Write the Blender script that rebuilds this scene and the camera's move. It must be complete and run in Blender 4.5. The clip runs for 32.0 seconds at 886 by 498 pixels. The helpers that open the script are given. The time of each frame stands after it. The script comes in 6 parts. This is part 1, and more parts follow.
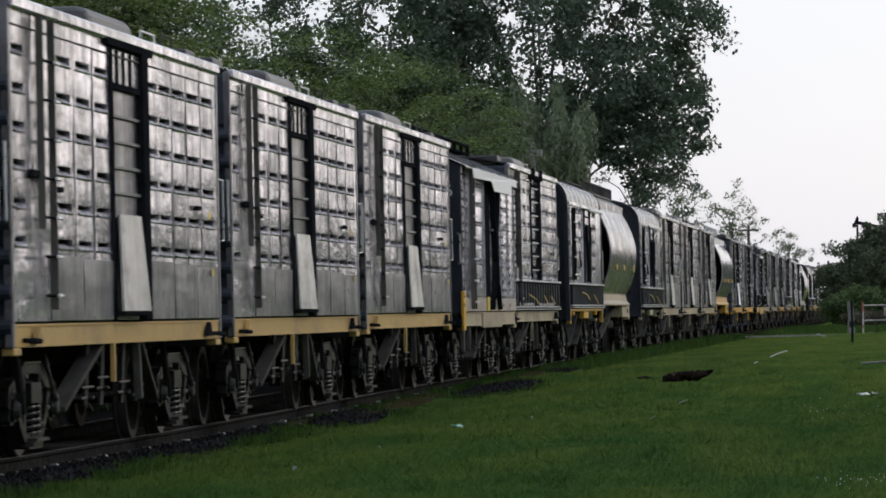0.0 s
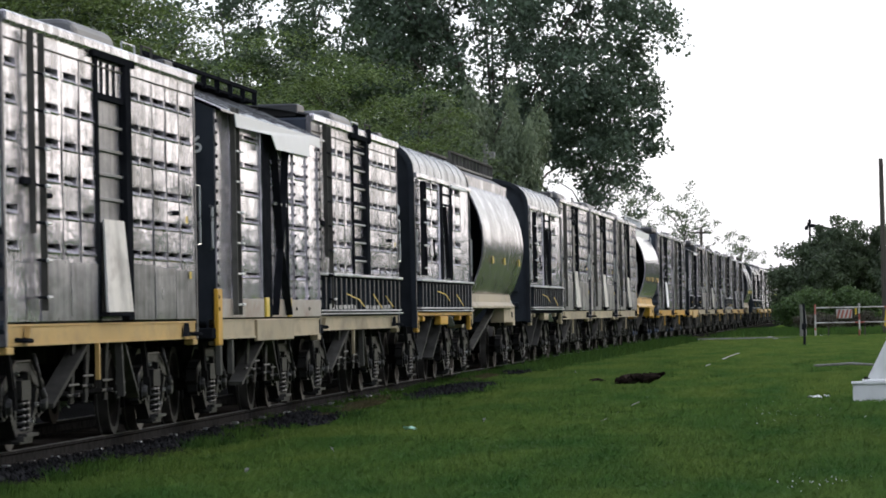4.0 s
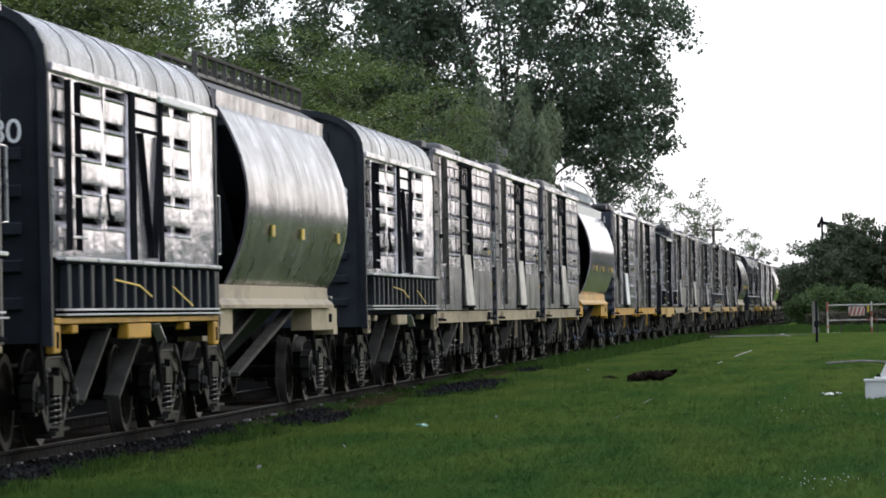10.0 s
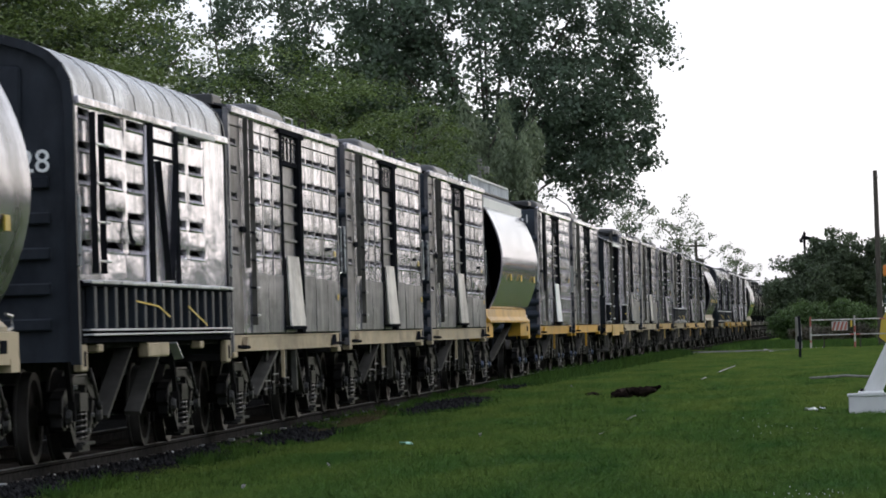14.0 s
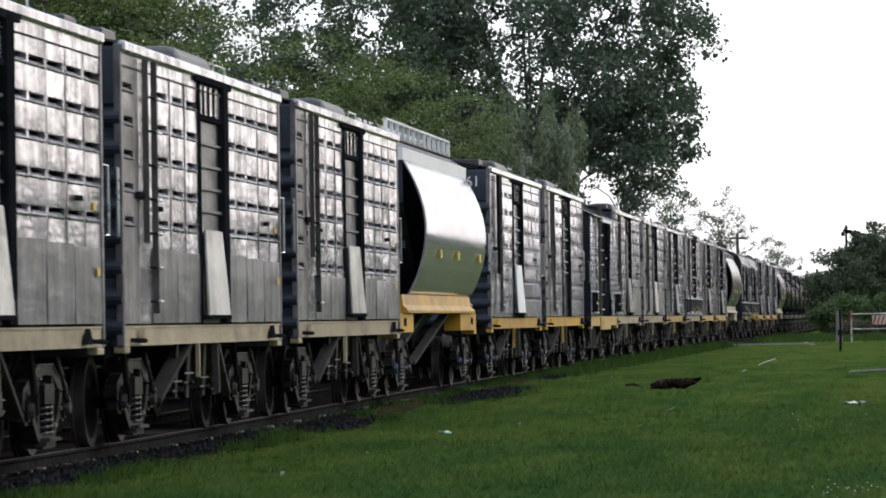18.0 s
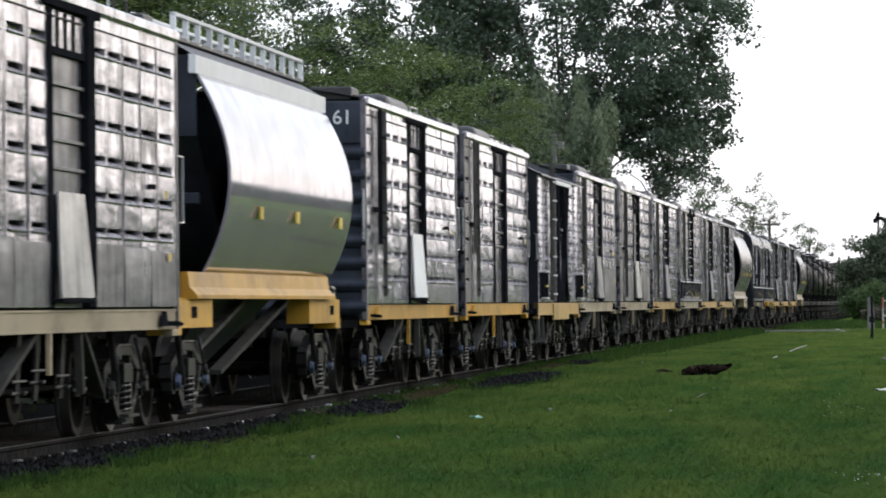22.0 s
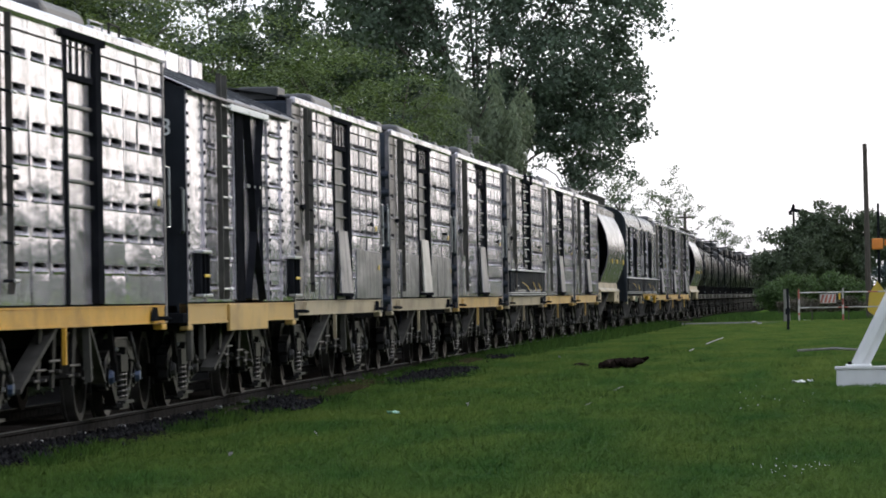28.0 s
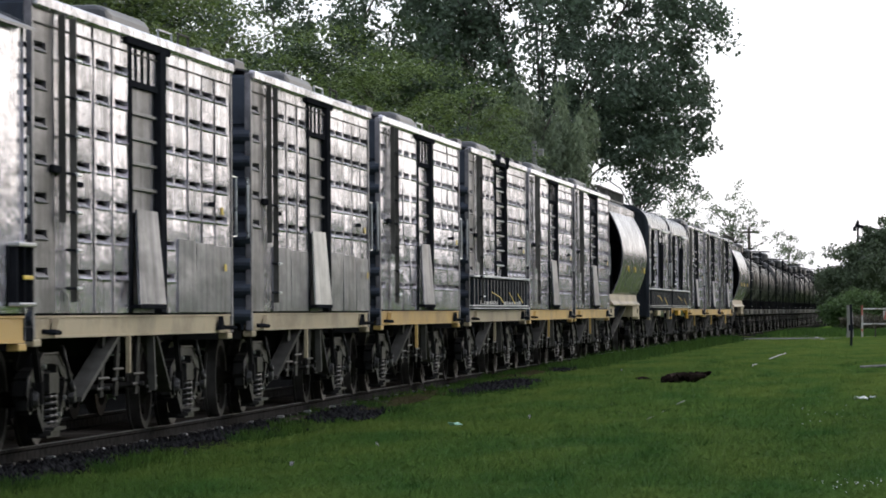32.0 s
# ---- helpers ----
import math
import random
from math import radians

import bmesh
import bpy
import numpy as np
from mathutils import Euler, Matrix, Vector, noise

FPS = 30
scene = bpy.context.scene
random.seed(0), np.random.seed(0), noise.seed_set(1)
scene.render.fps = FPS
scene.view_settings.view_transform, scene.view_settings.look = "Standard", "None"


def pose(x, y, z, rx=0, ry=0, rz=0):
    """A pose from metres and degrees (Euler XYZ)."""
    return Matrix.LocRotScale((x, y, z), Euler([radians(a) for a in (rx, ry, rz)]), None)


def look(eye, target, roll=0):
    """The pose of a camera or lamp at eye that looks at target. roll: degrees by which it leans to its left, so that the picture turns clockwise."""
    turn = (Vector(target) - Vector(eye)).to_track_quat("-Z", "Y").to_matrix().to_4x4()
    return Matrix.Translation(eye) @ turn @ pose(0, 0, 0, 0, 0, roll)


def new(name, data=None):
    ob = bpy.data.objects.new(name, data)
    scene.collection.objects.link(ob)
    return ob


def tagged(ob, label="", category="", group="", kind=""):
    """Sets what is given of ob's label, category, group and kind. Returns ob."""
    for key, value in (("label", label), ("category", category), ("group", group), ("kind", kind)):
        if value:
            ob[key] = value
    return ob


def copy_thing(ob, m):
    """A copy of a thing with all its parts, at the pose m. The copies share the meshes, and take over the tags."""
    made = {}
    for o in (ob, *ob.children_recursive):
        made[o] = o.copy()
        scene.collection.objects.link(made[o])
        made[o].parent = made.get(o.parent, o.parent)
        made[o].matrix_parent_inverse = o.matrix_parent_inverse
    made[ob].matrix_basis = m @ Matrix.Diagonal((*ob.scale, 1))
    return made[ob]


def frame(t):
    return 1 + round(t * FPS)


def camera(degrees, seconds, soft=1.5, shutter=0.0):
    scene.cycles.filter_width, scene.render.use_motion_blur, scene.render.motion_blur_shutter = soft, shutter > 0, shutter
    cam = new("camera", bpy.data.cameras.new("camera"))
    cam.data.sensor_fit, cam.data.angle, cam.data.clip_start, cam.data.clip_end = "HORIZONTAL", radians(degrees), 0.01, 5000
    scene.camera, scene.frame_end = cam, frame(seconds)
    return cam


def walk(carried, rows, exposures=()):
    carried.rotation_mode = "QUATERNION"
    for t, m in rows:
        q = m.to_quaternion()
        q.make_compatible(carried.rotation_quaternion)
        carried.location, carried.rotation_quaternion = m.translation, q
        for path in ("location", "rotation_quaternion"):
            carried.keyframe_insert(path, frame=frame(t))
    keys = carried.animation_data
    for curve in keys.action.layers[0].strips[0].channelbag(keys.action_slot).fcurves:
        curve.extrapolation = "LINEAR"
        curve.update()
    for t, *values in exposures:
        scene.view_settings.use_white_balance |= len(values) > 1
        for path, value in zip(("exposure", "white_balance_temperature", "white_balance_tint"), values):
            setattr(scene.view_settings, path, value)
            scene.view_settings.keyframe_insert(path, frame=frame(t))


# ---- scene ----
# ---- camera: stands in the grass beside the line, turned by hand; the track runs along +Y ----
EYE = 1.50                     # camera height; the rail head lies at RAIL
RAIL = 0.30
TRACK = -9.05                  # x of the track's centre line
LIFT_Y = (-100, 50, 57, 66, 78, 90, 110, 130, 160)      # the rails' rise along the line
LIFT_Z = (0, 0, 0.015, 0.045, 0.070, 0.078, 0.105, 0.12, 0.125)
cam = camera(10.84, 32.0, soft=1.75, shutter=0.5)
PATH = [  # seconds, yaw, pitch, roll
    (0, 5.831, 0.813, 1.194),
    (0.5, 5.748, 0.830, 0.963),
    (1, 5.744, 0.676, 0.983),
    (1.5, 5.761, 0.569, 1.007),
    (2, 5.698, 0.571, 0.928),
    (2.5, 5.708, 0.714, 0.994),
    (3, 5.624, 0.668, 0.770),
    (3.5, 5.306, 0.625, 0.790),
    (4, 5.249, 0.824, 1.092),
    (4.5, 5.273, 0.622, 1.136),
    (6.5, 5.384, 0.616, 0.856),
    (7, 5.397, 0.502, 0.997),
    (7.5, 5.402, 0.604, 1.143),
    (8, 5.426, 0.661, 0.997),
    (8.5, 5.382, 0.777, 0.989),
    (9, 5.402, 0.881, 1.100),
    (9.5, 5.412, 0.849, 1.104),
    (10, 5.399, 0.794, 1.079),
    (10.5, 5.390, 0.967, 1.256),
    (11, 5.445, 1.116, 1.108),
    (11.5, 5.492, 1.156, 1.046),
    (12, 5.444, 1.095, 1.021),
    (12.5, 5.419, 1.031, 0.967),
    (13, 5.337, 1.028, 1.275),
    (13.5, 5.184, 1.056, 1.344),
    (14, 5.193, 1.008, 1.518),
    (14.5, 5.202, 1.007, 1.335),
    (16.5, 5.751, 0.769, 1.089),
    (17, 5.679, 0.802, 1.200),
    (17.5, 5.694, 0.921, 0.845),
    (18, 5.689, 0.886, 0.855),
    (18.5, 5.640, 0.387, 0.789),
    (19, 5.653, 0.466, 0.800),
    (19.5, 6.148, 0.970, 0.505),
    (20, 6.065, 0.814, 0.619),
    (20.5, 6.074, 0.673, 0.858),
    (21, 6.096, 0.722, 0.466),
    (21.5, 6.238, 0.705, 0.065),
    (22, 6.074, 0.703, 0.561),
    (22.5, 5.888, 0.747, 0.714),
    (23, 5.850, 0.756, 0.961),
    (23.5, 5.798, 0.744, 0.827),
    (24, 5.748, 0.706, 0.895),
    (24.5, 5.676, 0.707, 0.817),
    (25, 5.562, 0.691, 0.974),
    (25.5, 5.519, 0.691, 0.896),
    (26, 5.458, 0.591, 0.900),
    (26.5, 5.254, 0.579, 0.837),
    (28.5, 5.032, 0.666, 1.028),
    (29, 5.120, 0.716, 0.972),
    (29.5, 5.181, 0.758, 0.938),
    (30, 5.298, 0.694, 0.877),
    (30.5, 5.571, 0.744, 1.026),
    (31, 5.671, 0.737, 0.894),
    (31.5, 5.771, 0.755, 0.408),
    (32, 5.822, 0.784, 0.380),
]
walk(cam, [(t, pose(0, 0, EYE, 90 + p, r, a)) for t, a, p, r in PATH],
     exposures=[(0, -0.5), (0.5, -0.28), (1.2, -0.05), (2.0, 0.0), (7.0, 0.03), (10.0, 0.04), (11.0, 0.0), (12.0, -0.14), (14.0, -0.21), (16.5, -0.08), (18.5, 0.0), (20.0, 0.05), (26.0, 0.05), (28.2, -0.05), (29.0, -0.22), (30.0, -0.28), (31.0, -0.12), (32, 0.0)])

# ---- light: bright even evening sky, sun veiled by thin cloud ----
SUN_EL, SUN_AZ = 22.0, 35.0    # degrees; azimuth clockwise from +Y
world = bpy.data.worlds.new("sky")
scene.world = world
world.use_nodes = True
wn, wl = world.node_tree.nodes, world.node_tree.links
sky = wn.new("ShaderNodeTexSky")
sky.sky_type, sky.sun_disc = "NISHITA", False
sky.sun_elevation, sky.sun_rotation = radians(SUN_EL), radians(SUN_AZ)
sky.air_density, sky.dust_density, sky.ozone_density = 1.0, 2.0, 1.0
veil = wn.new("ShaderNodeMix")          # thin white cloud over the clear sky
veil.data_type = "RGBA"
veil.inputs["Factor"].default_value = 0.72
veil.inputs["B"].default_value = (8.5, 9.1, 10.6, 1)
wl.new(sky.outputs["Color"], veil.inputs["A"])
wl.new(veil.outputs["Result"], wn["Background"].inputs["Color"])
wn["Background"].inputs["Strength"].default_value = 0.150
sun = new("sun", bpy.data.lights.new("sun", "SUN"))
sun.data.energy, sun.data.angle, sun.data.color = 0.5, radians(12), (1.0, 0.96, 0.91)
_el, _az = radians(SUN_EL), radians(SUN_AZ)
_to = Vector((math.sin(_az) * math.cos(_el), math.cos(_az) * math.cos(_el), math.sin(_el)))
sun.matrix_world = look(_to * 100, (0, 0, 0))


# ---- materials ----
def nodes_of(name):
    m = bpy.data.materials.new(name)
    m.use_nodes = True
    return m, m.node_tree.nodes, m.node_tree.links, m.node_tree.nodes["Principled BSDF"]


def surface(name, a, b, rough=0.6, metal=0.0, scale=3.0, grime=None, streak=0.0, bump=0.15, fine=60.0,
            rough_var=0.12, stretch=(1, 1, 1), spread=0.25, island=False):
    """Two colours by coarse noise, fine grain, optional grime in runs down the surface, and relief."""
    m, n, l, p = nodes_of(name)
    tc, info = n.new("ShaderNodeTexCoord"), n.new("ShaderNodeObjectInfo")
    shift = n.new("ShaderNodeVectorMath"); shift.operation = "MULTIPLY_ADD"
    l.new(info.outputs["Random"], shift.inputs[0]); shift.inputs[1].default_value = (31, 17, 23)
    l.new(tc.outputs["Object"], shift.inputs[2])
    mp = n.new("ShaderNodeMapping"); mp.inputs["Scale"].default_value = stretch
    l.new(shift.outputs[0], mp.inputs["Vector"])
    big = n.new("ShaderNodeTexNoise"); big.inputs["Scale"].default_value = scale; big.inputs["Detail"].default_value = 6
    l.new(mp.outputs[0], big.inputs["Vector"])
    small = n.new("ShaderNodeTexNoise"); small.inputs["Scale"].default_value = fine; small.inputs["Detail"].default_value = 3
    l.new(shift.outputs[0], small.inputs["Vector"])
    ramp = n.new("ShaderNodeMapRange"); ramp.inputs["From Min"].default_value = 0.3; ramp.inputs["From Max"].default_value = 0.7
    l.new(big.outputs["Fac"], ramp.inputs["Value"])
    mix = n.new("ShaderNodeMix"); mix.data_type = "RGBA"
    mix.inputs["A"].default_value, mix.inputs["B"].default_value = (*a, 1), (*b, 1)
    l.new(ramp.outputs["Result"], mix.inputs["Factor"])
    hsv = n.new("ShaderNodeHueSaturation")
    val = n.new("ShaderNodeMapRange"); val.inputs["To Min"].default_value = 1 - spread; val.inputs["To Max"].default_value = 1 + spread
    if island:
        geo = n.new("ShaderNodeNewGeometry")
        l.new(geo.outputs["Random Per Island"], val.inputs["Value"])
    else:
        l.new(info.outputs["Random"], val.inputs["Value"])
    l.new(val.outputs["Result"], hsv.inputs["Value"])
    l.new(mix.outputs["Result"], hsv.inputs["Color"])
    out = hsv.outputs["Color"]
    if grime:
        ms = n.new("ShaderNodeMapping"); ms.inputs["Scale"].default_value = (1.1, 0.22, 0.5)
        l.new(shift.outputs[0], ms.inputs["Vector"])
        run = n.new("ShaderNodeTexNoise"); run.inputs["Scale"].default_value = 2.6; run.inputs["Detail"].default_value = 6
        run.inputs["Roughness"].default_value = 0.65
        l.new(ms.outputs[0], run.inputs["Vector"])
        rr = n.new("ShaderNodeMapRange"); rr.inputs["From Min"].default_value = 0.46; rr.inputs["From Max"].default_value = 0.72
        rr.inputs["To Max"].default_value = streak
        l.new(run.outputs["Fac"], rr.inputs["Value"])
        g = n.new("ShaderNodeMix"); g.data_type = "RGBA"; g.inputs["B"].default_value = (*grime, 1)
        l.new(rr.outputs["Result"], g.inputs["Factor"]); l.new(out, g.inputs["A"])
        out = g.outputs["Result"]
        if metal:
            mm = n.new("ShaderNodeMapRange"); mm.inputs["To Min"].default_value = metal; mm.inputs["To Max"].default_value = metal * 0.35
            l.new(rr.outputs["Result"], mm.inputs["Value"]); l.new(mm.outputs["Result"], p.inputs["Metallic"])
    l.new(out, p.inputs["Base Color"])
    if not (grime and metal):
        p.inputs["Metallic"].default_value = metal
    rv = n.new("ShaderNodeMapRange"); rv.inputs["To Min"].default_value = max(0.05, rough - rough_var); rv.inputs["To Max"].default_value = min(1, rough + rough_var)
    l.new(big.outputs["Fac"], rv.inputs["Value"]); l.new(rv.outputs["Result"], p.inputs["Roughness"])
    if bump:
        add = n.new("ShaderNodeMath"); add.operation = "MULTIPLY_ADD"; add.inputs[1].default_value = 0.25
        l.new(small.outputs["Fac"], add.inputs[0]); l.new(big.outputs["Fac"], add.inputs[2])
        bp = n.new("ShaderNodeBump"); bp.inputs["Strength"].default_value = bump; bp.inputs["Distance"].default_value = 0.02
        l.new(add.outputs[0], bp.inputs["Height"]); l.new(bp.outputs["Normal"], p.inputs["Normal"])
    return m



def paint_grass_tone(n, l, colour):
    """Paints the foreground's darkening into the grass colour; paler turf towards the lane."""
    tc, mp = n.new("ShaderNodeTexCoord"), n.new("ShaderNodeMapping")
    # ellipse over the near meadow where the darkening is multiplied in
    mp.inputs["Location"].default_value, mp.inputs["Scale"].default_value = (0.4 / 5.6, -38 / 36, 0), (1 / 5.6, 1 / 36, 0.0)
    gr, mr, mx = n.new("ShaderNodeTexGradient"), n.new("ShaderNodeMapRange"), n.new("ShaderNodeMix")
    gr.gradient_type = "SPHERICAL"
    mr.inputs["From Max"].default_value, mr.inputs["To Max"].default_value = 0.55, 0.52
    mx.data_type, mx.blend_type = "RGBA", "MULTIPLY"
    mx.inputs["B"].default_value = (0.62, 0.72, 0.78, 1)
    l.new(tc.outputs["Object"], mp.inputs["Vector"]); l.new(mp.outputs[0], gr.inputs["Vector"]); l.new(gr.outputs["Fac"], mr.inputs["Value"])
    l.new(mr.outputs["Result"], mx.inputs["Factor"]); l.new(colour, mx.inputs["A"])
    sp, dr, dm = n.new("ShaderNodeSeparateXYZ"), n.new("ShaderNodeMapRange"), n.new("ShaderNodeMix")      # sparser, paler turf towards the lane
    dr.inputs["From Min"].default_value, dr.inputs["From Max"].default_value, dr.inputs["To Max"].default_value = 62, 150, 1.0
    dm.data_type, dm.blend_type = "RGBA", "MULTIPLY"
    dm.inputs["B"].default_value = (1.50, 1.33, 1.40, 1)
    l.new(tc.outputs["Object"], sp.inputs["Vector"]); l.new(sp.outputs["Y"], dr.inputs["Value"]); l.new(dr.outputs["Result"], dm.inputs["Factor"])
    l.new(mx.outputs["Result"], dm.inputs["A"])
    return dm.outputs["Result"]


def turf_material():
    """Mown grass: light and dark patches, mid-size tufts and a fine blade grain."""
    m, n, l, p = nodes_of("mown_turf")
    tc = n.new("ShaderNodeTexCoord")
    level = None
    for sx, sy, k, lo, hi in ((0.16, 0.05, 1.0, 0.35, 0.65), (1.1, 0.28, 1.0, 0.3, 0.7), (5.0, 0.9, 0.6, 0.3, 0.7), (42.0, 7.0, 0.35, 0.25, 0.75)):
        mp = n.new("ShaderNodeMapping"); mp.inputs["Scale"].default_value = (sx, sy, 1)
        no = n.new("ShaderNodeTexNoise"); no.inputs["Scale"].default_value = 1.0; no.inputs["Detail"].default_value = 4
        mr = n.new("ShaderNodeMapRange"); mr.inputs["From Min"].default_value, mr.inputs["From Max"].default_value = lo, hi
        mr.inputs["To Min"].default_value, mr.inputs["To Max"].default_value = -k, k
        l.new(tc.outputs["Object"], mp.inputs["Vector"]); l.new(mp.outputs[0], no.inputs["Vector"]); l.new(no.outputs["Fac"], mr.inputs["Value"])
        if level is None:
            level = mr.outputs["Result"]
        else:
            ad = n.new("ShaderNodeMath"); ad.operation = "ADD"
            l.new(level, ad.inputs[0]); l.new(mr.outputs["Result"], ad.inputs[1])
            level = ad.outputs[0]
    fit = n.new("ShaderNodeMapRange"); fit.inputs["From Min"].default_value, fit.inputs["From Max"].default_value = -2.2, 2.2
    l.new(level, fit.inputs["Value"])
    ramp = n.new("ShaderNodeValToRGB")
    e = ramp.color_ramp.elements
    e[0].position, e[0].color = 0.05, (0.031, 0.073, 0.015, 1)
    e[1].position, e[1].color = 0.95, (0.112, 0.162, 0.030, 1)
    for pos, col in ((0.40, (0.056, 0.111, 0.020, 1)), (0.68, (0.081, 0.136, 0.024, 1))):
        q = e.new(pos)
        q.color = col
    l.new(fit.outputs["Result"], ramp.inputs["Fac"])
    l.new(paint_grass_tone(n, l, ramp.outputs["Color"]), p.inputs["Base Color"])
    p.inputs["Roughness"].default_value = 0.95
    bp = n.new("ShaderNodeBump"); bp.inputs["Strength"].default_value = 0.5; bp.inputs["Distance"].default_value = 0.03
    l.new(level, bp.inputs["Height"]); l.new(bp.outputs["Normal"], p.inputs["Normal"])
    return m


def sheet_metal(name, low, mid, high, metal=0.7, rough=(0.16, 0.46), stain=(0.045, 0.040, 0.037), stains=0.9, bump=0.5, spread=0.2):
    """Old silver paint on sheet steel: cloudy patches, runs down from above, dark stains, dents in the sheen."""
    m, n, l, p = nodes_of(name)
    tc, info = n.new("ShaderNodeTexCoord"), n.new("ShaderNodeObjectInfo")
    shift = n.new("ShaderNodeVectorMath"); shift.operation = "MULTIPLY_ADD"
    l.new(info.outputs["Random"], shift.inputs[0]); shift.inputs[1].default_value = (31, 57, 23)
    l.new(tc.outputs["Object"], shift.inputs[2])

    def field(scale, detail, rough_, lo, hi):
        mp = n.new("ShaderNodeMapping"); mp.inputs["Scale"].default_value = scale
        no = n.new("ShaderNodeTexNoise"); no.inputs["Scale"].default_value = 1.0
        no.inputs["Detail"].default_value, no.inputs["Roughness"].default_value = detail, rough_
        mr = n.new("ShaderNodeMapRange"); mr.inputs["From Min"].default_value, mr.inputs["From Max"].default_value = lo, hi
        l.new(shift.outputs[0], mp.inputs["Vector"]); l.new(mp.outputs[0], no.inputs["Vector"]); l.new(no.outputs["Fac"], mr.inputs["Value"])
        return mr.outputs["Result"]

    def both(op, a, b):
        q = n.new("ShaderNodeMath"); q.operation = op
        l.new(a, q.inputs[0])
        if isinstance(b, float):
            q.inputs[1].default_value = b
        else:
            l.new(b, q.inputs[1])
        return q.outputs[0]
    cloud = field((1.5, 0.55, 1.7), 6, 0.66, 0.32, 0.68)
    runs = field((2.0, 3.0, 0.6), 6, 0.7, 0.32, 0.68)
    spots = field((4.0, 1.4, 3.6), 4, 0.6, 0.50, 0.66)
    level = both("MULTIPLY", both("ADD", cloud, runs), 0.5)
    ramp = n.new("ShaderNodeValToRGB")
    e = ramp.color_ramp.elements
    e[0].position, e[0].color = 0.20, (*low, 1)
    e[1].position, e[1].color = 0.80, (*high, 1)
    q = e.new(0.48); q.color = (*mid, 1)
    l.new(level, ramp.inputs["Fac"])
    hsv = n.new("ShaderNodeHueSaturation")
    val = n.new("ShaderNodeMapRange"); val.inputs["To Min"].default_value, val.inputs["To Max"].default_value = 1 - spread, 1 + spread
    l.new(info.outputs["Random"], val.inputs["Value"]); l.new(val.outputs["Result"], hsv.inputs["Value"]); l.new(ramp.outputs["Color"], hsv.inputs["Color"])
    dirt = both("MULTIPLY", both("MULTIPLY", spots, field((1.3, 0.9, 0.8), 3, 0.5, 0.40, 0.62)), stains)
    g = n.new("ShaderNodeMix"); g.data_type = "RGBA"; g.inputs["B"].default_value = (*stain, 1)
    l.new(dirt, g.inputs["Factor"]); l.new(hsv.outputs["Color"], g.inputs["A"]); l.new(g.outputs["Result"], p.inputs["Base Color"])
    me = n.new("ShaderNodeMapRange"); me.inputs["To Min"].default_value, me.inputs["To Max"].default_value = metal * 0.45, metal
    l.new(level, me.inputs["Value"]); l.new(me.outputs["Result"], p.inputs["Metallic"])
    ro = n.new("ShaderNodeMapRange"); ro.inputs["To Min"].default_value, ro.inputs["To Max"].default_value = rough[1], rough[0]
    l.new(level, ro.inputs["Value"]); l.new(ro.outputs["Result"], p.inputs["Roughness"])
    bp = n.new("ShaderNodeBump"); bp.inputs["Strength"].default_value = bump; bp.inputs["Distance"].default_value = 0.03
    l.new(field((2.2, 0.8, 2.6), 3, 0.5, 0.0, 1.0), bp.inputs["Height"]); l.new(bp.outputs["Normal"], p.inputs["Normal"])
    return m


SILVER = sheet_metal("weathered_silver_sheet", (0.151, 0.141, 0.151), (0.525, 0.497, 0.533), (0.869, 0.813, 0.864), 0.82, (0.10, 0.36), bump=0.7)
SILVER_NEW = sheet_metal("bright_galvanised_sheet", (0.424, 0.403, 0.434), (0.768, 0.729, 0.776), (0.929, 0.878, 0.929), 0.86, (0.07, 0.24), (0.12, 0.11, 0.10), 0.7, 0.45, 0.10)
BARREL_DULL = sheet_metal("dull_silver_barrel_sheet", (0.070, 0.064, 0.069), (0.215, 0.199, 0.212), (0.500, 0.464, 0.492), 0.55, (0.12, 0.34), (0.05, 0.046, 0.047), 0.9, 0.14, 0.06)
SILVER_SMOOTH = sheet_metal("silver_barrel_sheet", (0.300, 0.275, 0.302), (0.424, 0.388, 0.424), (0.590, 0.540, 0.585), 0.56, (0.05, 0.14), (0.10, 0.095, 0.093), 0.5, 0.05, 0.06)
ROOF_SILVER = sheet_metal("dulled_silver_roof", (0.045, 0.045, 0.047), (0.145, 0.144, 0.148), (0.37, 0.366, 0.37), 0.75, (0.16, 0.38), (0.03, 0.028, 0.027), 0.8, 0.2, 0.08)
PLATE = sheet_metal("grey_patch_plate", (0.061, 0.061, 0.069), (0.146, 0.146, 0.163), (0.313, 0.307, 0.330), 0.68, (0.24, 0.48), (0.045, 0.043, 0.042), 0.8, 0.6, 0.12)
DULL = sheet_metal("dull_grime_grey_sheet", (0.061, 0.057, 0.061), (0.136, 0.127, 0.134), (0.283, 0.266, 0.278), 0.45, (0.28, 0.52), (0.03, 0.028, 0.027), 0.9, 0.5, 0.15)
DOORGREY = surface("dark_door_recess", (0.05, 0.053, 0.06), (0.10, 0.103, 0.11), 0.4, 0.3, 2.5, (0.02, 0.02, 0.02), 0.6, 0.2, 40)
PALE = sheet_metal("pale_flap_plate", (0.30, 0.29, 0.275), (0.50, 0.48, 0.455), (0.66, 0.635, 0.60), 0.4, (0.3, 0.5), (0.20, 0.17, 0.15), 0.7, 0.2, 0.14)
ROOF = surface("dull_roof_sheet", (0.040, 0.0405, 0.042), (0.085, 0.085, 0.086), 0.5, 0.3, 1.6, (0.03, 0.029, 0.028), 0.6, 0.2, 40)
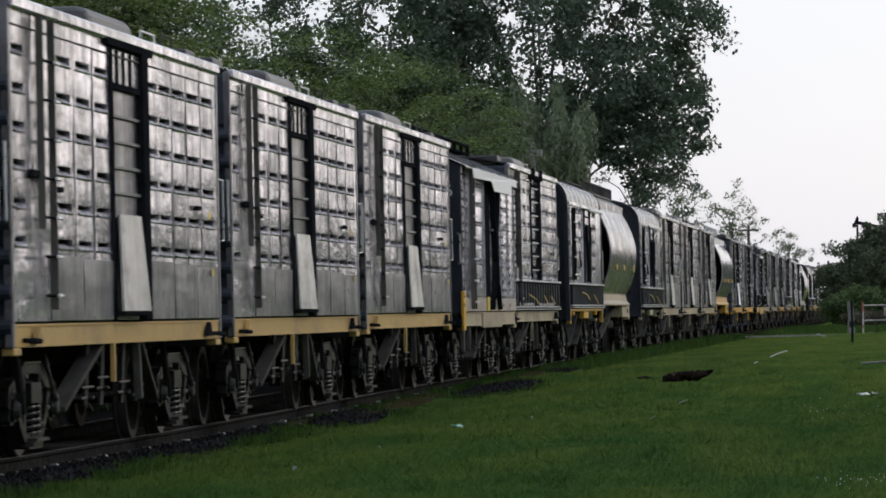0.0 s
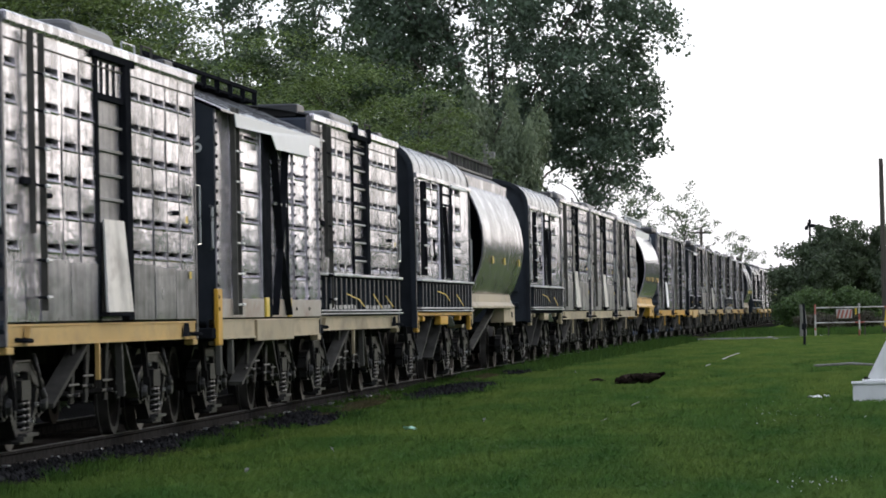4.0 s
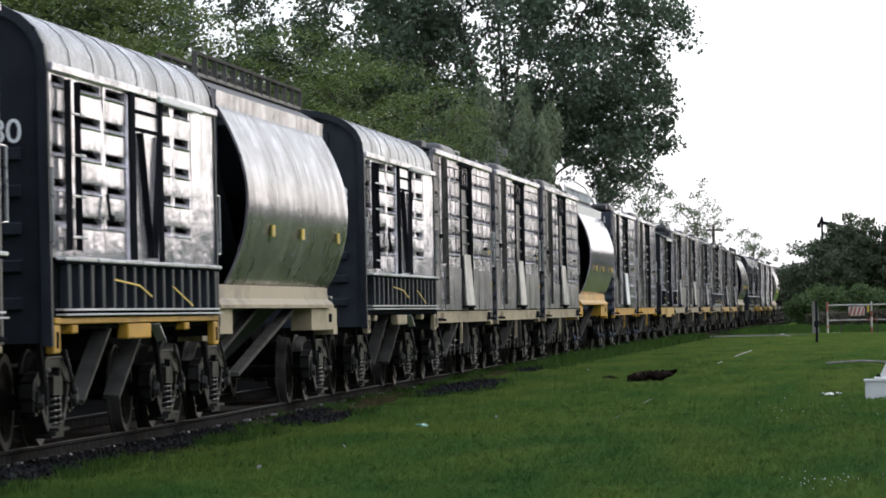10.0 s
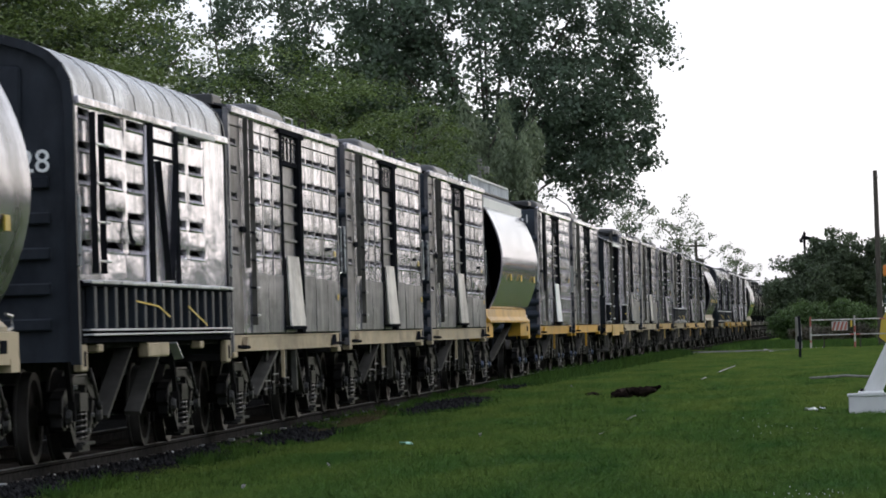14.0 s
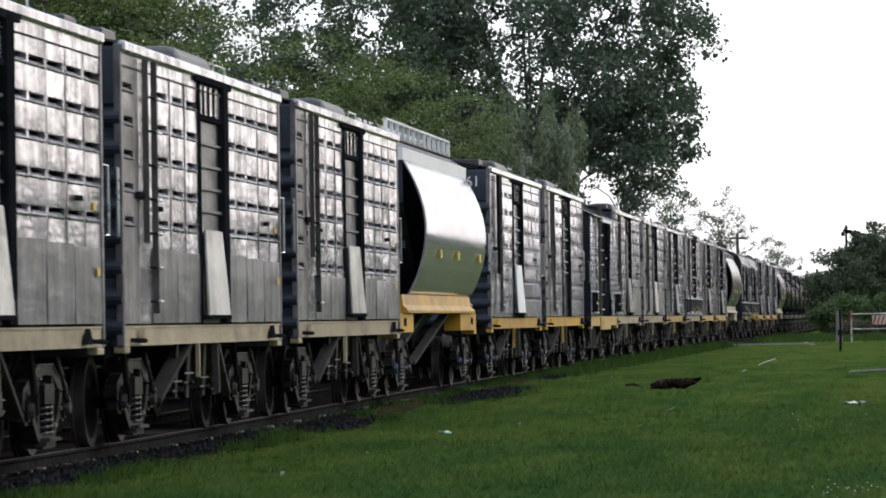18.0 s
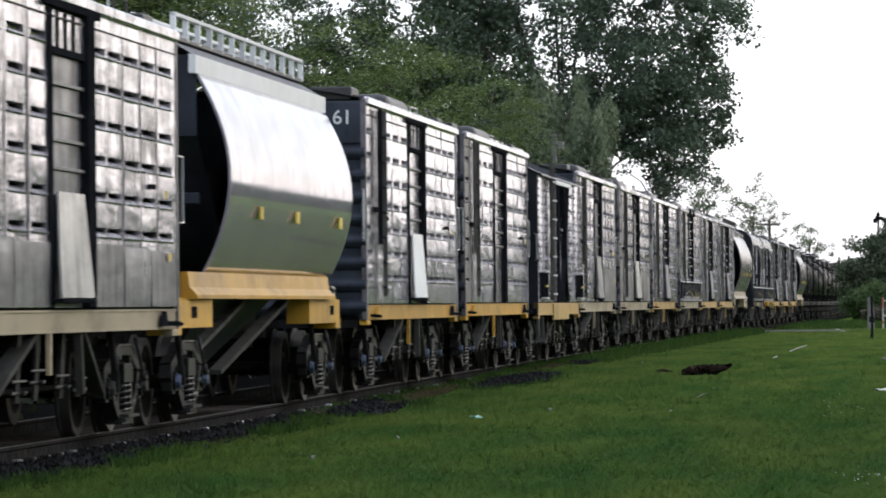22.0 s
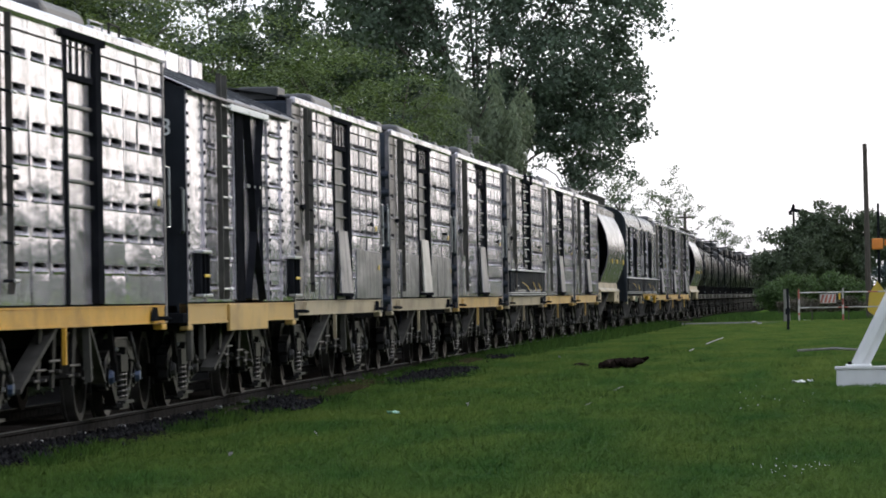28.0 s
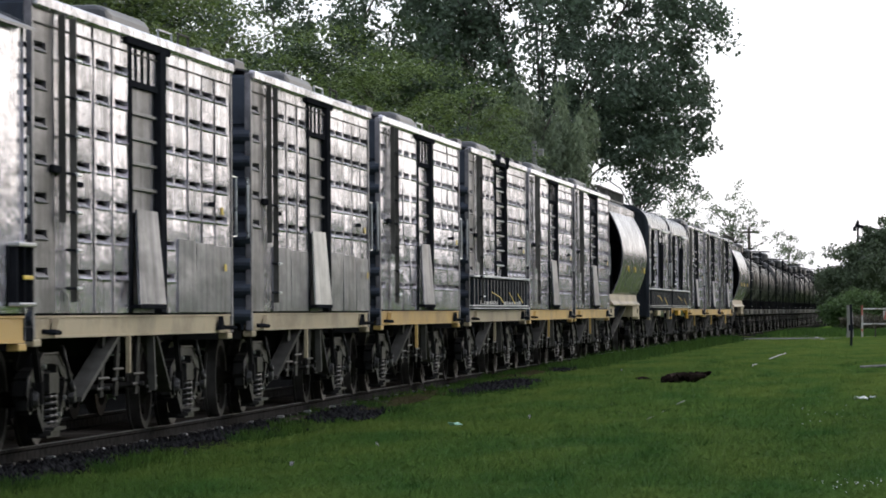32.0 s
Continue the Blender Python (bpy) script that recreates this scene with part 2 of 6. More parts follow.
ROOF_BLUE = surface("blue_grey_roof_sheet", (0.07, 0.073, 0.080), (0.13, 0.134, 0.144), 0.36, 0.4, 1.4, (0.03, 0.03, 0.032), 0.6, 0.15, 40)
ENDBLUE = surface("blue_grey_end_paint", (0.030, 0.037, 0.050), (0.056, 0.065, 0.084), 0.45, 0.0, 2.0, (0.014, 0.014, 0.017), 0.6, 0.2, 40)
DARK = surface("blue_black_end_paint", (0.018, 0.0215, 0.028), (0.033, 0.038, 0.047), 0.5, 0.0, 2.0, (0.010, 0.010, 0.012), 0.7, 0.2, 40)
FRAME = surface("black_door_frame_steel", (0.010, 0.0108, 0.013), (0.020, 0.0205, 0.0235), 0.5, 0.0, 4.0, None, 0, 0.2, 50)
GREY = surface("grey_strut_paint", (0.072, 0.069, 0.062), (0.130, 0.124, 0.112), 0.5, 0.1, 4.0, (0.06, 0.055, 0.05), 0.7, 0.15, 50)
YELLOW = surface("yellow_sill_paint", (0.66, 0.36, 0.035), (0.58, 0.32, 0.05), 0.45, 0.0, 2.2, (0.10, 0.065, 0.04), 0.62, 0.12, 50, spread=0.12)
OCHRE = surface("faded_ochre_sill_paint", (0.52, 0.33, 0.10), (0.57, 0.37, 0.13), 0.5, 0.0, 2.2, (0.12, 0.08, 0.05), 0.55, 0.12, 50, spread=0.12)
CREAM = surface("faded_cream_sill_paint", (0.40, 0.325, 0.21), (0.47, 0.38, 0.25), 0.5, 0.0, 2.2, (0.09, 0.065, 0.045), 0.75, 0.12, 50, spread=0.14)
IRON = surface("greasy_bogie_iron", (0.0114, 0.0110, 0.0107), (0.0275, 0.0260, 0.0252), 0.6, 0.0, 5.0, None, 0, 0.35, 60)
SPRING = surface("worn_spring_steel", (0.024, 0.023, 0.022), (0.070, 0.067, 0.065), 0.35, 0.5, 6.0, None, 0, 0.2, 60)
CASTING = surface("dusty_cast_steel", (0.0080, 0.0077, 0.0074), (0.0297, 0.0281, 0.0263), 0.42, 0.0, 3.0, (0.010, 0.0095, 0.009), 0.8, 0.3, 60)
CAPSTEEL = surface("worn_blue_cap", (0.030, 0.050, 0.105), (0.085, 0.110, 0.170), 0.4, 0.3, 6.0, (0.02, 0.02, 0.02), 0.6, 0.1, 60)
DUST = surface("dust_covered_steel", (0.0206, 0.0197, 0.0189), (0.0686, 0.0652, 0.0618), 0.4, 0.1, 8.0, (0.03, 0.028, 0.026), 0.6, 0.2, 60)
TREAD = surface("polished_wheel_rim", (0.055, 0.050, 0.045), (0.115, 0.106, 0.098), 0.45, 0.4, 6.0, None, 0, 0.1, 60)
WHEEL = surface("brown_wheel_steel", (0.0137, 0.0121, 0.0108), (0.0297, 0.0257, 0.0229), 0.55, 0.2, 6.0, None, 0, 0.2, 60)
RUNG = surface("bright_worn_rung", (0.42, 0.42, 0.42), (0.52, 0.52, 0.51), 0.3, 0.7, 8.0, None, 0, 0.05, 60)
WORN = surface("rubbed_bright_steel", (0.50, 0.50, 0.50), (0.68, 0.68, 0.67), 0.35, 0.25, 9.0, (0.12, 0.115, 0.11), 0.5, 0.1, 60)
RUST = surface("rusty_cream_kick_plate", (0.42, 0.36, 0.29), (0.52, 0.47, 0.41), 0.6, 0.0, 2.6, (0.20, 0.085, 0.035), 0.85, 0.2, 50)
WHITE = surface("white_paint", (0.72, 0.72, 0.71), (0.80, 0.80, 0.78), 0.45, 0.0, 3.0, (0.4, 0.38, 0.35), 0.25, 0.08, 50)
TANK = surface("oily_tank_black", (0.0075, 0.0075, 0.0079), (0.0195, 0.0188, 0.0188), 0.38, 0.0, 1.6, (0.05, 0.047, 0.044), 0.4, 0.08, 40)
STRAP = surface("yellow_strap", (0.65, 0.45, 0.04), (0.6, 0.42, 0.06), 0.5, 0.0, 6.0, None, 0, 0.1)
RED = surface("faded_red_paint", (0.34, 0.075, 0.055), (0.46, 0.16, 0.12), 0.5, 0.0, 6.0, None, 0, 0.1)
RAILSTEEL = surface("rusty_rail_steel", (0.022, 0.0205, 0.019), (0.050, 0.046, 0.042), 0.6, 0.0, 8.0, None, 0, 0.2)
RAILTOP = surface("polished_rail_head", (0.070, 0.068, 0.066), (0.115, 0.110, 0.106), 0.4, 0.3, 8.0, None, 0, 0.04)
SLEEPER = surface("tarred_sleeper_wood", (0.05, 0.042, 0.036), (0.085, 0.072, 0.06), 0.8, 0.0, 6.0, None, 0, 0.4, stretch=(0.3, 6, 6))
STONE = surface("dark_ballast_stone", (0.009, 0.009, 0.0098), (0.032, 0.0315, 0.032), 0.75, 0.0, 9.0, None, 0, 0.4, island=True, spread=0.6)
# near-black for the bed, and for shaded ground under and behind the train
BED_AND_SHADE = surface("ballast_bed", (0.008, 0.0078, 0.0076), (0.018, 0.0172, 0.0165), 0.95, 0.0, 7.0, None, 0, 0.6, 90)
TURF = turf_material()
BLADE = surface("grass_blade", (0.043, 0.105, 0.018), (0.106, 0.155, 0.028), 0.8, 0.0, 1.1, None, 0, 0.0, island=True, spread=0.24, stretch=(1, 0.17, 1))
TUFT = surface("coarse_tuft_blade", (0.022, 0.060, 0.012), (0.062, 0.112, 0.018), 0.8, 0.0, 0.9, None, 0, 0.0, island=True, spread=0.3)
DRY = surface("dry_moss_and_straw", (0.055, 0.048, 0.022), (0.115, 0.095, 0.045), 0.9, 0.0, 4.0, None, 0, 0.3, island=True, spread=0.3)
BARK = surface("grey_brown_bark", (0.06, 0.05, 0.042), (0.11, 0.095, 0.08), 0.9, 0.0, 6.0, None, 0, 0.6, stretch=(4, 4, 0.6))
WOOD = surface("weathered_pole_wood", (0.07, 0.06, 0.052), (0.11, 0.095, 0.082), 0.8, 0.0, 5.0, None, 0, 0.3, stretch=(4, 4, 0.4))
PALEWOOD = surface("bleached_post", (0.17, 0.16, 0.15), (0.26, 0.25, 0.235), 0.8, 0.0, 5.0, (0.08, 0.075, 0.07), 0.5, 0.3, stretch=(4, 4, 0.4))
ORANGE = surface("orange_housing", (0.75, 0.25, 0.03), (0.70, 0.22, 0.03), 0.45, 0.0, 6.0, None, 0, 0.05)
CHAR = surface("charred_log", (0.012, 0.0095, 0.008), (0.045, 0.033, 0.026), 0.9, 0.0, 9.0, None, 0, 0.8, spread=0.5)
DULLWHITE = surface("weathered_barrier_white", (0.30, 0.29, 0.28), (0.40, 0.385, 0.37), 0.6, 0.0, 4.0, (0.18, 0.16, 0.14), 0.4, 0.1, 50)
BARRIERWHITE = surface("chipped_barrier_white", (0.46, 0.44, 0.41), (0.60, 0.575, 0.54), 0.6, 0.0, 4.0, (0.26, 0.13, 0.09), 0.5, 0.1, 50)
WATER = surface("wet_gravel_lane", (0.11, 0.112, 0.10), (0.17, 0.168, 0.155), 0.8, 0.0, 1.5, None, 0, 0.1)


for _m in (IRON, FRAME, WHEEL, RAILSTEEL, TREAD, GREY):
    _m.node_tree.nodes["Principled BSDF"].inputs["Specular IOR Level"].default_value = 0.0
for _m in (TURF, BED_AND_SHADE, STONE, SLEEPER, WATER, CHAR):
    _m.node_tree.nodes["Principled BSDF"].inputs["Specular IOR Level"].default_value = 0.0
for _m in (WOOD, SPRING):
    _m.node_tree.nodes["Principled BSDF"].inputs["Specular IOR Level"].default_value = 0.08
for _m in (CASTING, DUST):
    _m.node_tree.nodes["Principled BSDF"].inputs["Specular IOR Level"].default_value = 0.12
for _m in (DARK, ENDBLUE):
    _m.node_tree.nodes["Principled BSDF"].inputs["Specular IOR Level"].default_value = 0.15
for _m in (YELLOW, OCHRE, CREAM):
    _m.node_tree.nodes["Principled BSDF"].inputs["Specular IOR Level"].default_value = 0.2
TANK.node_tree.nodes["Principled BSDF"].inputs["Specular IOR Level"].default_value = 0.3
for _m in (BLADE, TUFT, DRY):
    _m.node_tree.nodes["Principled BSDF"].inputs["Specular IOR Level"].default_value = 0.08
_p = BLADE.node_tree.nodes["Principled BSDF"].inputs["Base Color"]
BLADE.node_tree.links.new(paint_grass_tone(BLADE.node_tree.nodes, BLADE.node_tree.links, _p.links[0].from_socket), _p)


def foliage(name, a, b, spread=0.4, through_leaf=0.28):
    m = surface(name, a, b, 0.6, 0.0, 0.5, None, 0, 0.0, island=True, spread=spread)
    n, l, p = m.node_tree.nodes, m.node_tree.links, m.node_tree.nodes["Principled BSDF"]
    tr, mx = n.new("ShaderNodeBsdfTranslucent"), n.new("ShaderNodeMixShader")
    l.new(p.inputs["Base Color"].links[0].from_socket, tr.inputs["Color"])
    mx.inputs[0].default_value = through_leaf
    l.new(p.outputs[0], mx.inputs[1]); l.new(tr.outputs[0], mx.inputs[2])
    l.new(mx.outputs[0], n["Material Output"].inputs["Surface"])
    return m


# deep green of some trees; its darkness doubles as shade inside feathery crowns
LEAF_DEEP_AND_SHADE = foliage("deep_green_leaf_and_shade", (0.022, 0.044, 0.014), (0.048, 0.080, 0.026), 0.25, 0.2)
LEAF_FEATHER = foliage("feathery_leaf", (0.094, 0.148, 0.032), (0.172, 0.232, 0.055), 0.12, 0.22)
LEAF_DARK = foliage("dark_poplar_leaf", (0.062, 0.094, 0.060), (0.104, 0.146, 0.090), 0.3)
LEAF_WILLOW = foliage("willow_leaf", (0.115, 0.150, 0.080), (0.160, 0.200, 0.112), 0.3)
LEAF_BLUE = foliage("blue_green_needle", (0.040, 0.060, 0.058), (0.060, 0.085, 0.080))
LEAF_BUSH = foliage("hedge_leaf", (0.0548, 0.0799, 0.0400), (0.0925, 0.1221, 0.0592), 0.3)
LEAF_BROWN = foliage("dry_brown_stalk", (0.050, 0.046, 0.030), (0.095, 0.085, 0.055), 0.3)
LEAF_LIME = foliage("fresh_bush_leaf", (0.055, 0.102, 0.028), (0.090, 0.145, 0.042), 0.3)


# ---- mesh helpers ----
def part(name, bm, material, parent=None, label="", at=None, smooth=False):
    """A bmesh, or a mesh to be shared, as ONE mesh object under a thing or a part."""
    if isinstance(bm, bpy.types.Mesh):
        me = bm
    else:
        me = bpy.data.meshes.new(name)
        bmesh.ops.recalc_face_normals(bm, faces=bm.faces[:])
        bm.to_mesh(me)
        bm.free()
        me.materials.append(material)
        if smooth:
            me.shade_smooth()
    ob = new(name, me)
    ob.parent = parent
    if at is not None:
        ob.matrix_basis = at if isinstance(at, Matrix) else Matrix.Translation(at)
    if label:
        tagged(ob, label)
    return ob


def thing(name, label, category, group="", at=(0, 0, 0), kind=""):
    ob = new(name)
    ob.empty_display_size = 0.3
    ob.location = at
    return tagged(ob, label, category, group, kind)


def box(bm, x0, x1, y0, y1, z0, z1):
    v = [bm.verts.new((x, y, z)) for x in (x0, x1) for y in (y0, y1) for z in (z0, z1)]
    for f in ((0, 1, 3, 2), (4, 6, 7, 5), (0, 4, 5, 1), (2, 3, 7, 6), (0, 2, 6, 4), (1, 5, 7, 3)):
        bm.faces.new([v[i] for i in f])
    return bm


def rbox(x0, x1, y0, y1, z0, z1, r=0.01, seg=1):
    bm = box(bmesh.new(), x0, x1, y0, y1, z0, z1)
    bmesh.ops.bevel(bm, geom=bm.edges[:], offset=r, segments=seg, affect="EDGES", profile=0.5)
    return bm


def bar(bm, a, b, w, h=None, up=(0, 0, 1)):
    """A rectangular bar from a to b."""
    a, b = Vector(a), Vector(b)
    d = (b - a).normalized()
    s = d.cross(Vector(up))
    if s.length < 1e-4:
        s = d.cross(Vector((1, 0, 0)))
    s.normalize()
    u = s.cross(d)
    h = w if h is None else h
    v = [bm.verts.new(q + s * i * w / 2 + u * j * h / 2) for q in (a, b) for i, j in ((-1, -1), (1, -1), (1, 1), (-1, 1))]
    for f in ((0, 3, 2, 1), (4, 5, 6, 7), (0, 1, 5, 4), (1, 2, 6, 5), (2, 3, 7, 6), (3, 0, 4, 7)):
        bm.faces.new([v[i] for i in f])
    return bm


def tube(bm, pts, r, n=6, r1=None):
    """A round tube through points."""
    pts = [Vector(p) for p in pts]
    rings = []
    for i, p in enumerate(pts):
        d = (pts[min(i + 1, len(pts) - 1)] - pts[max(i - 1, 0)]).normalized()
        s = d.cross(Vector((0.3, 0.5, 0.81)))
        if s.length < 1e-3:
            s = d.cross(Vector((1, 0, 0)))
        s.normalize()
        u = s.cross(d)
        rr = r if r1 is None else r + (r1 - r) * i / (len(pts) - 1)
        rings.append([bm.verts.new(p + (s * math.cos(2 * math.pi * k / n) + u * math.sin(2 * math.pi * k / n)) * rr) for k in range(n)])
    for a, b in zip(rings, rings[1:]):
        for k in range(n):
            bm.faces.new((a[k], a[(k + 1) % n], b[(k + 1) % n], b[k]))
    bm.faces.new(rings[0][::-1])
    bm.faces.new(rings[-1])
    return bm


def lathe(profile, n=32, axis="X"):
    """Turn (along, radius) pairs round an axis; ends with radius 0 are closed."""
    bm = bmesh.new()
    rings = []
    for a, r in profile:
        ring = []
        for k in range(n):
            c, s = math.cos(2 * math.pi * k / n) * r, math.sin(2 * math.pi * k / n) * r
            ring.append(bm.verts.new({"X": (a, c, s), "Y": (c, a, s), "Z": (c, s, a)}[axis]))
        rings.append(ring)
    for p, q in zip(rings, rings[1:]):
        for k in range(n):
            bm.faces.new((p[k], p[(k + 1) % n], q[(k + 1) % n], q[k]))
    bmesh.ops.remove_doubles(bm, verts=bm.verts[:], dist=1e-5)
    return bm


def loft(section, y0, y1, bm=None, closed=False):
    """Draw an open or closed (x, z) section along y."""
    bm = bm or bmesh.new()
    a = [bm.verts.new((x, y0, z)) for x, z in section]
    b = [bm.verts.new((x, y1, z)) for x, z in section]
    k = len(section)
    for i in range(k if closed else k - 1):
        j = (i + 1) % k
        bm.faces.new((a[i], a[j], b[j], b[i]))
    if closed:
        bm.faces.new(a[::-1])
        bm.faces.new(b)
    return bm


def writing(text, size):
    cu = bpy.data.curves.new("digits", "FONT")
    cu.body, cu.size, cu.extrude, cu.offset = text, size, 0.004, 0.0015
    ob = new("digits", cu)
    bpy.context.view_layer.update()
    me = bpy.data.meshes.new_from_object(ob.evaluated_get(bpy.context.evaluated_depsgraph_get()))
    bpy.data.objects.remove(ob)
    me.materials.clear()
    me.materials.append(WHITE)
    return me


def slotted_sheet(x, y0, y1, z0, z1, slots, gaps=(), depth=0.08, seed=0):
    """A dented wall sheet at x, bulging between its rows of louvre slots (y0, y1, z0, z1)."""
    ys = sorted({y0, y1, *[v for s in slots for v in s[:2]], *[v for s in gaps for v in s[:2]]})
    zs = sorted({z0, z1, *[v for s in slots for v in s[2:]], *[v for s in gaps for v in s[2:]]})
    fixed = list(zs)
    fill = []
    for a, b in zip(zs, zs[1:]):
        if b - a > 0.12:
            fill += [a + (b - a) * k for k in (0.12, 0.35, 0.65, 0.88)]
    zs = sorted(zs + fill)
    ys = sorted(ys + [(a + b) / 2 for a, b in zip(ys, ys[1:]) if b - a > 0.3])
    bm = bmesh.new()
    grid = {}

    def vert(i, j):
        if (i, j) not in grid:
            y, z = ys[i], zs[j]
            d = 0.0 if zs[j] in fixed else 0.0015
            d += 0.010 * noise.noise(Vector((seed * 7.3, y * 0.9 + seed, z * 2.2))) - 0.003
            grid[i, j] = bm.verts.new((x + min(0.004, d), y, z))
        return grid[i, j]
    for i in range(len(ys) - 1):
        for j in range(len(zs) - 1):
            cy, cz = (ys[i] + ys[i + 1]) / 2, (zs[j] + zs[j + 1]) / 2
            if not any(s[0] < cy < s[1] and s[2] < cz < s[3] for s in (*slots, *gaps)):
                bm.faces.new((vert(i, j), vert(i + 1, j), vert(i + 1, j + 1), vert(i, j + 1))).smooth = True
    for a, b, c, d in slots:                              # louvres: an open slot above a bright lip that looks up
        m = c + 0.028
        for f in (((x + 0.001, a, c), (x + 0.001, b, c), (x + 0.016, b, c - 0.016), (x + 0.016, a, c - 0.016)), ((x + 0.016, a, c - 0.016), (x + 0.016, b, c - 0.016), (x + 0.001, b, c - 0.036), (x + 0.001, a, c - 0.036))):
            bm.faces.new([bm.verts.new(p) for p in f])      # pressed lip under the slot
        for f in (((x, a, c), (x, b, c), (x - 0.035, b, m), (x - 0.035, a, m)), ((x, a, d), (x, b, d), (x - depth, b, d - 0.01), (x - depth, a, d - 0.01)),
                  ((x, a, c), (x - 0.035, a, m), (x - depth, a, d - 0.01), (x, a, d)), ((x, b, c), (x - 0.035, b, m), (x - depth, b, d - 0.01), (x, b, d))):
            bm.faces.new([bm.verts.new(p) for p in f])
    bmesh.ops.remove_doubles(bm, verts=bm.verts[:], dist=0.009 if slots else 1e-4)
    for e in bm.edges:
        e.smooth = all(f.smooth for f in e.link_faces)
    return bm


def side_panels(wagon, x, breaks, z0, z1, slots, material, label, first=None):
    """A side wall of separate sheets between the breaks, each a little out of true."""
    rng = random.Random(int(x * 1000) + len(slots))
    for a, b in breaks:
        inside = [q for q in slots if a < (q[0] + q[1]) / 2 < b]
        bm = slotted_sheet(0, -(b - a) / 2, (b - a) / 2, z0, z1, [(q[0] - (a + b) / 2, q[1] - (a + b) / 2, q[2], q[3]) for q in inside], seed=rng.uniform(0, 50))
        k = 0.12 if material is SILVER_NEW else 0.7
        m = pose(x, (a + b) / 2, 0, 0, k * rng.uniform(-0.10, 0.10), k * rng.uniform(-0.35, 0.35))
        part("side_panel", bm, first if first and a == 0 else material, wagon, "dull grimy grey end sheet" if first and a == 0 else label, m)


# ---- running gear, shared by all wagons ----
R_WHEEL, WHEELBASE, AXLE_X = 0.455, 1.78, 0.875


def mesh_of(name, bm, material, smooth=False):
    ob = part(name, bm, material, None, "", None, smooth)
    me = ob.data
    bpy.data.objects.remove(ob)
    return me


def wheel_mesh():
    bm = bmesh.new()
    for s in (-1, 1):
        prof = [(0.0, 0.0), (0.09, 0.0), (0.09, 0.10), (0.035, 0.14), (0.015, 0.33), (0.055, 0.375), (0.06, R_WHEEL - 0.005),
                (-0.045, R_WHEEL), (-0.05, R_WHEEL + 0.028), (-0.075, R_WHEEL + 0.028), (-0.08, 0.36), (-0.03, 0.33), (-0.02, 0.14), (-0.06, 0.1), (-0.06, 0.0)]
        w = lathe(prof, 28)
        me = bpy.data.meshes.new("tmp")
        w.to_mesh(me)
        w.free()
        me.transform(Matrix.Translation((s * AXLE_X, 0, 0)) @ Matrix.Diagonal((s, 1, 1, 1)))
        bm.from_mesh(me)
        bpy.data.meshes.remove(me)
    tube(bm, [(-1.2, 0, 0), (1.2, 0, 0)], 0.075, 10)
    for s in (-1, 1):                       # chalked balance marks on the discs
        box(bm, s * 0.9 - 0.03, s * 0.9 + 0.03, -0.03, 0.03, 0.20, 0.30)
    bmesh.ops.recalc_face_normals(bm, faces=bm.faces[:])
    me = bpy.data.meshes.new("wheelset")
    bm.to_mesh(me)
    bm.free()
    me.materials.append(WHEEL)
    me.materials.append(TREAD)
    for p in me.polygons:
        r = math.hypot(p.center[1], p.center[2])
        p.material_index = 1 if r > 0.37 else 0
        p.use_smooth = 0.37 > r > 0.1
    return me


def sideframe_mesh():
    """Cast side frame in chords, with columns, axlebox jaws and a spring seat, in the yz plane."""
    bm = bmesh.new()

    def chain(pts, depth, thick):
        for a, b in zip(pts, pts[1:]):
            bar(bm, (0, *a), (0, *b), depth, thick, (0, -(b[1] - a[1]), b[0] - a[0]))
    for s in (-1, 1):
        chain([(s * 1.10, 0.47), (s * 1.03, 0.60), (s * 0.86, 0.66), (s * 0.60, 0.69), (s * 0.36, 0.80), (0, 0.82)], 0.13, 0.10)
        chain([(s * 0.76, 0.58), (s * 0.60, 0.36), (s * 0.34, 0.19), (0, 0.17)], 0.13, 0.10)
        bar(bm, (0, s * 0.36, 0.20), (0, s * 0.36, 0.78), 0.12, 0.09, (0, 1, 0))
        for y in (0.75, 1.03):
            bar(bm, (0, s * y, 0.36), (0, s * y, 0.62), 0.11, 0.07, (0, 1, 0))
        tube(bm, [(-0.04, s * WHEELBASE / 2, R_WHEEL), (0.05, s * WHEELBASE / 2, R_WHEEL)], 0.14, 12)
        tube(bm, [(0.05, s * WHEELBASE / 2, R_WHEEL), (0.08, s * WHEELBASE / 2, R_WHEEL)], 0.105, 12)
    box(bm, -0.09, 0.09, -0.32, 0.32, 0.10, 0.165)
    box(bm, -0.05, 0.10, -0.24, 0.24, 0.50, 0.68)
    return bm


def coil_bm(r, z0, z1, turns, wire):
    pts = []
    k = turns * 10
    for i in range(k + 1):
        a = 2 * math.pi * i / 10
        pts.append((r * math.cos(a), r * math.sin(a), z0 + (z1 - z0) * i / k))
    return tube(bmesh.new(), pts, wire, 5)


WHEELSET = wheel_mesh()
SIDEFRAME = mesh_of("side_frame", sideframe_mesh(), CASTING)
COIL = mesh_of("coil_spring", coil_bm(0.075, 0.18, 0.47, 5, 0.017), SPRING, True)
BOLSTER = mesh_of("bogie", box(box(bmesh.new(), -1.20, 1.20, -0.20, 0.20, 0.48, 0.70), -0.35, 0.35, -0.3, 0.3, 0.66, 0.90), IRON)
BRAKE = mesh_of("brake_beam", box(box(bar(bmesh.new(), (-0.95, 0, 0.42), (0.95, 0, 0.42), 0.08, 0.12), 0.80, 0.96, -0.06, 0.06, 0.28, 0.60),
                                  -0.96, -0.80, -0.06, 0.06, 0.28, 0.60), IRON)
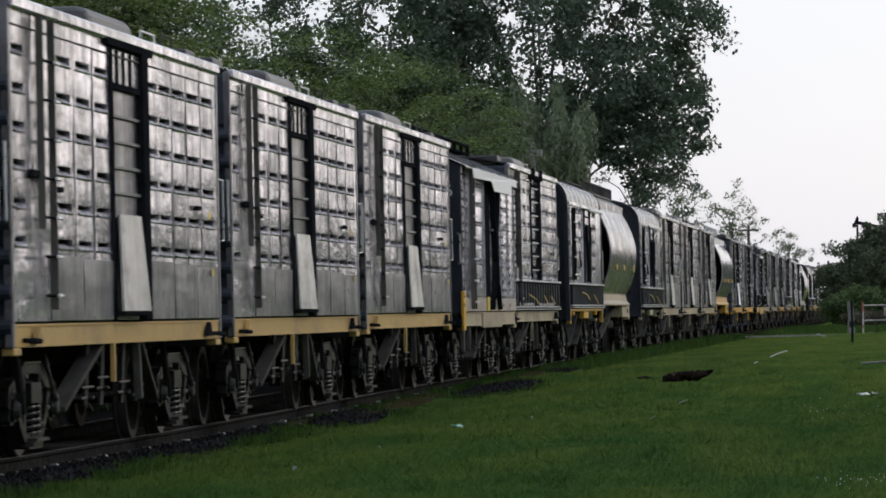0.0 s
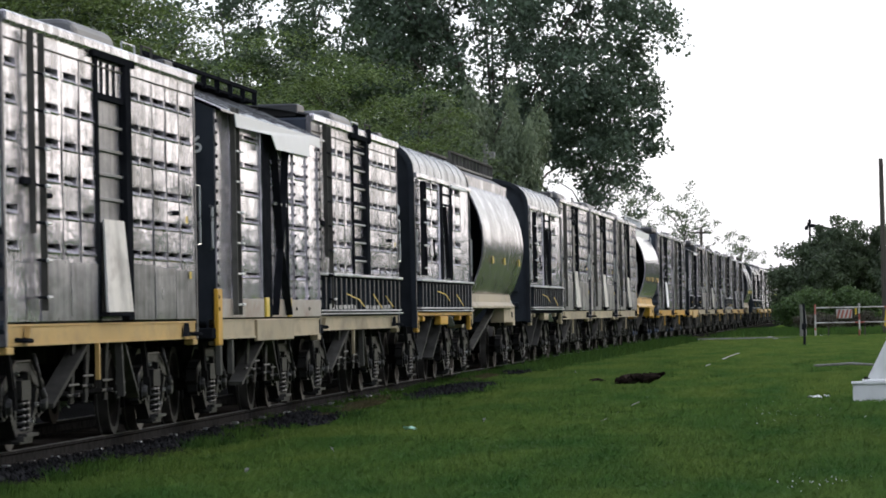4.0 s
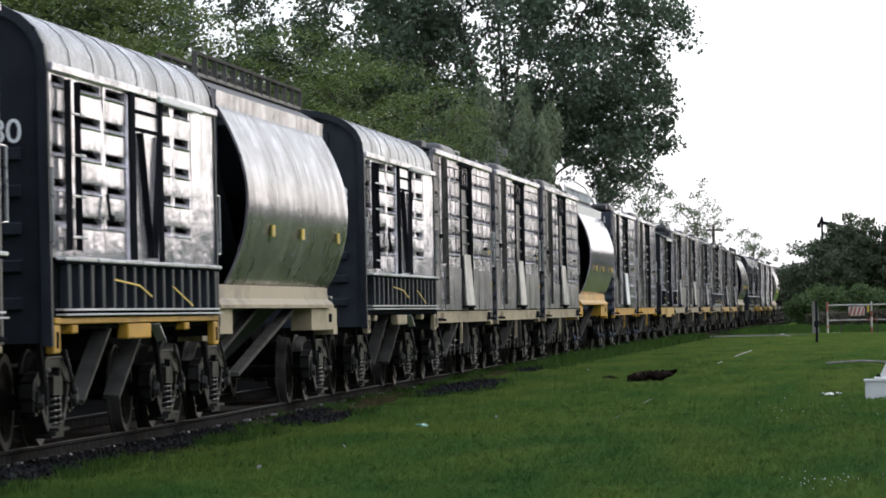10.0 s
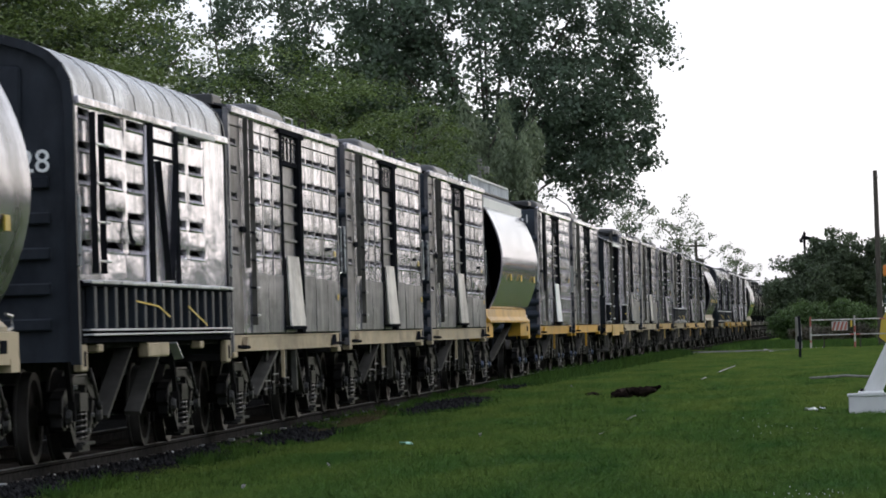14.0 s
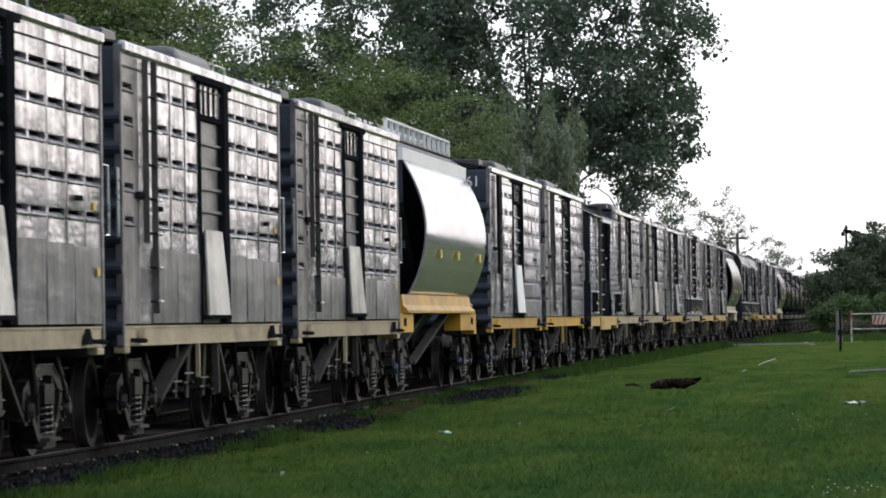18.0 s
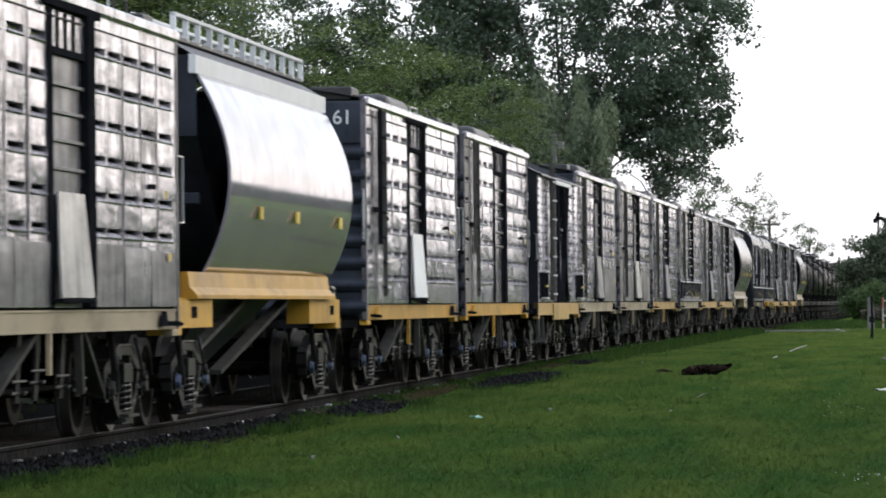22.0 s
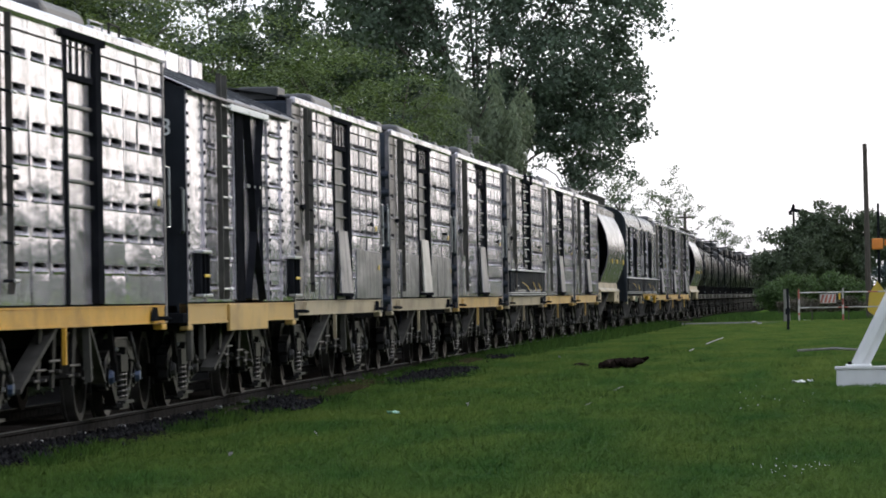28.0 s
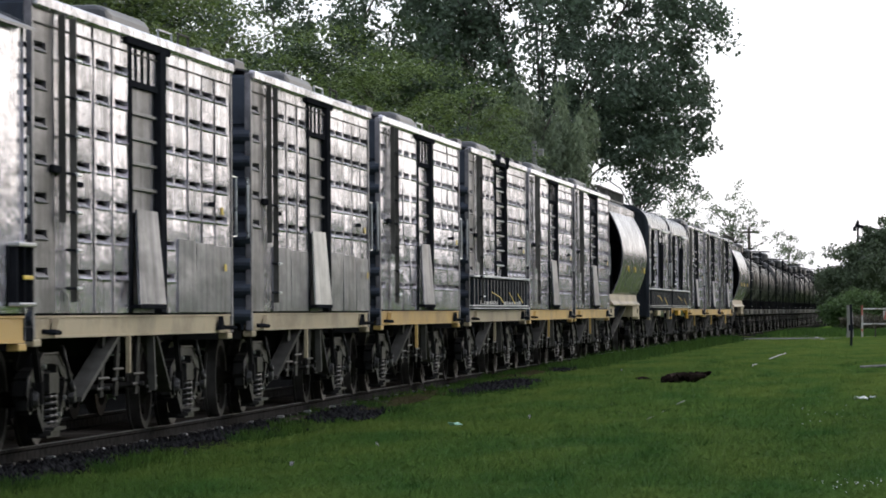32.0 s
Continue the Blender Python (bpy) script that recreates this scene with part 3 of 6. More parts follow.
SHOE = mesh_of("brake_hanger", bar(bar(bmesh.new(), (0, 0, 0.95), (0.02, 0.14, 0.52), 0.05, 0.07), (0.02, 0.14, 0.55), (0.02, 0.16, 0.36), 0.07, 0.10), IRON)


def add_bogie(wagon, y, far=False, blue=False):
    b = part("bogie", BOLSTER, IRON, wagon, "greasy cast bogie with coil springs", (0, y, 0))
    for s in (1, -1):
        part("side_frame", SIDEFRAME, CASTING, b, "", (s * 1.17, 0, 0) if s > 0 else Matrix.Translation((-1.17, 0, 0)) @ Matrix.Rotation(math.pi, 4, "Z"))
        if s > 0 and not far:
            part("frame_edge", RIM, TREAD, b, "", (1.17, 0, 0))
            part("spring_seat", SEAT, DUST, b, "dusty spring seat", (1.17, 0, 0))
            for dy, z in ((-0.36, 0.74), (0.36, 0.30), (0.62, 0.45)):
                part("bolt_head", BOLT, RUNG, b, "", (1.235, dy, z))
        if far and s < 0:
            continue
        for dy in ((-0.11, 0.11) if s > 0 else (0,)):
            part("coil_spring", COIL, SPRING, b, "", (s * 1.19, dy, 0))
    for s in (-1, 1):
        part("wheelset", WHEELSET, WHEEL, b, "", (0, s * WHEELBASE / 2, R_WHEEL))
        if not far:
            part("axle_cap", CAP_BLUE if blue else CAP, IRON, b, "worn blue axle cap" if blue else "", (1.255, s * WHEELBASE / 2, R_WHEEL))
            part("brake_beam", BRAKE, IRON, b, "", (0, s * 0.36, 0))
    if not far:
        part("brake_hanger", SHOE, IRON, b, "", (1.27, -0.98, 0.06))
        part("swing_lever", HANGER, DUST, b, "", (1.26, 0.55, 0.04))
    return b


# pale tube on the top chord: worn edge with its highlight coloured in
RIM_PTS = [(0.06, -1.14, 0.50), (0.06, -1.05, 0.645), (0.06, -0.86, 0.71), (0.06, -0.61, 0.745), (0.06, -0.36, 0.855), (0.06, 0.36, 0.855), (0.06, 0.61, 0.745), (0.06, 0.86, 0.71), (0.06, 1.05, 0.645), (0.06, 1.14, 0.50)]
RIM = mesh_of("frame_edge", tube(bmesh.new(), RIM_PTS, 0.017, 5), TREAD, True)
SEAT = mesh_of("spring_seat", box(box(bmesh.new(), 0.02, 0.15, -0.30, 0.30, 0.165, 0.195), 0.02, 0.13, -0.34, -0.30, 0.12, 0.17), DUST)
HANGER = mesh_of("swing_lever", tube(tube(bmesh.new(), [(0.0, -0.10, 0.88), (0.03, -0.03, 0.70), (0.04, 0.10, 0.52)], 0.020, 6), [(0.04, 0.07, 0.55), (0.04, 0.13, 0.50), (0.05, 0.15, 0.47)], 0.035, 6), DUST, True)
BOLT = mesh_of("bolt_head", tube(bmesh.new(), [(0, 0, 0), (0.03, 0, 0)], 0.022, 6), RUNG)
CAP, CAP_BLUE = [mesh_of("axle_cap", tube(bmesh.new(), [(0.0, 0, 0), (0.03, 0, 0), (0.045, 0, 0)], 0.085, 10, 0.06), m) for m in (DUST, CAPSTEEL)]
COUPLER = mesh_of("coupler", box(box(bmesh.new(), -0.09, 0.09, -0.60, 0.10, 0.84, 1.02), -0.16, 0.16, -0.72, -0.50, 0.78, 1.08), IRON)
AIRHOSE = mesh_of("air_hose", tube(bmesh.new(), [(0.35, 0.0, 0.90), (0.36, -0.25, 0.74), (0.33, -0.45, 0.62), (0.28, -0.60, 0.66)], 0.025, 6), FRAME, True)


def add_ends(wagon, length, start=0.0):
    for y, turn in ((start, 0), (length, math.pi)):
        m = Matrix.Translation((0, y, 0)) @ Matrix.Rotation(turn, 4, "Z")
        part("coupler", COUPLER, IRON, wagon, "", m)
        part("air_hose", AIRHOSE, FRAME, wagon, "", m)


def grab(wagon, x, y, z0, z1, dx=0.0, dy=0.12):
    """A tall bent hand rail."""
    bm = tube(bmesh.new(), [(x, y, z0), (x + dx, y + dy, z0 + 0.02), (x + dx, y + dy, z1 - 0.02), (x, y, z1)], 0.018, 6)
    return part("hand_rail", bm, RUNG, wagon, "thin bent steel hand rail")


def ladder(wagon, y0, y1, x, z0, z1, step=0.34, w=0.028, front=None, rear=None, foot=None):
    """foot: where the front stile ends; the rear one goes on down."""
    bm = bar(bmesh.new(), (x, y0, foot or z0), (x, y0, z1), w, 0.06)
    lad = part("ladder", bm, front or FRAME, wagon, "dark steel side ladder")
    part("stile", bar(bmesh.new(), (x, y1, z0), (x, y1, z1), w, 0.06), rear or front or FRAME, lad)
    rung = mesh_of("rung", tube(bmesh.new(), [(0, y0, 0), (0, y1, 0)], 0.014, 6), FRAME if rear else RUNG)
    tip = mesh_of("rung_end", tube(bmesh.new(), [(0, y1 - 0.10, 0), (0, y1 + 0.12, 0)], 0.017, 6), WORN)
    z = z0 + 0.12
    while z < z1 - 0.05:
        part("rung", rung, RUNG, lad, "", (x + 0.03, 0, z))
        part("rung_end", tip, WORN, lad, "", (x + 0.045, 0, z))
        z += step
    return lad


def corrugated_end(y, half, z0, z1, out, ribs=8):
    """An end wall with deep rounded horizontal ribs under a flat top panel; out is -1 or 1 along y."""
    sec = []
    top = z1 - 0.58
    h = (top - z0) / ribs
    for i in range(ribs):
        z = z0 + i * h
        sec += [(0.0, z + 0.02 * h), (0.0, z + 0.26 * h), (0.055, z + 0.40 * h), (0.085, z + 0.54 * h), (0.085, z + 0.66 * h), (0.055, z + 0.80 * h), (0.0, z + 0.94 * h)]
    sec += [(0.0, top), (0.03, top + 0.02), (0.03, z1 - 0.03), (0.0, z1)]
    bm = bmesh.new()
    a = [bm.verts.new((-half, y + out * d, z)) for d, z in sec]
    b = [bm.verts.new((half, y + out * d, z)) for d, z in sec]
    c = [bm.verts.new((-half, y, z)) for d, z in sec]
    e = [bm.verts.new((half, y, z)) for d, z in sec]
    for i in range(len(sec) - 1):
        bm.faces.new((a[i], b[i], b[i + 1], a[i + 1]))
        if sec[i][0] or sec[i + 1][0]:
            bm.faces.new((b[i], e[i], e[i + 1], b[i + 1]))
            bm.faces.new((c[i], a[i], a[i + 1], c[i + 1]))
    return bm


def sill_bm(x, y0, y1, z0, z1, t=0.09):
    """Channel-shaped side sill with flanges."""
    sec = [(x - t, z0), (x, z0), (x, z0 + 0.02), (x - 0.012, z0 + 0.022), (x - 0.012, z1 - 0.022), (x, z1 - 0.02), (x, z1), (x - t, z1)]
    return loft(sec, y0, y1, None, True)


def underframe(wagon, L, sill_mat, z0=1.0, z1=1.20, half=1.45, drop=True, brace=True):
    for s in (1, -1):
        bm = sill_bm(half, 0.0, L, z0, z1)
        if s < 0:
            bmesh.ops.scale(bm, vec=(-1, 1, 1), verts=bm.verts[:])
        part("side_sill", bm, sill_mat, wagon, "painted channel side sill")
    part("floor_frame", box(box(box(bmesh.new(), -half + 0.1, half - 0.1, 0.02, L - 0.02, 1.10, 1.19), -0.35, 0.35, 0.1, L - 0.1, 0.78, 1.10),
                            -half + 0.12, half - 0.12, 0.0, 0.14, 0.90, 1.18), IRON, wagon, "dark underframe")
    if brace:
        for y in (0.95, L - 1.0):                       # corner gussets with pull rings
            g = bmesh.new()
            vs = [g.verts.new((half + 0.004, y - 0.16, z0 + 0.03)), g.verts.new((half + 0.004, y + 0.16, z0 + 0.03)), g.verts.new((half + 0.004, y, z1 - 0.02))]
            g.faces.new(vs)
            geo = bmesh.ops.extrude_face_region(g, geom=g.faces[:])
            bmesh.ops.translate(g, verts=[v for v in geo["geom"] if isinstance(v, bmesh.types.BMVert)], vec=(0.05, 0, 0))
            part("gusset", g, FRAME if y > 2 else sill_mat, wagon)
        part("pull_ring", tube(bmesh.new(), [(half, 0.45, 1.06), (half + 0.09, 0.50, 1.05), (half + 0.09, 0.78, 1.05), (half, 0.82, 1.06)], 0.022, 6), FRAME, wagon)
        part("pull_ring", tube(bmesh.new(), [(half, L - 0.6, 1.06), (half + 0.09, L - 0.55, 1.05), (half + 0.09, L - 0.3, 1.05), (half, L - 0.26, 1.06)], 0.022, 6), FRAME, wagon)
    for ya, yb in ((4.6, 3.1), (L - 4.9, L - 3.4)):      # diagonal truss struts
        part("strut", bar(bmesh.new(), (half - 0.12, ya, z0), (half - 0.22, yb, 0.42), 0.05, 0.17, (1, 0, 0)), GREY, wagon)
    if drop:
        part("brake_lever_guard", box(bmesh.new(), half - 0.02, half + 0.02, L * 0.47 - 0.65, L * 0.47 - 0.58, 0.64, z0), sill_mat, wagon)
        part("drop_stay", bar(bmesh.new(), (half - 0.08, L * 0.57, z0), (half - 0.08, L * 0.58, 0.45), 0.07, 0.09), GREY, wagon)
    for y in (0.0, L - 0.34):                             # deeper channel ends at the corners
        part("corner_bracket", rbox(half - 0.10, half + 0.008, y, y + 0.34, z0 - 0.07, z0 - 0.004, 0.01), sill_mat, wagon)
    for y, z in ((L * 0.36, 0.62), (L * 0.43, 0.70), (L * 0.53, 0.64), (L * 0.60, 0.60)):      # brake rigging: levers, pins and short rods
        rig = part("brake_lever", bar(bmesh.new(), (half - 0.16, y, 0.42), (half - 0.14, y + 0.06, z0 + 0.02), 0.03, 0.06), DUST, wagon)
        part("lever_rod", tube(tube(bmesh.new(), [(half - 0.14, y - 0.30, z - 0.12), (half - 0.14, y + 0.34, z - 0.12)], 0.014, 6), [(half - 0.13, y - 0.3, z - 0.02), (half - 0.13, y + 0.3, z - 0.02)], 0.012, 6), DUST, rig)
        part("pin", tube(bmesh.new(), [(half - 0.14, y + 0.02, z - 0.12), (half - 0.08, y + 0.02, z - 0.12)], 0.020, 8), DUST, rig)
    part("brake_rod", tube(bmesh.new(), [(half - 0.35, 3.0, 0.50), (half - 0.35, L - 3.0, 0.50)], 0.03, 6), IRON, wagon)
    part("brake_cylinder", lathe([(L * 0.42, 0), (L * 0.42, 0.17), (L * 0.42 + 0.75, 0.17), (L * 0.42 + 0.75, 0)], 14, "Y"), IRON, wagon, at=(0.55, 0, 0.66))


# ---- ribbed box wagon ----
def loaf_bm(y0, y1, half, z0, z1):
    bm = box(bmesh.new(), -half, half, y0, y1, z0, z1)
    bmesh.ops.bevel(bm, geom=[e for e in bm.edges if any(v.co.z > z1 - 1e-4 for v in e.verts)], offset=min(0.17, (z1 - z0) * 0.7), segments=4, affect="EDGES", profile=0.5)
    return bm


def box_roof(wagon, L, half, eave, crown, rib=1.1):
    sec = [(half + 0.03, eave - 0.05), (half + 0.03, eave), (half - 0.05, eave + 0.035)]
    for i in range(1, 8):
        u = 1 - i / 4
        sec.append(((half - 0.05) * u, eave + 0.035 + (crown - eave) * (1 - u * u)))
    sec += [(-half + 0.05, eave + 0.035), (-half - 0.03, eave), (-half - 0.03, eave - 0.05)]
    part("roof", loft(sec, -0.02, L + 0.02), ROOF, wagon, "dull grey sheet roof")
    y = 0.3
    while y < L:                                       # roof seams
        bm = bmesh.new()
        for a, b in zip(sec[2:-2], sec[3:-2]):
            bar(bm, (a[0], y, a[1] + 0.012), (b[0], y, b[1] + 0.012), 0.05, 0.03)
        part("roof_seam", bm, ROOF, wagon)
        y += rib * 2.2


COLS_L = ((0.16, 0.70), (2.20, 2.88), (3.18, 3.90), (4.20, 4.90))
COLS_R = ((7.06, 7.73), (7.82, 8.55), (8.72, 9.50), (9.68, 10.44), (10.62, 11.40))


def make_boxcar(L=11.7, plated=True, sill=None, half=1.45, ladder_door=False, skirt=False, rows=7, plate_top=1.98, plates="all", flap=None, worn_bay=False, stile=None):
    sill = sill or CREAM
    SHEET = SILVER if plated or skirt else SILVER_NEW
    kind = "ribbed silver box wagon with " + ("grey patch plates low on its sides" if plated else "slotted side sheets down to the sill")
    if skirt:
        kind = "ribbed silver box wagon with a black slatted skirt and ladder door"
    w = thing("boxcar", kind, "freight wagon", "wagons of the train")
    base = 1.78 if skirt else 1.22
    levels = [z for z in (3.52, 3.19, 2.86, 2.535, 2.205, 1.88, 1.55)[:rows] if z > base + 0.06]
    d0, d1 = 4.92, 7.17                                # door bay
    slots = []
    for a, b in (*COLS_L, *COLS_R):
        for z in levels:
            if plated and z < plate_top and a > (7.5 if plates == "rear" else 1.5):
                continue
            slots.append((a, b, z, z + 0.07))
    side_panels(w, half, ((0, 1.05), (1.05, 3.04), (3.04, 4.04), (4.04, d0 + 0.02), (d1 - 0.24, 8.64), (8.64, 9.6), (9.6, 10.53), (10.53, L)), base, 3.93, slots, SHEET,
                "streaked silver side sheet with a column of slots", DULL if worn_bay or sill is CREAM else None)
    part("side_wall", box(bmesh.new(), -half, -half + 0.04, 0, L, 1.22, 3.93), SHEET, w)
    for y in ((3.04, 4.04, 8.64, 9.6, 10.53) if plated else ()):
        part("rib", box(bmesh.new(), half - 0.01, half + 0.006, y - 0.012, y + 0.012, base, 3.74), DULL, w)
    part("eave_seam", box(bmesh.new(), half, half + 0.012, 0.02, L - 0.02, 3.738, 3.752), GREY, w, "dark seam under the eave")
    for a, b in ((((7.9, 11.55),) if plates == "rear" else ((1.75, 4.94), (7.08, L - 0.15))) if plated else ()):
        k = 3 if b - a > 3.5 else 2
        for i in range(k):
            pl = slotted_sheet(half + 0.018, a + (b - a) * i / k + 0.012, a + (b - a) * (i + 1) / k - 0.012, 1.225, plate_top - 0.02 * i, [], seed=i * 3.1 + a)
            for e in [e for e in pl.edges if e.is_boundary]:      # folded edges
                q = bmesh.ops.extrude_edge_only(pl, edges=[e])["geom"]
                bmesh.ops.translate(pl, verts=[v for v in q if isinstance(v, bmesh.types.BMVert)], vec=(-0.02, 0, 0))
                for f in q:
                    if isinstance(f, bmesh.types.BMFace):
                        f.smooth = False
                e.smooth = False
            bmesh.ops.remove_doubles(pl, verts=pl.verts[:], dist=1e-4)
            part("patch_plate", pl, PLATE, w, "dull grey repair plate")
    part("end_wall", corrugated_end(0, half, 1.0, 3.93, -1), ENDBLUE, w, "blue-grey corrugated end wall")
    part("end_wall", corrugated_end(L, half, 1.0, 3.93, 1), ENDBLUE, w)
    for s in (1, -1):
        for y in (0, L):
            part("corner_post", rbox(s * half - (0.06 if s > 0 else 0.012), s * half + (0.012 if s > 0 else 0.06), y - 0.05, y + 0.05, 1.0, 3.95, 0.008), DULL, w)
    box_roof(w, L, half, 3.93, 4.10)
    # door bay: dark posts, slatted vent on top, rungs in the recess and a flap that leans out at its foot
    door = part("door", box(bmesh.new(), half - 0.06, half - 0.03, d0, d1 - 0.2, base, 3.86), PLATE if plated else SHEET, w, "recessed door with dark posts")
    for a, b, out in ((d0, d0 + 0.17, 0.018), (d1 - 0.55, d1 - 0.22, 0.05)):
        part("door_post", rbox(half - 0.06, half + out, a, b, base, 3.86, 0.008), FRAME, door, "black door post")
    part("door_rail", rbox(half, half + 0.045, d0 - 0.25, d1 + 0.1, 3.82, 3.90, 0.008), FRAME, door, "dark door track along the eave")
    for i in range(0 if ladder_door else 3):
        y = d0 + 0.42 + i * 0.38
        part("vent_bar", box(bmesh.new(), half - 0.03, half + 0.008, y, y + 0.10, 3.48, 3.80), FRAME, door)
    if ladder_door:
        for y in (d0 + 0.02, d1 - 0.42):                  # the posts end in hooks over the eave
            part("post_hook", rbox(half + 0.02, half + 0.10, y, y + 0.16, 3.80, 4.02, 0.02), FRAME, door)
    else:
        part("vent_panel", box(bmesh.new(), half - 0.03, half - 0.004, d0 + 0.17, d1 - 0.55, 3.48, 3.80), SHEET, door)
        part("vent_rail", box(bmesh.new(), half - 0.03, half + 0.02, d0 + 0.05, d1 - 0.25, 3.42, 3.48), FRAME, door)
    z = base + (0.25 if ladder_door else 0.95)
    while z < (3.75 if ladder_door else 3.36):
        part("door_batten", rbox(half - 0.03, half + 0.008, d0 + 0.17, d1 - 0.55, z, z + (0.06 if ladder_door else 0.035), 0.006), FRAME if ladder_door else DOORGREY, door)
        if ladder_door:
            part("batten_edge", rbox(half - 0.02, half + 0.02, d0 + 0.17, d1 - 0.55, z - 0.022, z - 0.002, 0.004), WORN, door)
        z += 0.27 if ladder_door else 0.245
    if not ladder_door and not worn_bay:
        fl = bmesh.new()
        q = [(half + 0.028, d0 + 0.22, 2.22), (half + 0.028, d1 - 0.80, 2.22), (half + 0.09, d1 - 0.66, 1.30), (half + 0.09, d0 + 0.02, 1.30)]
        vs = [fl.verts.new(p) for p in q]
        fl.faces.new(vs)
        geo = bmesh.ops.extrude_face_region(fl, geom=fl.faces[:])
        bmesh.ops.translate(fl, verts=[v for v in geo["geom"] if isinstance(v, bmesh.types.BMVert)], vec=(0.02, 0, 0.006))
        flap = flap or (PALE if plated and plates == "all" else PLATE)
        part("chute_flap", fl, flap, door, {PALE: "pale", WHITE: "white"}.get(flap, "grey") + " metal flap leaning outward")
        part("flap_foot", rbox(half - 0.05, half + 0.12, d0 + 0.04, d1 - 0.66, 1.26, 1.30, 0.006), FRAME, door)
    ladder(w, 1.12, 1.66, half + 0.06, 1.32, 3.86, 0.34, 0.045, stile or GREY, GREY, 2.02)
    # roof gear
    hatch = part("roof_hatch", loaf_bm(6.3, 8.9, 0.34, 3.98, 4.31), ROOF, w, "rounded loading hatch cover", at=(0.70, 0, 0))
    for ya, yb in ((0.15, 0.95), (L - 0.75, L - 0.12)):
        part("roof_vent", rbox(0.70, 1.25, ya, yb, 3.94, 4.13, 0.02), ROOF, w, "square roof vent")
    part("vent_loop", tube(bmesh.new(), [(0.95, L - 1.9, 4.0), (0.95, L - 1.9, 4.26), (0.95, L - 1.0, 4.26), (0.95, L - 1.0, 4.0)], 0.013, 6), RUNG, w)
    part("vent_loop", tube(bmesh.new(), [(1.15, L - 1.8, 4.0), (1.15, L - 1.8, 4.22), (1.15, L - 1.1, 4.22), (1.15, L - 1.1, 4.0)], 0.015, 6), GREY, w)
    part("eave_rim", rbox(half - 0.02, half + 0.05, 0, L, 3.875, 3.985, 0.02), SHEET, w, "folded silver eave rim")
    part("paint_mark", rbox(half + 0.001, half + 0.006, 10.95, 11.12, 2.29, 2.37, 0.002), STRAP, w, "faded yellow paint mark")
    if plated:
        part("paint_mark", rbox(half + 0.036, half + 0.041, 10.95, 11.10, 1.67, 1.75, 0.002), STRAP, w)
    for y in (2.02, 9.98):                                 # small hasps and latches
        part("latch", rbox(half + 0.004, half + 0.05, y, y + 0.22, 2.36, 2.41, 0.01), FRAME, w)
    part("latch", rbox(half + 0.004, half + 0.05, 0.78, 1.30, 2.46, 2.53, 0.01), FRAME, w)
    grab(w, half - 0.05, L, 2.05, 2.75, 0.06, 0.30)
    grab(w, half - 0.05, 0, 2.05, 2.75, 0.04, -0.16)
    underframe(w, L, sill, half=half)
    if skirt:
        add_skirt(w, half, 0.05, L - 0.05, 1.22, 1.78)
        rng = random.Random(8)
        y = 1.3
        while y < 9.5:                                  # worn white lettering, no longer legible
            d = rng.uniform(0.18, 0.5)
            if not 4.6 < y < 5.6:
                part("lettering_bar", box(bmesh.new(), half + 0.064, half + 0.068, y, y + d, 1.30, 1.35 + 0.02 * rng.random()), DULLWHITE, w)
            y += d + 0.14
    add_ends(w, L)
    for y in (1.95, L - 1.85):
        add_bogie(w, y, blue=sill is YELLOW)
    return w


def add_skirt(w, half, y0, y1, z0, z1, straps=True):
    sk = part("skirt", box(bmesh.new(), half - 0.07, half - 0.03, y0, y1, z0, z1), FRAME, w, "black slatted skirt with worn bright rails")
    rng = random.Random(int(y1 * 100))
    part("skirt_rail", rbox(half - 0.02, half + 0.075, y0, y1, z1 - 0.035, z1 + 0.005, 0.008), FRAME, sk)
    y = y0
    while y < y1 - 0.2:                                  # rubbed lengths of the top rail
        d = min(rng.uniform(0.45, 1.1), y1 - y)
        part("rail_length", rbox(half - 0.01, half + rng.uniform(0.078, 0.095), y, y + d, z1 - 0.012, z1 + rng.uniform(0.018, 0.034), 0.008), WORN, sk, "worn bright rail")
        y += d + rng.uniform(0.03, 0.12)
    for z, out in ((z0 + 0.015, 0.085), (z0 + 0.062, 0.06)):
        part("skirt_rail", rbox(half - 0.02, half + out, y0, y1, z - 0.010, z + 0.010, 0.004), WORN, sk, "worn bright rail")
    n = int((y1 - y0) / 0.6)
    me = mesh_of("skirt_slat", rbox(half - 0.03, half + 0.06, -0.09, 0.09, z0 + 0.07, z1 - 0.03, 0.012), DARK)
    for i in range(n):
        part("skirt_slat", me, FRAME, sk, "", (0, y0 + (i + 0.5) * (y1 - y0) / n, 0))
    for ya, yb, za, zb in ((3.4, 5.0, z1 - 0.26, z1 - 0.34), (5.0, 5.7, z1 - 0.34, z1 - 0.44), (7.0, 8.2, z1 - 0.26, z1 - 0.46), (8.8, 9.9, z1 - 0.28, z1 - 0.44)) if straps else ((3.1, 4.6, z1 - 0.17, z1 - 0.22), (4.6, 5.4, z1 - 0.22, z1 - 0.33), (6.8, 8.2, z1 - 0.22, z1 - 0.42)):
        part("strap", bar(bmesh.new(), (half + 0.075, ya, za), (half + 0.075, yb, zb), 0.008, 0.018), STRAP, sk, "yellow webbing strap")
    return sk


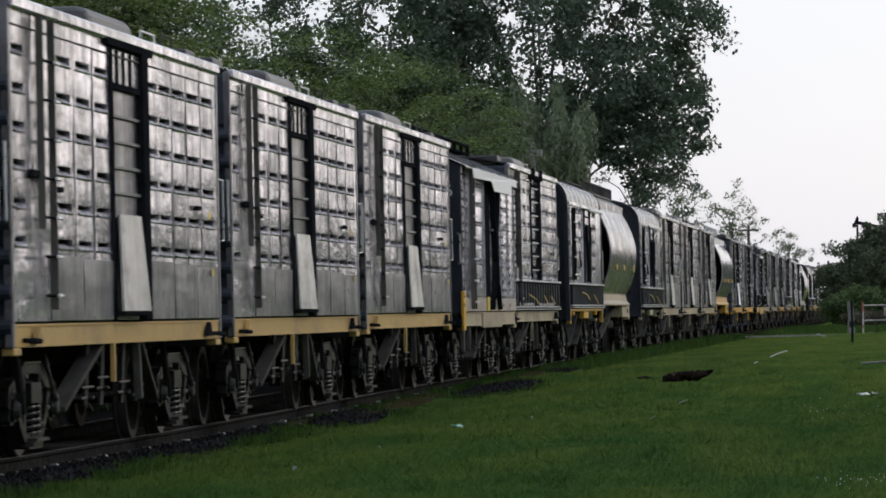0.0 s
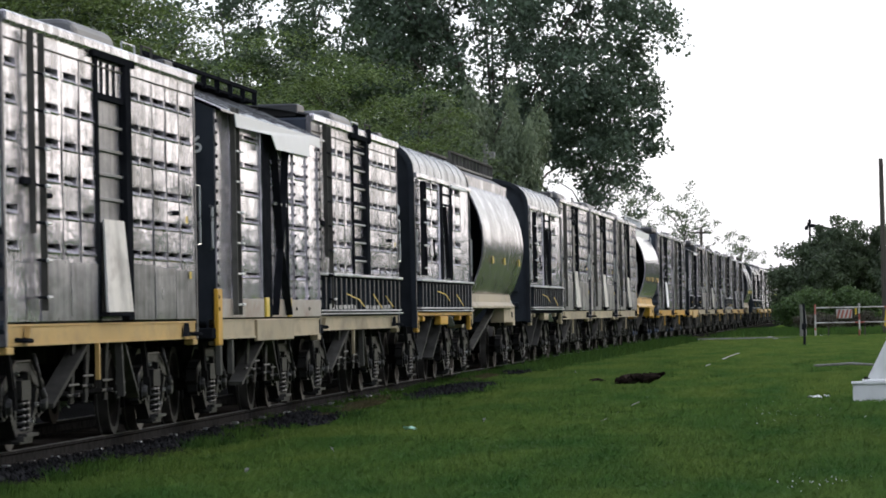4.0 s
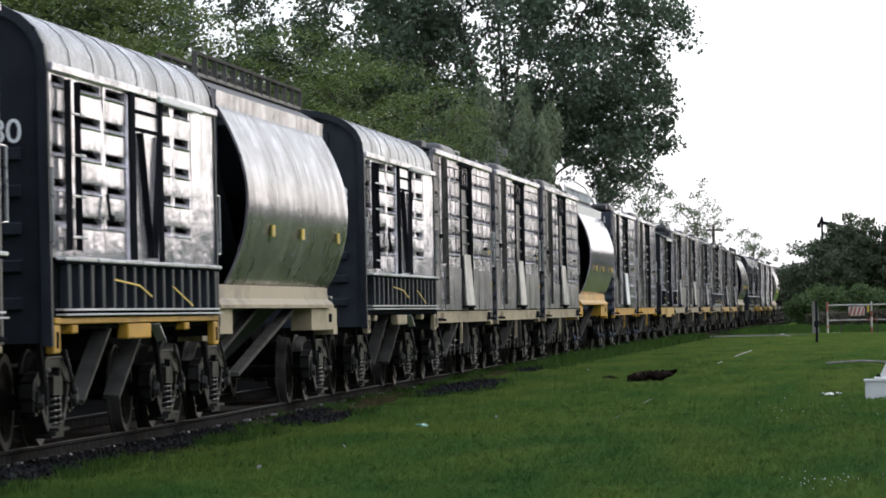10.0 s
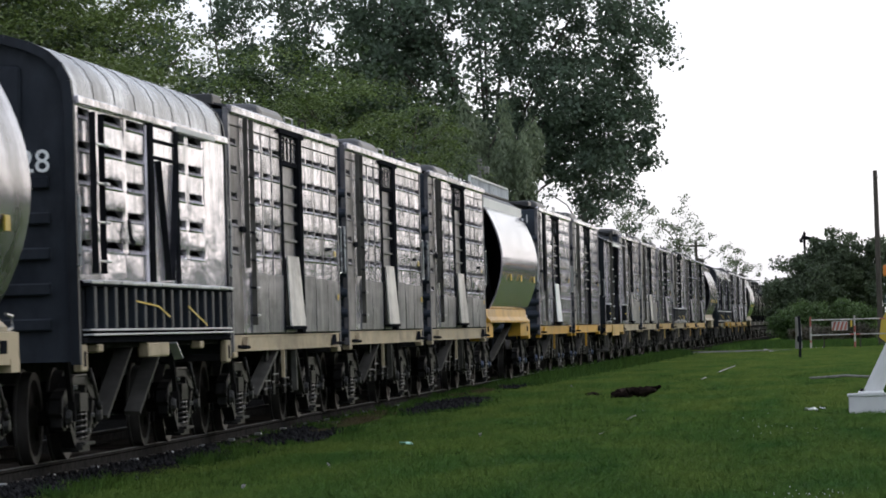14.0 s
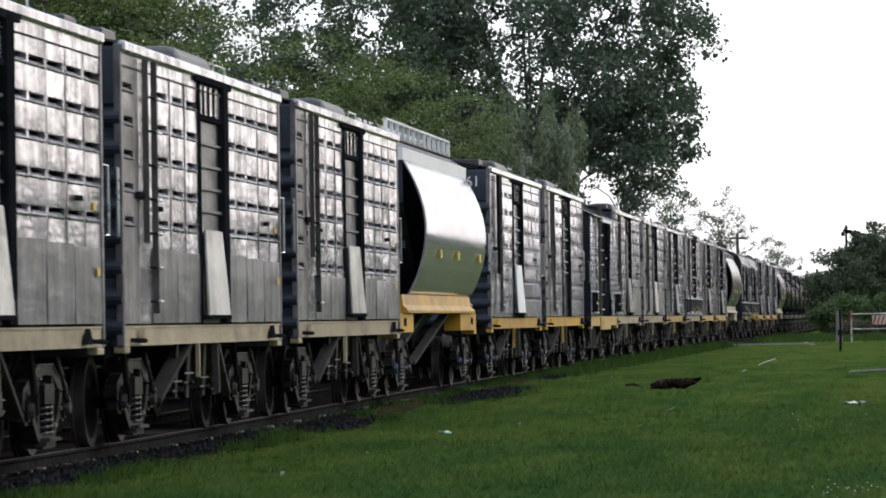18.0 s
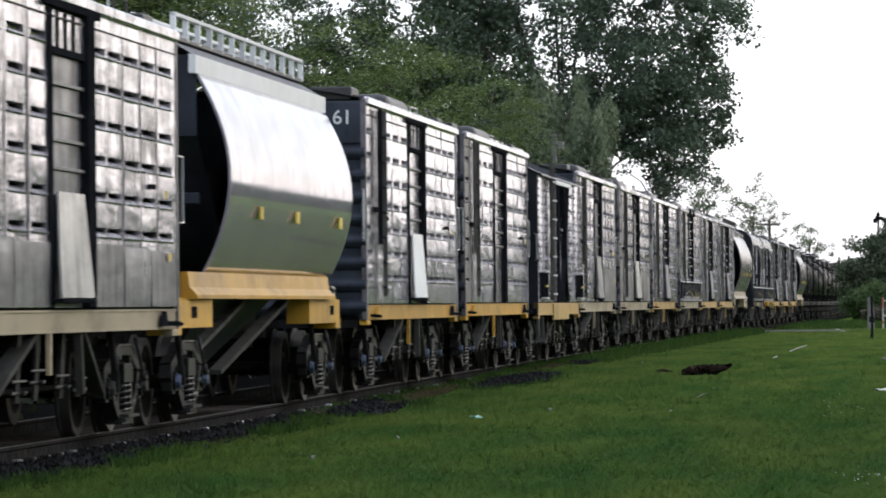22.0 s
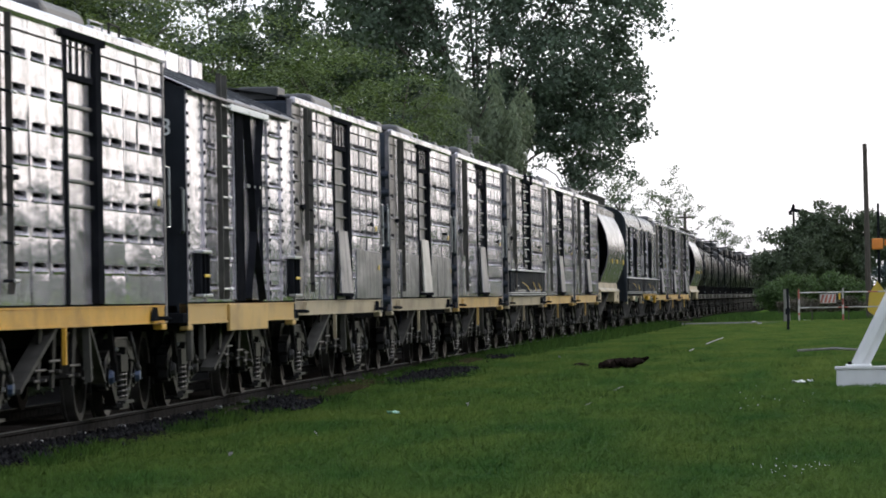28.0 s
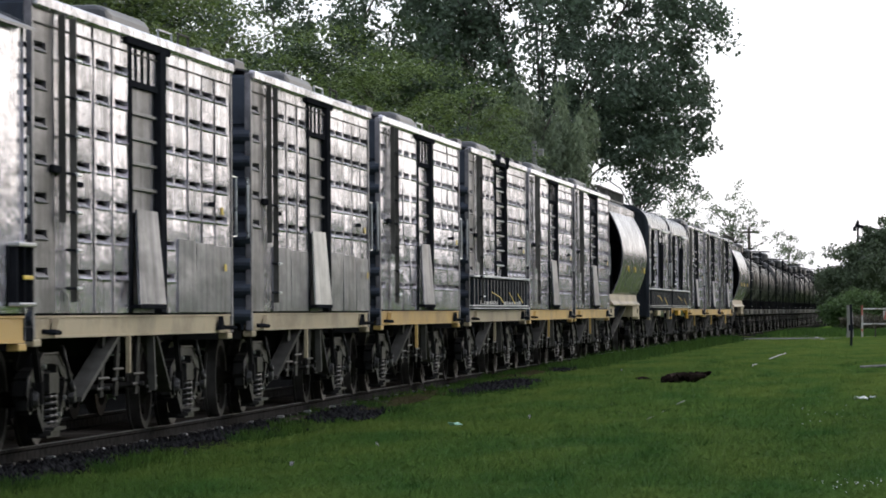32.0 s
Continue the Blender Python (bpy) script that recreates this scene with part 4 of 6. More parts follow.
# ---- round-roofed wagon with V-braced door ----
def make_roundroof(L=10.5, half=1.55, trim=None):
    trim = trim or YELLOW
    w = thing("boxcar", "round-roofed silver box wagon with a braced door and slatted skirt", "freight wagon", "wagons of the train")
    base, eave = 1.78, 3.50
    rows = (3.36, 3.04, 2.725, 2.41, 2.09)
    cols = ((0.20, 0.95), (1.70, 2.85), (3.15, 4.30), (6.62, 7.25), (7.55, 8.60))
    slots = [(a, b, z, z + 0.09) for a, b in cols for z in rows]
    side_panels(w, half, ((0, 1.3), (1.3, 3.0), (3.0, 4.5), (6.5, 7.4), (7.4, 8.75), (8.75, L)), base, eave, slots, SILVER_NEW, "silver side sheet with broad slots")
    part("side_wall", box(bmesh.new(), -half, -half + 0.04, 0, L, 1.22, eave), SILVER, w)
    sec = []
    for i in range(15):
        a = math.pi * i / 14
        c, s = math.cos(a), math.sin(a)
        sec.append((math.copysign(abs(c) ** 0.62, c) * (half - 0.01), eave + 0.02 + 0.66 * s ** 0.80))
    roof = part("roof", loft(sec, 0.02, L - 0.02), ROOF_SILVER, w, "rounded silver sheet roof", smooth=True)
    part("eave_strip", rbox(half - 0.01, half + 0.05, 0, L, eave - 0.03, eave + 0.05, 0.01), SILVER, w)
    part("door_hood", rbox(half + 0.03, half + 0.075, 6.2, 9.2, eave - 0.05, eave + 0.01, 0.006), WHITE, w, "pale strip hood beside the door")
    for i in range(1, 8):
        bm = bmesh.new()
        for a, b in zip(sec, sec[1:]):
            bar(bm, (a[0] * 1.002, i * L / 8, a[1] + 0.002), (b[0] * 1.002, i * L / 8, b[1] + 0.002), 0.025, 0.007)
        part("roof_seam", bm, ROOF_SILVER, w)
    for y, out in ((0, -1), (L, 1)):
        bm = bmesh.new()
        prof = [(half, 1.0), *sec, (-half, 1.0)]
        bm.faces.new([bm.verts.new((x, y, z)) for x, z in prof])
        geo = bmesh.ops.extrude_face_region(bm, geom=bm.faces[:])
        bmesh.ops.translate(bm, verts=[v for v in geo["geom"] if isinstance(v, bmesh.types.BMVert)], vec=(0, -out * 0.05, 0))
        part("end_wall", bm, DARK, w, "blue-black end wall with a rounded top")
        bm2 = bmesh.new()
        for a, b in zip(prof, prof[1:]):
            bar(bm2, (a[0] * 0.985, y + out * 0.04, a[1] - 0.03), (b[0] * 0.985, y + out * 0.04, b[1] - 0.03), 0.12, 0.09)
        part("end_frame", bm2, DARK, w)
        for k in range(5):
            part("end_rib", rbox(-half + 0.3, half - 0.25, min(y, y + out * 0.06), max(y, y + out * 0.06), 1.3 + 0.34 * k, 1.42 + 0.34 * k, 0.015), DARK, w)
        part("end_panel", rbox(-half + 0.35, half - 0.5, min(y, y + out * 0.05), max(y, y + out * 0.05), 3.15, 3.85, 0.03), DARK, w)
    door = part("door", rbox(half - 0.02, half + 0.02, 4.45, 6.55, base, eave - 0.05, 0.006), SILVER_NEW, w, "silver door with a black V brace")
    for a, b in ((4.45, 4.72), (6.3, 6.5)):
        part("door_post", rbox(half, half + 0.045, a, b, base, eave - 0.02, 0.01), FRAME, door)
    for p, q in (((4.95, 3.08), (5.55, base + 0.05)), ((6.25, 3.08), (5.75, base + 0.05))):
        part("brace", bar(bmesh.new(), (half + 0.035, *p), (half + 0.035, *q), 0.03, 0.10, (1, 0, 0)), FRAME, door, "black diagonal brace")
    for z in (3.10, 3.28):
        part("door_batten", rbox(half, half + 0.035, 4.7, 6.35, z, z + 0.04, 0.008), FRAME, door)
    ladder(w, 0.70, 1.22, half + 0.06, 1.85, 3.42, 0.38)
    hook = tube(bmesh.new(), [(half + 0.03, 3.0, 2.42), (half + 0.05, 3.0, 2.25), (half + 0.05, 3.08, 2.16), (half + 0.05, 3.2, 2.2)], 0.02, 6)
    part("hook", hook, FRAME, w)
    add_skirt(w, half, 0.35, L - 0.1, 1.24, 1.76, False)
    part("floor_frame", box(box(bmesh.new(), -half + 0.08, half - 0.08, 0.02, L - 0.02, 1.12, 1.23), -0.35, 0.35, 0.1, L - 0.1, 0.78, 1.12), IRON, w, "dark underframe")
    part("sill_edge", rbox(half - 0.05, half + 0.03, 0.05, L - 0.05, 1.17, 1.23, 0.008), YELLOW if trim is YELLOW else FRAME, w, "thin sill edge")
    for y, ww, z in ((1.0, 0.30, 1.08), (4.2, 1.45, 1.01), (8.0, 0.30, 1.08)):
        part("sill_bracket", rbox(half - 0.10, half + 0.02, y, y + ww, z, 1.165, 0.015), trim, w, "painted sill bracket")
    for y in (0.0, L - 0.36):                               # corner plates with a dark slot
        cp = part("corner_plate", rbox(half - 0.06, half + 0.02, y, y + 0.36, 0.90, 1.165, 0.015), YELLOW if trim is YELLOW else trim, w, "corner plate with a slot")
        part("plate_slot", rbox(half + 0.018, half + 0.024, y + 0.13, y + 0.25, 0.95, 1.10, 0.002), FRAME, cp)
    part("bent_tab", bar(bmesh.new(), (half + 0.0, 6.0, 1.15), (half + 0.03, 6.25, 0.98), 0.02, 0.10, (1, 0, 0)), WORN, w)
    for ya, yb in ((3.9, 2.9), (6.0, 5.0)):
        part("strut", bar(bmesh.new(), (half - 0.18, ya, 1.15), (half - 0.3, yb, 0.42), 0.05, 0.17, (1, 0, 0)), GREY, w)
    for y in (2.6, 5.2, 8.0):
        part("roof_hatch", rbox(-0.45, 0.45, y, y + 0.8, 4.14, 4.30, 0.03), ROOF, w)
    grab(w, half - 0.05, L, 1.9, 2.6, 0.06, 0.28)
    grab(w, half - 0.05, 0.0, 1.9, 2.6, 0.10, -0.12)
    add_ends(w, L)
    add_bogie(w, 1.85)
    add_bogie(w, L - 1.75)
    return w


# ---- barrel-sided grain hopper ----
def make_hopper(sill, L=12.4):
    w = thing("hopper_wagon", "barrel-sided silver grain hopper on a " + ("yellow" if sill is YELLOW else "cream") + " frame", "hopper wagon", "wagons of the train")
    y0, y1 = 1.55, 11.75
    prof = []
    for i in range(19):                                  # side bulge from the saddle to the eave
        u = i / 18
        z = 1.56 + (3.71 - 1.56) * u
        prof.append((1.30 + 0.37 * math.sin(math.pi * (u * 0.94 + 0.02)) ** 0.85 - 0.09 * u ** 1.6, z))
    for s in (1, -1):
        sec = [(s * x, z) for x, z in prof] + [(s * (x - 0.03), z) for x, z in reversed(prof)]
        bm = loft(sec, y0, y1, None, True)
        for f in bm.faces:
            f.smooth = len(f.verts) == 4
        for e in bm.edges:
            e.smooth = e.calc_face_angle(0) < 0.6 and all(f.smooth for f in e.link_faces)
        part("barrel_side", bm, SILVER_SMOOTH if sill is YELLOW else BARREL_DULL, w, "curved silver side sheet" + (" mirroring the sky" if sill is YELLOW else " gone dull and streaked"))
    ex = prof[-1][0]
    part("eave_band", loft([(ex + 0.015, 3.68), (ex + 0.02, 3.87), (ex - 0.06, 3.89), (ex - 0.06, 3.68)], y0 - 0.12, y1 + 0.12, None, True), WHITE if sill is YELLOW else BARREL_DULL, w, "pale band along the eave")
    part("roof", loft([(ex - 0.02, 3.88), (0.98, 4.04), (0, 4.09), (-0.98, 4.04), (-ex + 0.02, 3.88)], y0 - 0.1, y1 + 0.1), ROOF, w, "sloping grey roof")
    for s, ya, yb in ((1, y0, y0 + 2.6), (-1, y1, y1 - 2.6)):   # sloping end sheets above open ends
        bm = bmesh.new()
        vs = [bm.verts.new(p) for p in ((-ex, ya, 3.05), (ex, ya, 3.05), (1.25, yb, 1.45), (-1.25, yb, 1.45))]
        bm.faces.new(vs)
        part("slope_sheet", bm, ENDBLUE, w, "blue-grey sloping end sheet")
        part("end_panel", box(bmesh.new(), -ex, ex, min(ya, ya + s * 0.05), max(ya, ya + s * 0.05), 3.02, 3.88), ENDBLUE, w, "blue-grey upper end panel")
        part("end_web", box(bmesh.new(), -0.05, 0.05, min(ya, yb), max(ya, yb), 1.2, 2.9), DARK, w)
        for x in (-0.95, 0.95):
            part("end_post", rbox(x - 0.06, x + 0.06, ya - 0.06, ya + 0.06, 1.2, 3.1, 0.01), ENDBLUE, w)
        part("end_beam", rbox(-1.3, 1.3, ya - 0.05, ya + 0.05, 2.30, 2.42, 0.01), ENDBLUE, w)
    # saddle, frame brackets and centre sill
    part("saddle", loft([(1.46, 1.30), (1.46, 1.34), (1.38, 1.42), (1.36, 1.58), (1.28, 1.58), (1.28, 1.30)], y0 - 1.2, y1 - 0.35, None, True), sill, w, "painted saddle under the barrel")
    part("saddle", loft([(-1.46, 1.30), (-1.46, 1.34), (-1.38, 1.42), (-1.36, 1.58), (-1.28, 1.58), (-1.28, 1.30)], y0 - 1.2, y1 - 0.35, None, True), sill, w)
    for ya, yb in ((-0.65, 1.85), (L - 2.9, L)):
        for s in (1, -1):
            bm = loft([(s * 1.38, 1.00), (s * 1.38, 1.29), (s * 1.30, 1.31), (s * 1.1, 1.31), (s * 1.1, 1.00)], ya, yb, None, True)
            e = ya if ya < 1 else yb - 0.45
            box(bm, min(s * 1.1, s * 1.385), max(s * 1.1, s * 1.385), e, e + 0.45, 0.93, 1.05)
            part("end_bracket", bm, sill, w, "painted end frame bracket")
        part("jack_hole", rbox(1.375, 1.387, ya + 1.1 if ya < 1 else yb - 0.95, ya + 1.45 if ya < 1 else yb - 0.62, 1.10, 1.22, 0.004), FRAME, w, "dark jacking hole")
    part("centre_sill", box(bmesh.new(), -0.3, 0.3, -0.6, L - 0.05, 0.82, 1.22), IRON, w)
    for ya, yb in ((3.3, 5.6), (L - 3.3, L - 5.6)):        # discharge hoppers and long grey stays
        bm = bmesh.new()
        ring = [[bm.verts.new(p) for p in ((-x, yc - d, z), (x, yc - d, z), (x, yc + d, z), (-x, yc + d, z))] for x, d, z, yc in ((1.2, 1.5, 1.5, (ya + yb) / 2 + (0.5 if ya < 6 else -0.5)), (0.35, 0.35, 0.5, (ya + yb) / 2 + (0.8 if ya < 6 else -0.8)))]
        for k in range(4):
            bm.faces.new((ring[0][k], ring[0][(k + 1) % 4], ring[1][(k + 1) % 4], ring[1][k]))
        bm.faces.new(ring[1])
        part("discharge_chute", bm, DARK, w, "dark discharge chute")
        part("stay", bar(bmesh.new(), (1.20, 8.45, 1.27), (1.16, 3.4, 0.50), 0.05, 0.14, (1, 0, 0)) if ya < 6 else bar(bmesh.new(), (1.05, 6.0, 1.27), (1.0, 2.4, 0.66), 0.05, 0.12, (1, 0, 0)), GREY, w, "grey diagonal stay")
    for y in (y0 + 2.2, (y0 + y1) / 2, y1 - 1.2):
        part("yellow_mark", rbox(1.630, 1.650, y - 0.13, y + 0.11, 2.17, 2.31, 0.003), STRAP, w, "small yellow mark")
    rail = part("roof_walk", rbox(0.55, 1.0, y0 + 0.3, y1 + 0.1, 4.06, 4.11, 0.008), ROOF, w, "roof walkway with a railing")
    for x in (0.98, 0.55):
        part("top_rail", rbox(x - 0.03, x + 0.03, y0 + 0.3, y1 + 0.1, 4.31, 4.355, 0.008), WHITE if sill is YELLOW else GREY, rail)
        for i in range(13):
            y = y0 + 0.33 + i * (y1 - y0 - 0.26) / 12
            part("rail_post", box(bmesh.new(), x - 0.03, x + 0.03, y - 0.03, y + 0.03, 4.08, 4.32), WHITE if sill is YELLOW else GREY, rail)
    grab(w, 1.3, L - 0.2, 1.31, 1.46, 0.0, 0.3)
    add_ends(w, L, -0.65)
    for y in (1.15, L - 1.0):
        add_bogie(w, y, blue=sill is YELLOW)
    return w


# ---- riveted wagon with a pitched roof ----
def make_pitched(L=10.1, half=1.57, hood=False):
    w = thing("boxcar", "riveted wagon with a pitched roof and " + ("a torn white door hood" if hood else "an X-braced door"), "freight wagon", "wagons of the train")
    base, eave = 1.22, 3.62
    slots = [(a, b, z, z + 0.05) for a, b in ((1.56, 2.5), (2.6, 3.95), (6.58, 7.24), (7.40, 8.58)) for z in (3.36, 3.03, 2.70, 2.37, 2.04, 1.71, 1.38)]
    side_panels(w, half, ((0, 1.42), (1.42, 4.1), (6.45, 7.3), (7.3, 8.67), (8.67, L)), base, eave, slots, SILVER_NEW, "riveted silver side panel with long slots")
    part("side_wall", box(bmesh.new(), -half, -half + 0.03, 0, L, base, eave), SILVER, w)
    for y in (0.06, 1.42, 6.5, 7.3, 8.67, L - 0.08):
        part("rivet_strip", rbox(half, half + 0.02, y - 0.05, y + 0.05, base, eave, 0.005), SILVER, w)
        bm = bmesh.new()
        z = base + 0.08
        while z < eave - 0.05:
            box(bm, half + 0.02, half + 0.038, y - 0.05, y + 0.0, z, z + 0.04)
            z += 0.135
        tagged(part("rivets", bm, FRAME, w, "dark rivet heads"), kind="stuff")
    door = part("door", rbox(half, half + 0.02, 4.0, 6.48, base + 0.02, eave - 0.06, 0.006), SILVER, w, "door with black crossed braces")
    for a, b, out in ((4.05, 4.75, 0.04), (6.32, 6.45, 0.05)):
        part("door_post", rbox(half, half + out, a, b, base, eave, 0.01), FRAME, door)
    za, zb = base + 0.03, eave - 0.08
    zm = 2.08
    for p, q in (((4.85, zb), (5.4, zm)), ((6.22, zb), (5.4, zm)), ((5.4, zm), (4.8, za)), ((5.4, zm), (6.2, za))):
        part("brace", bar(bmesh.new(), (half + 0.035, *p), (half + 0.035, *q), 0.03, 0.15, (1, 0, 0)), FRAME, door, "black diagonal brace")
    part("brace_tie", rbox(half + 0.05, half + 0.065, 4.95, 6.15, 2.62, 2.66, 0.004), RUNG, door)
    for y in (() if hood else (0.50, 9.25)):
        sk = part("step_box", rbox(half, half + 0.03, y, y + 0.75, base + 0.06, 1.78, 0.01), FRAME, w, "black step box with bright rails")
        for z in (1.29, 1.79):
            part("step_rail", rbox(half + 0.02, half + 0.12, y, y + 0.75, z - 0.018, z + 0.018, 0.008), RUNG, sk)
        for k in range(3):
            part("step_bar", rbox(half + 0.03, half + 0.09, y + 0.02 + 0.33 * k, y + 0.09 + 0.33 * k, 1.3, 1.78, 0.008), FRAME, sk)
        part("strap", rbox(half + 0.08, half + 0.10, y + 0.3, y + 0.7, 1.50, 1.535, 0.006), STRAP, sk)
    # pitched roof with overhanging eave and a raised ridge box
    sec = [(half + 0.10, eave - 0.03), (half + 0.10, eave - 0.005), (0.55, 4.12), (-0.55, 4.12), (-half - 0.10, eave - 0.005), (-half - 0.10, eave - 0.03)]
    part("roof", loft(sec, -0.05, L + 0.05), ROOF_SILVER if hood else ROOF_BLUE, w, "silver pitched sheet roof" if hood else "dark pitched sheet roof")
    if hood:
        rack = part("roof_rack", rbox(0.25, 0.75, 0.1, L - 0.1, 4.13, 4.17, 0.008), FRAME, w, "dark slatted roof walkway")
        for x in (0.25, 0.75):
            part("rack_rail", rbox(x - 0.03, x + 0.03, 0.1, L - 0.1, 4.26, 4.31, 0.008), FRAME, rack)
            for k in range(9):
                part("rack_post", box(bmesh.new(), x - 0.03, x + 0.03, 0.15 + k * (L - 0.4) / 8, 0.23 + k * (L - 0.4) / 8, 4.1, 4.27), FRAME, rack)
    else:
        ridge = part("ridge_box", rbox(-0.53, 0.53, 0.0, 8.9, 4.10, 4.36, 0.015), SILVER, w, "silver ridge box")
        for k in range(8):
            part("ridge_panel", rbox(0.53, 0.55 + 0.012 * (k % 2), 0.04 + 1.1 * k, 1.02 + 1.1 * k, 4.12, 4.355, 0.006), SILVER_NEW if k % 3 else SILVER, ridge)
    for i in range(7):
        y = 0.5 + i * (L - 1) / 6
        part("roof_seam", bar(bmesh.new(), (half + 0.10, y, eave + 0.015), (0.55, y, 4.14), 0.03, 0.02), ROOF_SILVER if hood else ROOF_BLUE, w)
    part("door_hood", rbox(half + 0.085, half + 0.11, 3.2, 6.75, eave - 0.12, eave - 0.04, 0.006), WHITE, w, "white hood over the door")
    if hood:
        bm = bmesh.new()
        vs = [bm.verts.new(p) for p in ((half + 0.115, 0.95, 3.60), (half + 0.115, 9.35, 3.61), (half + 0.13, 9.3, 3.48), (half + 0.14, 7.95, 3.48), (half + 0.17, 7.75, 3.31),
                                        (half + 0.17, 4.3, 3.29), (half + 0.14, 4.1, 3.46), (half + 0.13, 0.95, 3.44))]
        bm.faces.new(vs)
        geo = bmesh.ops.extrude_face_region(bm, geom=bm.faces[:])
        bmesh.ops.translate(bm, verts=[v for v in geo["geom"] if isinstance(v, bmesh.types.BMVert)], vec=(0.012, 0, 0))
        part("loose_hood_sheet", bm, WHITE, w, "torn white sheet hanging over the door")
    for y, out in ((0, -1), (L, 1)):
        bm = bmesh.new()
        bm.faces.new([bm.verts.new((x, y, z)) for x, z in ((half, 0.95), (half, eave), (0.55, 4.1), (-0.55, 4.1), (-half, eave), (-half, 0.95))])
        geo = bmesh.ops.extrude_face_region(bm, geom=bm.faces[:])
        bmesh.ops.translate(bm, verts=[v for v in geo["geom"] if isinstance(v, bmesh.types.BMVert)], vec=(0, -out * 0.05, 0))
        part("end_wall", bm, DARK, w, "flat blue-black end wall")
        part("end_platform", rbox(-half, half, min(y, y + out * 0.35), max(y, y + out * 0.35), 0.98, 1.10, 0.01), FRAME, w)
    ladder(w, *((1.15, 1.5) if hood else (2.36, 2.86)), half + 0.07, 1.25, 3.68 if hood else 3.9, 0.36, 0.06, GREY)
    grab(w, half - 0.05, 0, 2.0, 2.5, 0.05, -0.2)
    underframe(w, L, OCHRE if not hood else CREAM, z0=0.97, half=half, drop=False, brace=False)
    if hood:
        part("kick_plate", rbox(half + 0.004, half + 0.026, 0.05, L - 0.1, 1.215, 1.44, 0.006), RUST, w, "rusty cream kick plate")
        for y in (4.05, 6.3):
            part("post_foot", rbox(half + 0.02, half + 0.055, y, y + 0.30, 1.22, 1.46, 0.008), STRAP, door, "rust-yellow foot of the door post")
    part("drop_plate", rbox(half - 0.02, half + 0.025, 3.4, 7.0, 0.93 if hood else 0.87, 1.19, 0.008), CREAM if hood else OCHRE, w, "deep painted plate under the door")
    for y in (0.5, 1.5):
        part("step_iron", rbox(half - 0.1, half - 0.03, y, y + 0.14, 0.55, 0.96, 0.01), GREY, w)
    if hood:
        part("corner_plate", rbox(half - 0.02, half + 0.03, -0.06, 0.30, 0.90, 1.55, 0.01), YELLOW, w, "yellow corner plate")
    add_ends(w, L)
    add_bogie(w, 1.75)
    add_bogie(w, L - 1.6)
    return w


# ---- tank wagon, only seen far off ----
def make_tank(L=11.6, r=1.28, dome=4.30, band=None):
    w = thing("tank_wagon", "oily black tank wagon with a dusty dark sill" if band is None else "oily black tank wagon with a pale belly band", "tank wagon", "wagons of the train")
    z = 1.24 + r
    part("barrel", lathe([(0.35, 0), (0.37, 0.4 * r), (0.46, 0.75 * r), (0.62, 0.93 * r), (0.85, r), (L - 0.85, r), (L - 0.62, 0.93 * r), (L - 0.46, 0.75 * r), (L - 0.37, 0.4 * r), (L - 0.35, 0)], 32, "Y"), TANK, w, "black tank barrel", at=(0, 0, z), smooth=True)
    for y in (1.0, 2.6, L / 2 - 0.9, L / 2 + 0.9, L - 2.6, L - 1.0):
        part("band", lathe([(y - 0.05, r + 0.002), (y - 0.05, r + 0.025), (y + 0.05, r + 0.025), (y + 0.05, r + 0.002)], 28, "Y"), IRON, w, at=(0, 0, z))
    if band:
        part("belly_band", lathe([(L / 2 - 0.55, r + 0.004), (L / 2 - 0.55, r + 0.012), (L / 2 + 0.1, r + 0.012), (L / 2 + 0.1, r + 0.004)], 32, "Y"), band, w, "pale painted band", at=(0, 0, z))
    part("dome", lathe([(z + r - 0.1, 0.62), (dome - 0.12, 0.60), (dome - 0.02, 0.40), (dome, 0.0)], 16, "Z"), TANK, w, "round filling dome", at=(0, L / 2, 0))
    deck = part("walkway", rbox(-0.75, 0.75, L / 2 - 1.6, L / 2 + 1.6, z + r - 0.06, z + r, 0.01), IRON, w)
    for y in (L / 2 - 1.5, L / 2 + 1.5):
        part("deck_rail", tube(bmesh.new(), [(0.7, y, z + r), (0.7, y, z + r + 0.5), (-0.7, y, z + r + 0.5), (-0.7, y, z + r)], 0.02, 6), IRON, deck)
    part("side_sill", sill_bm(1.35, 0, L, 0.98, 1.20), DUST, w, "dusty dark sill")
    part("side_sill", box(bmesh.new(), -1.35, -1.26, 0, L, 0.98, 1.2), DUST, w)
    for y in (0.5, L * 0.42):
        part("sill_plate", rbox(1.35, 1.40, y, y + 1.5, 1.0, 1.18, 0.008), GREY, w, "pale plate on the sill")
    part("floor_frame", box(bmesh.new(), -1.2, 1.2, 0.02, L - 0.02, 0.86, 1.1), IRON, w)
    for y in (1.8, L - 1.8):
        part("cradle", box(bmesh.new(), -1.1, 1.1, y - 0.2, y + 0.2, 1.1, z - 0.7 * r), IRON, w)
    ladder(w, L / 2 - 0.2, L / 2 + 0.2, 1.42, 1.2, z + r, 0.4)
    add_bogie(w, 1.9, far=True)
    add_bogie(w, L - 1.9, far=True)
    return w


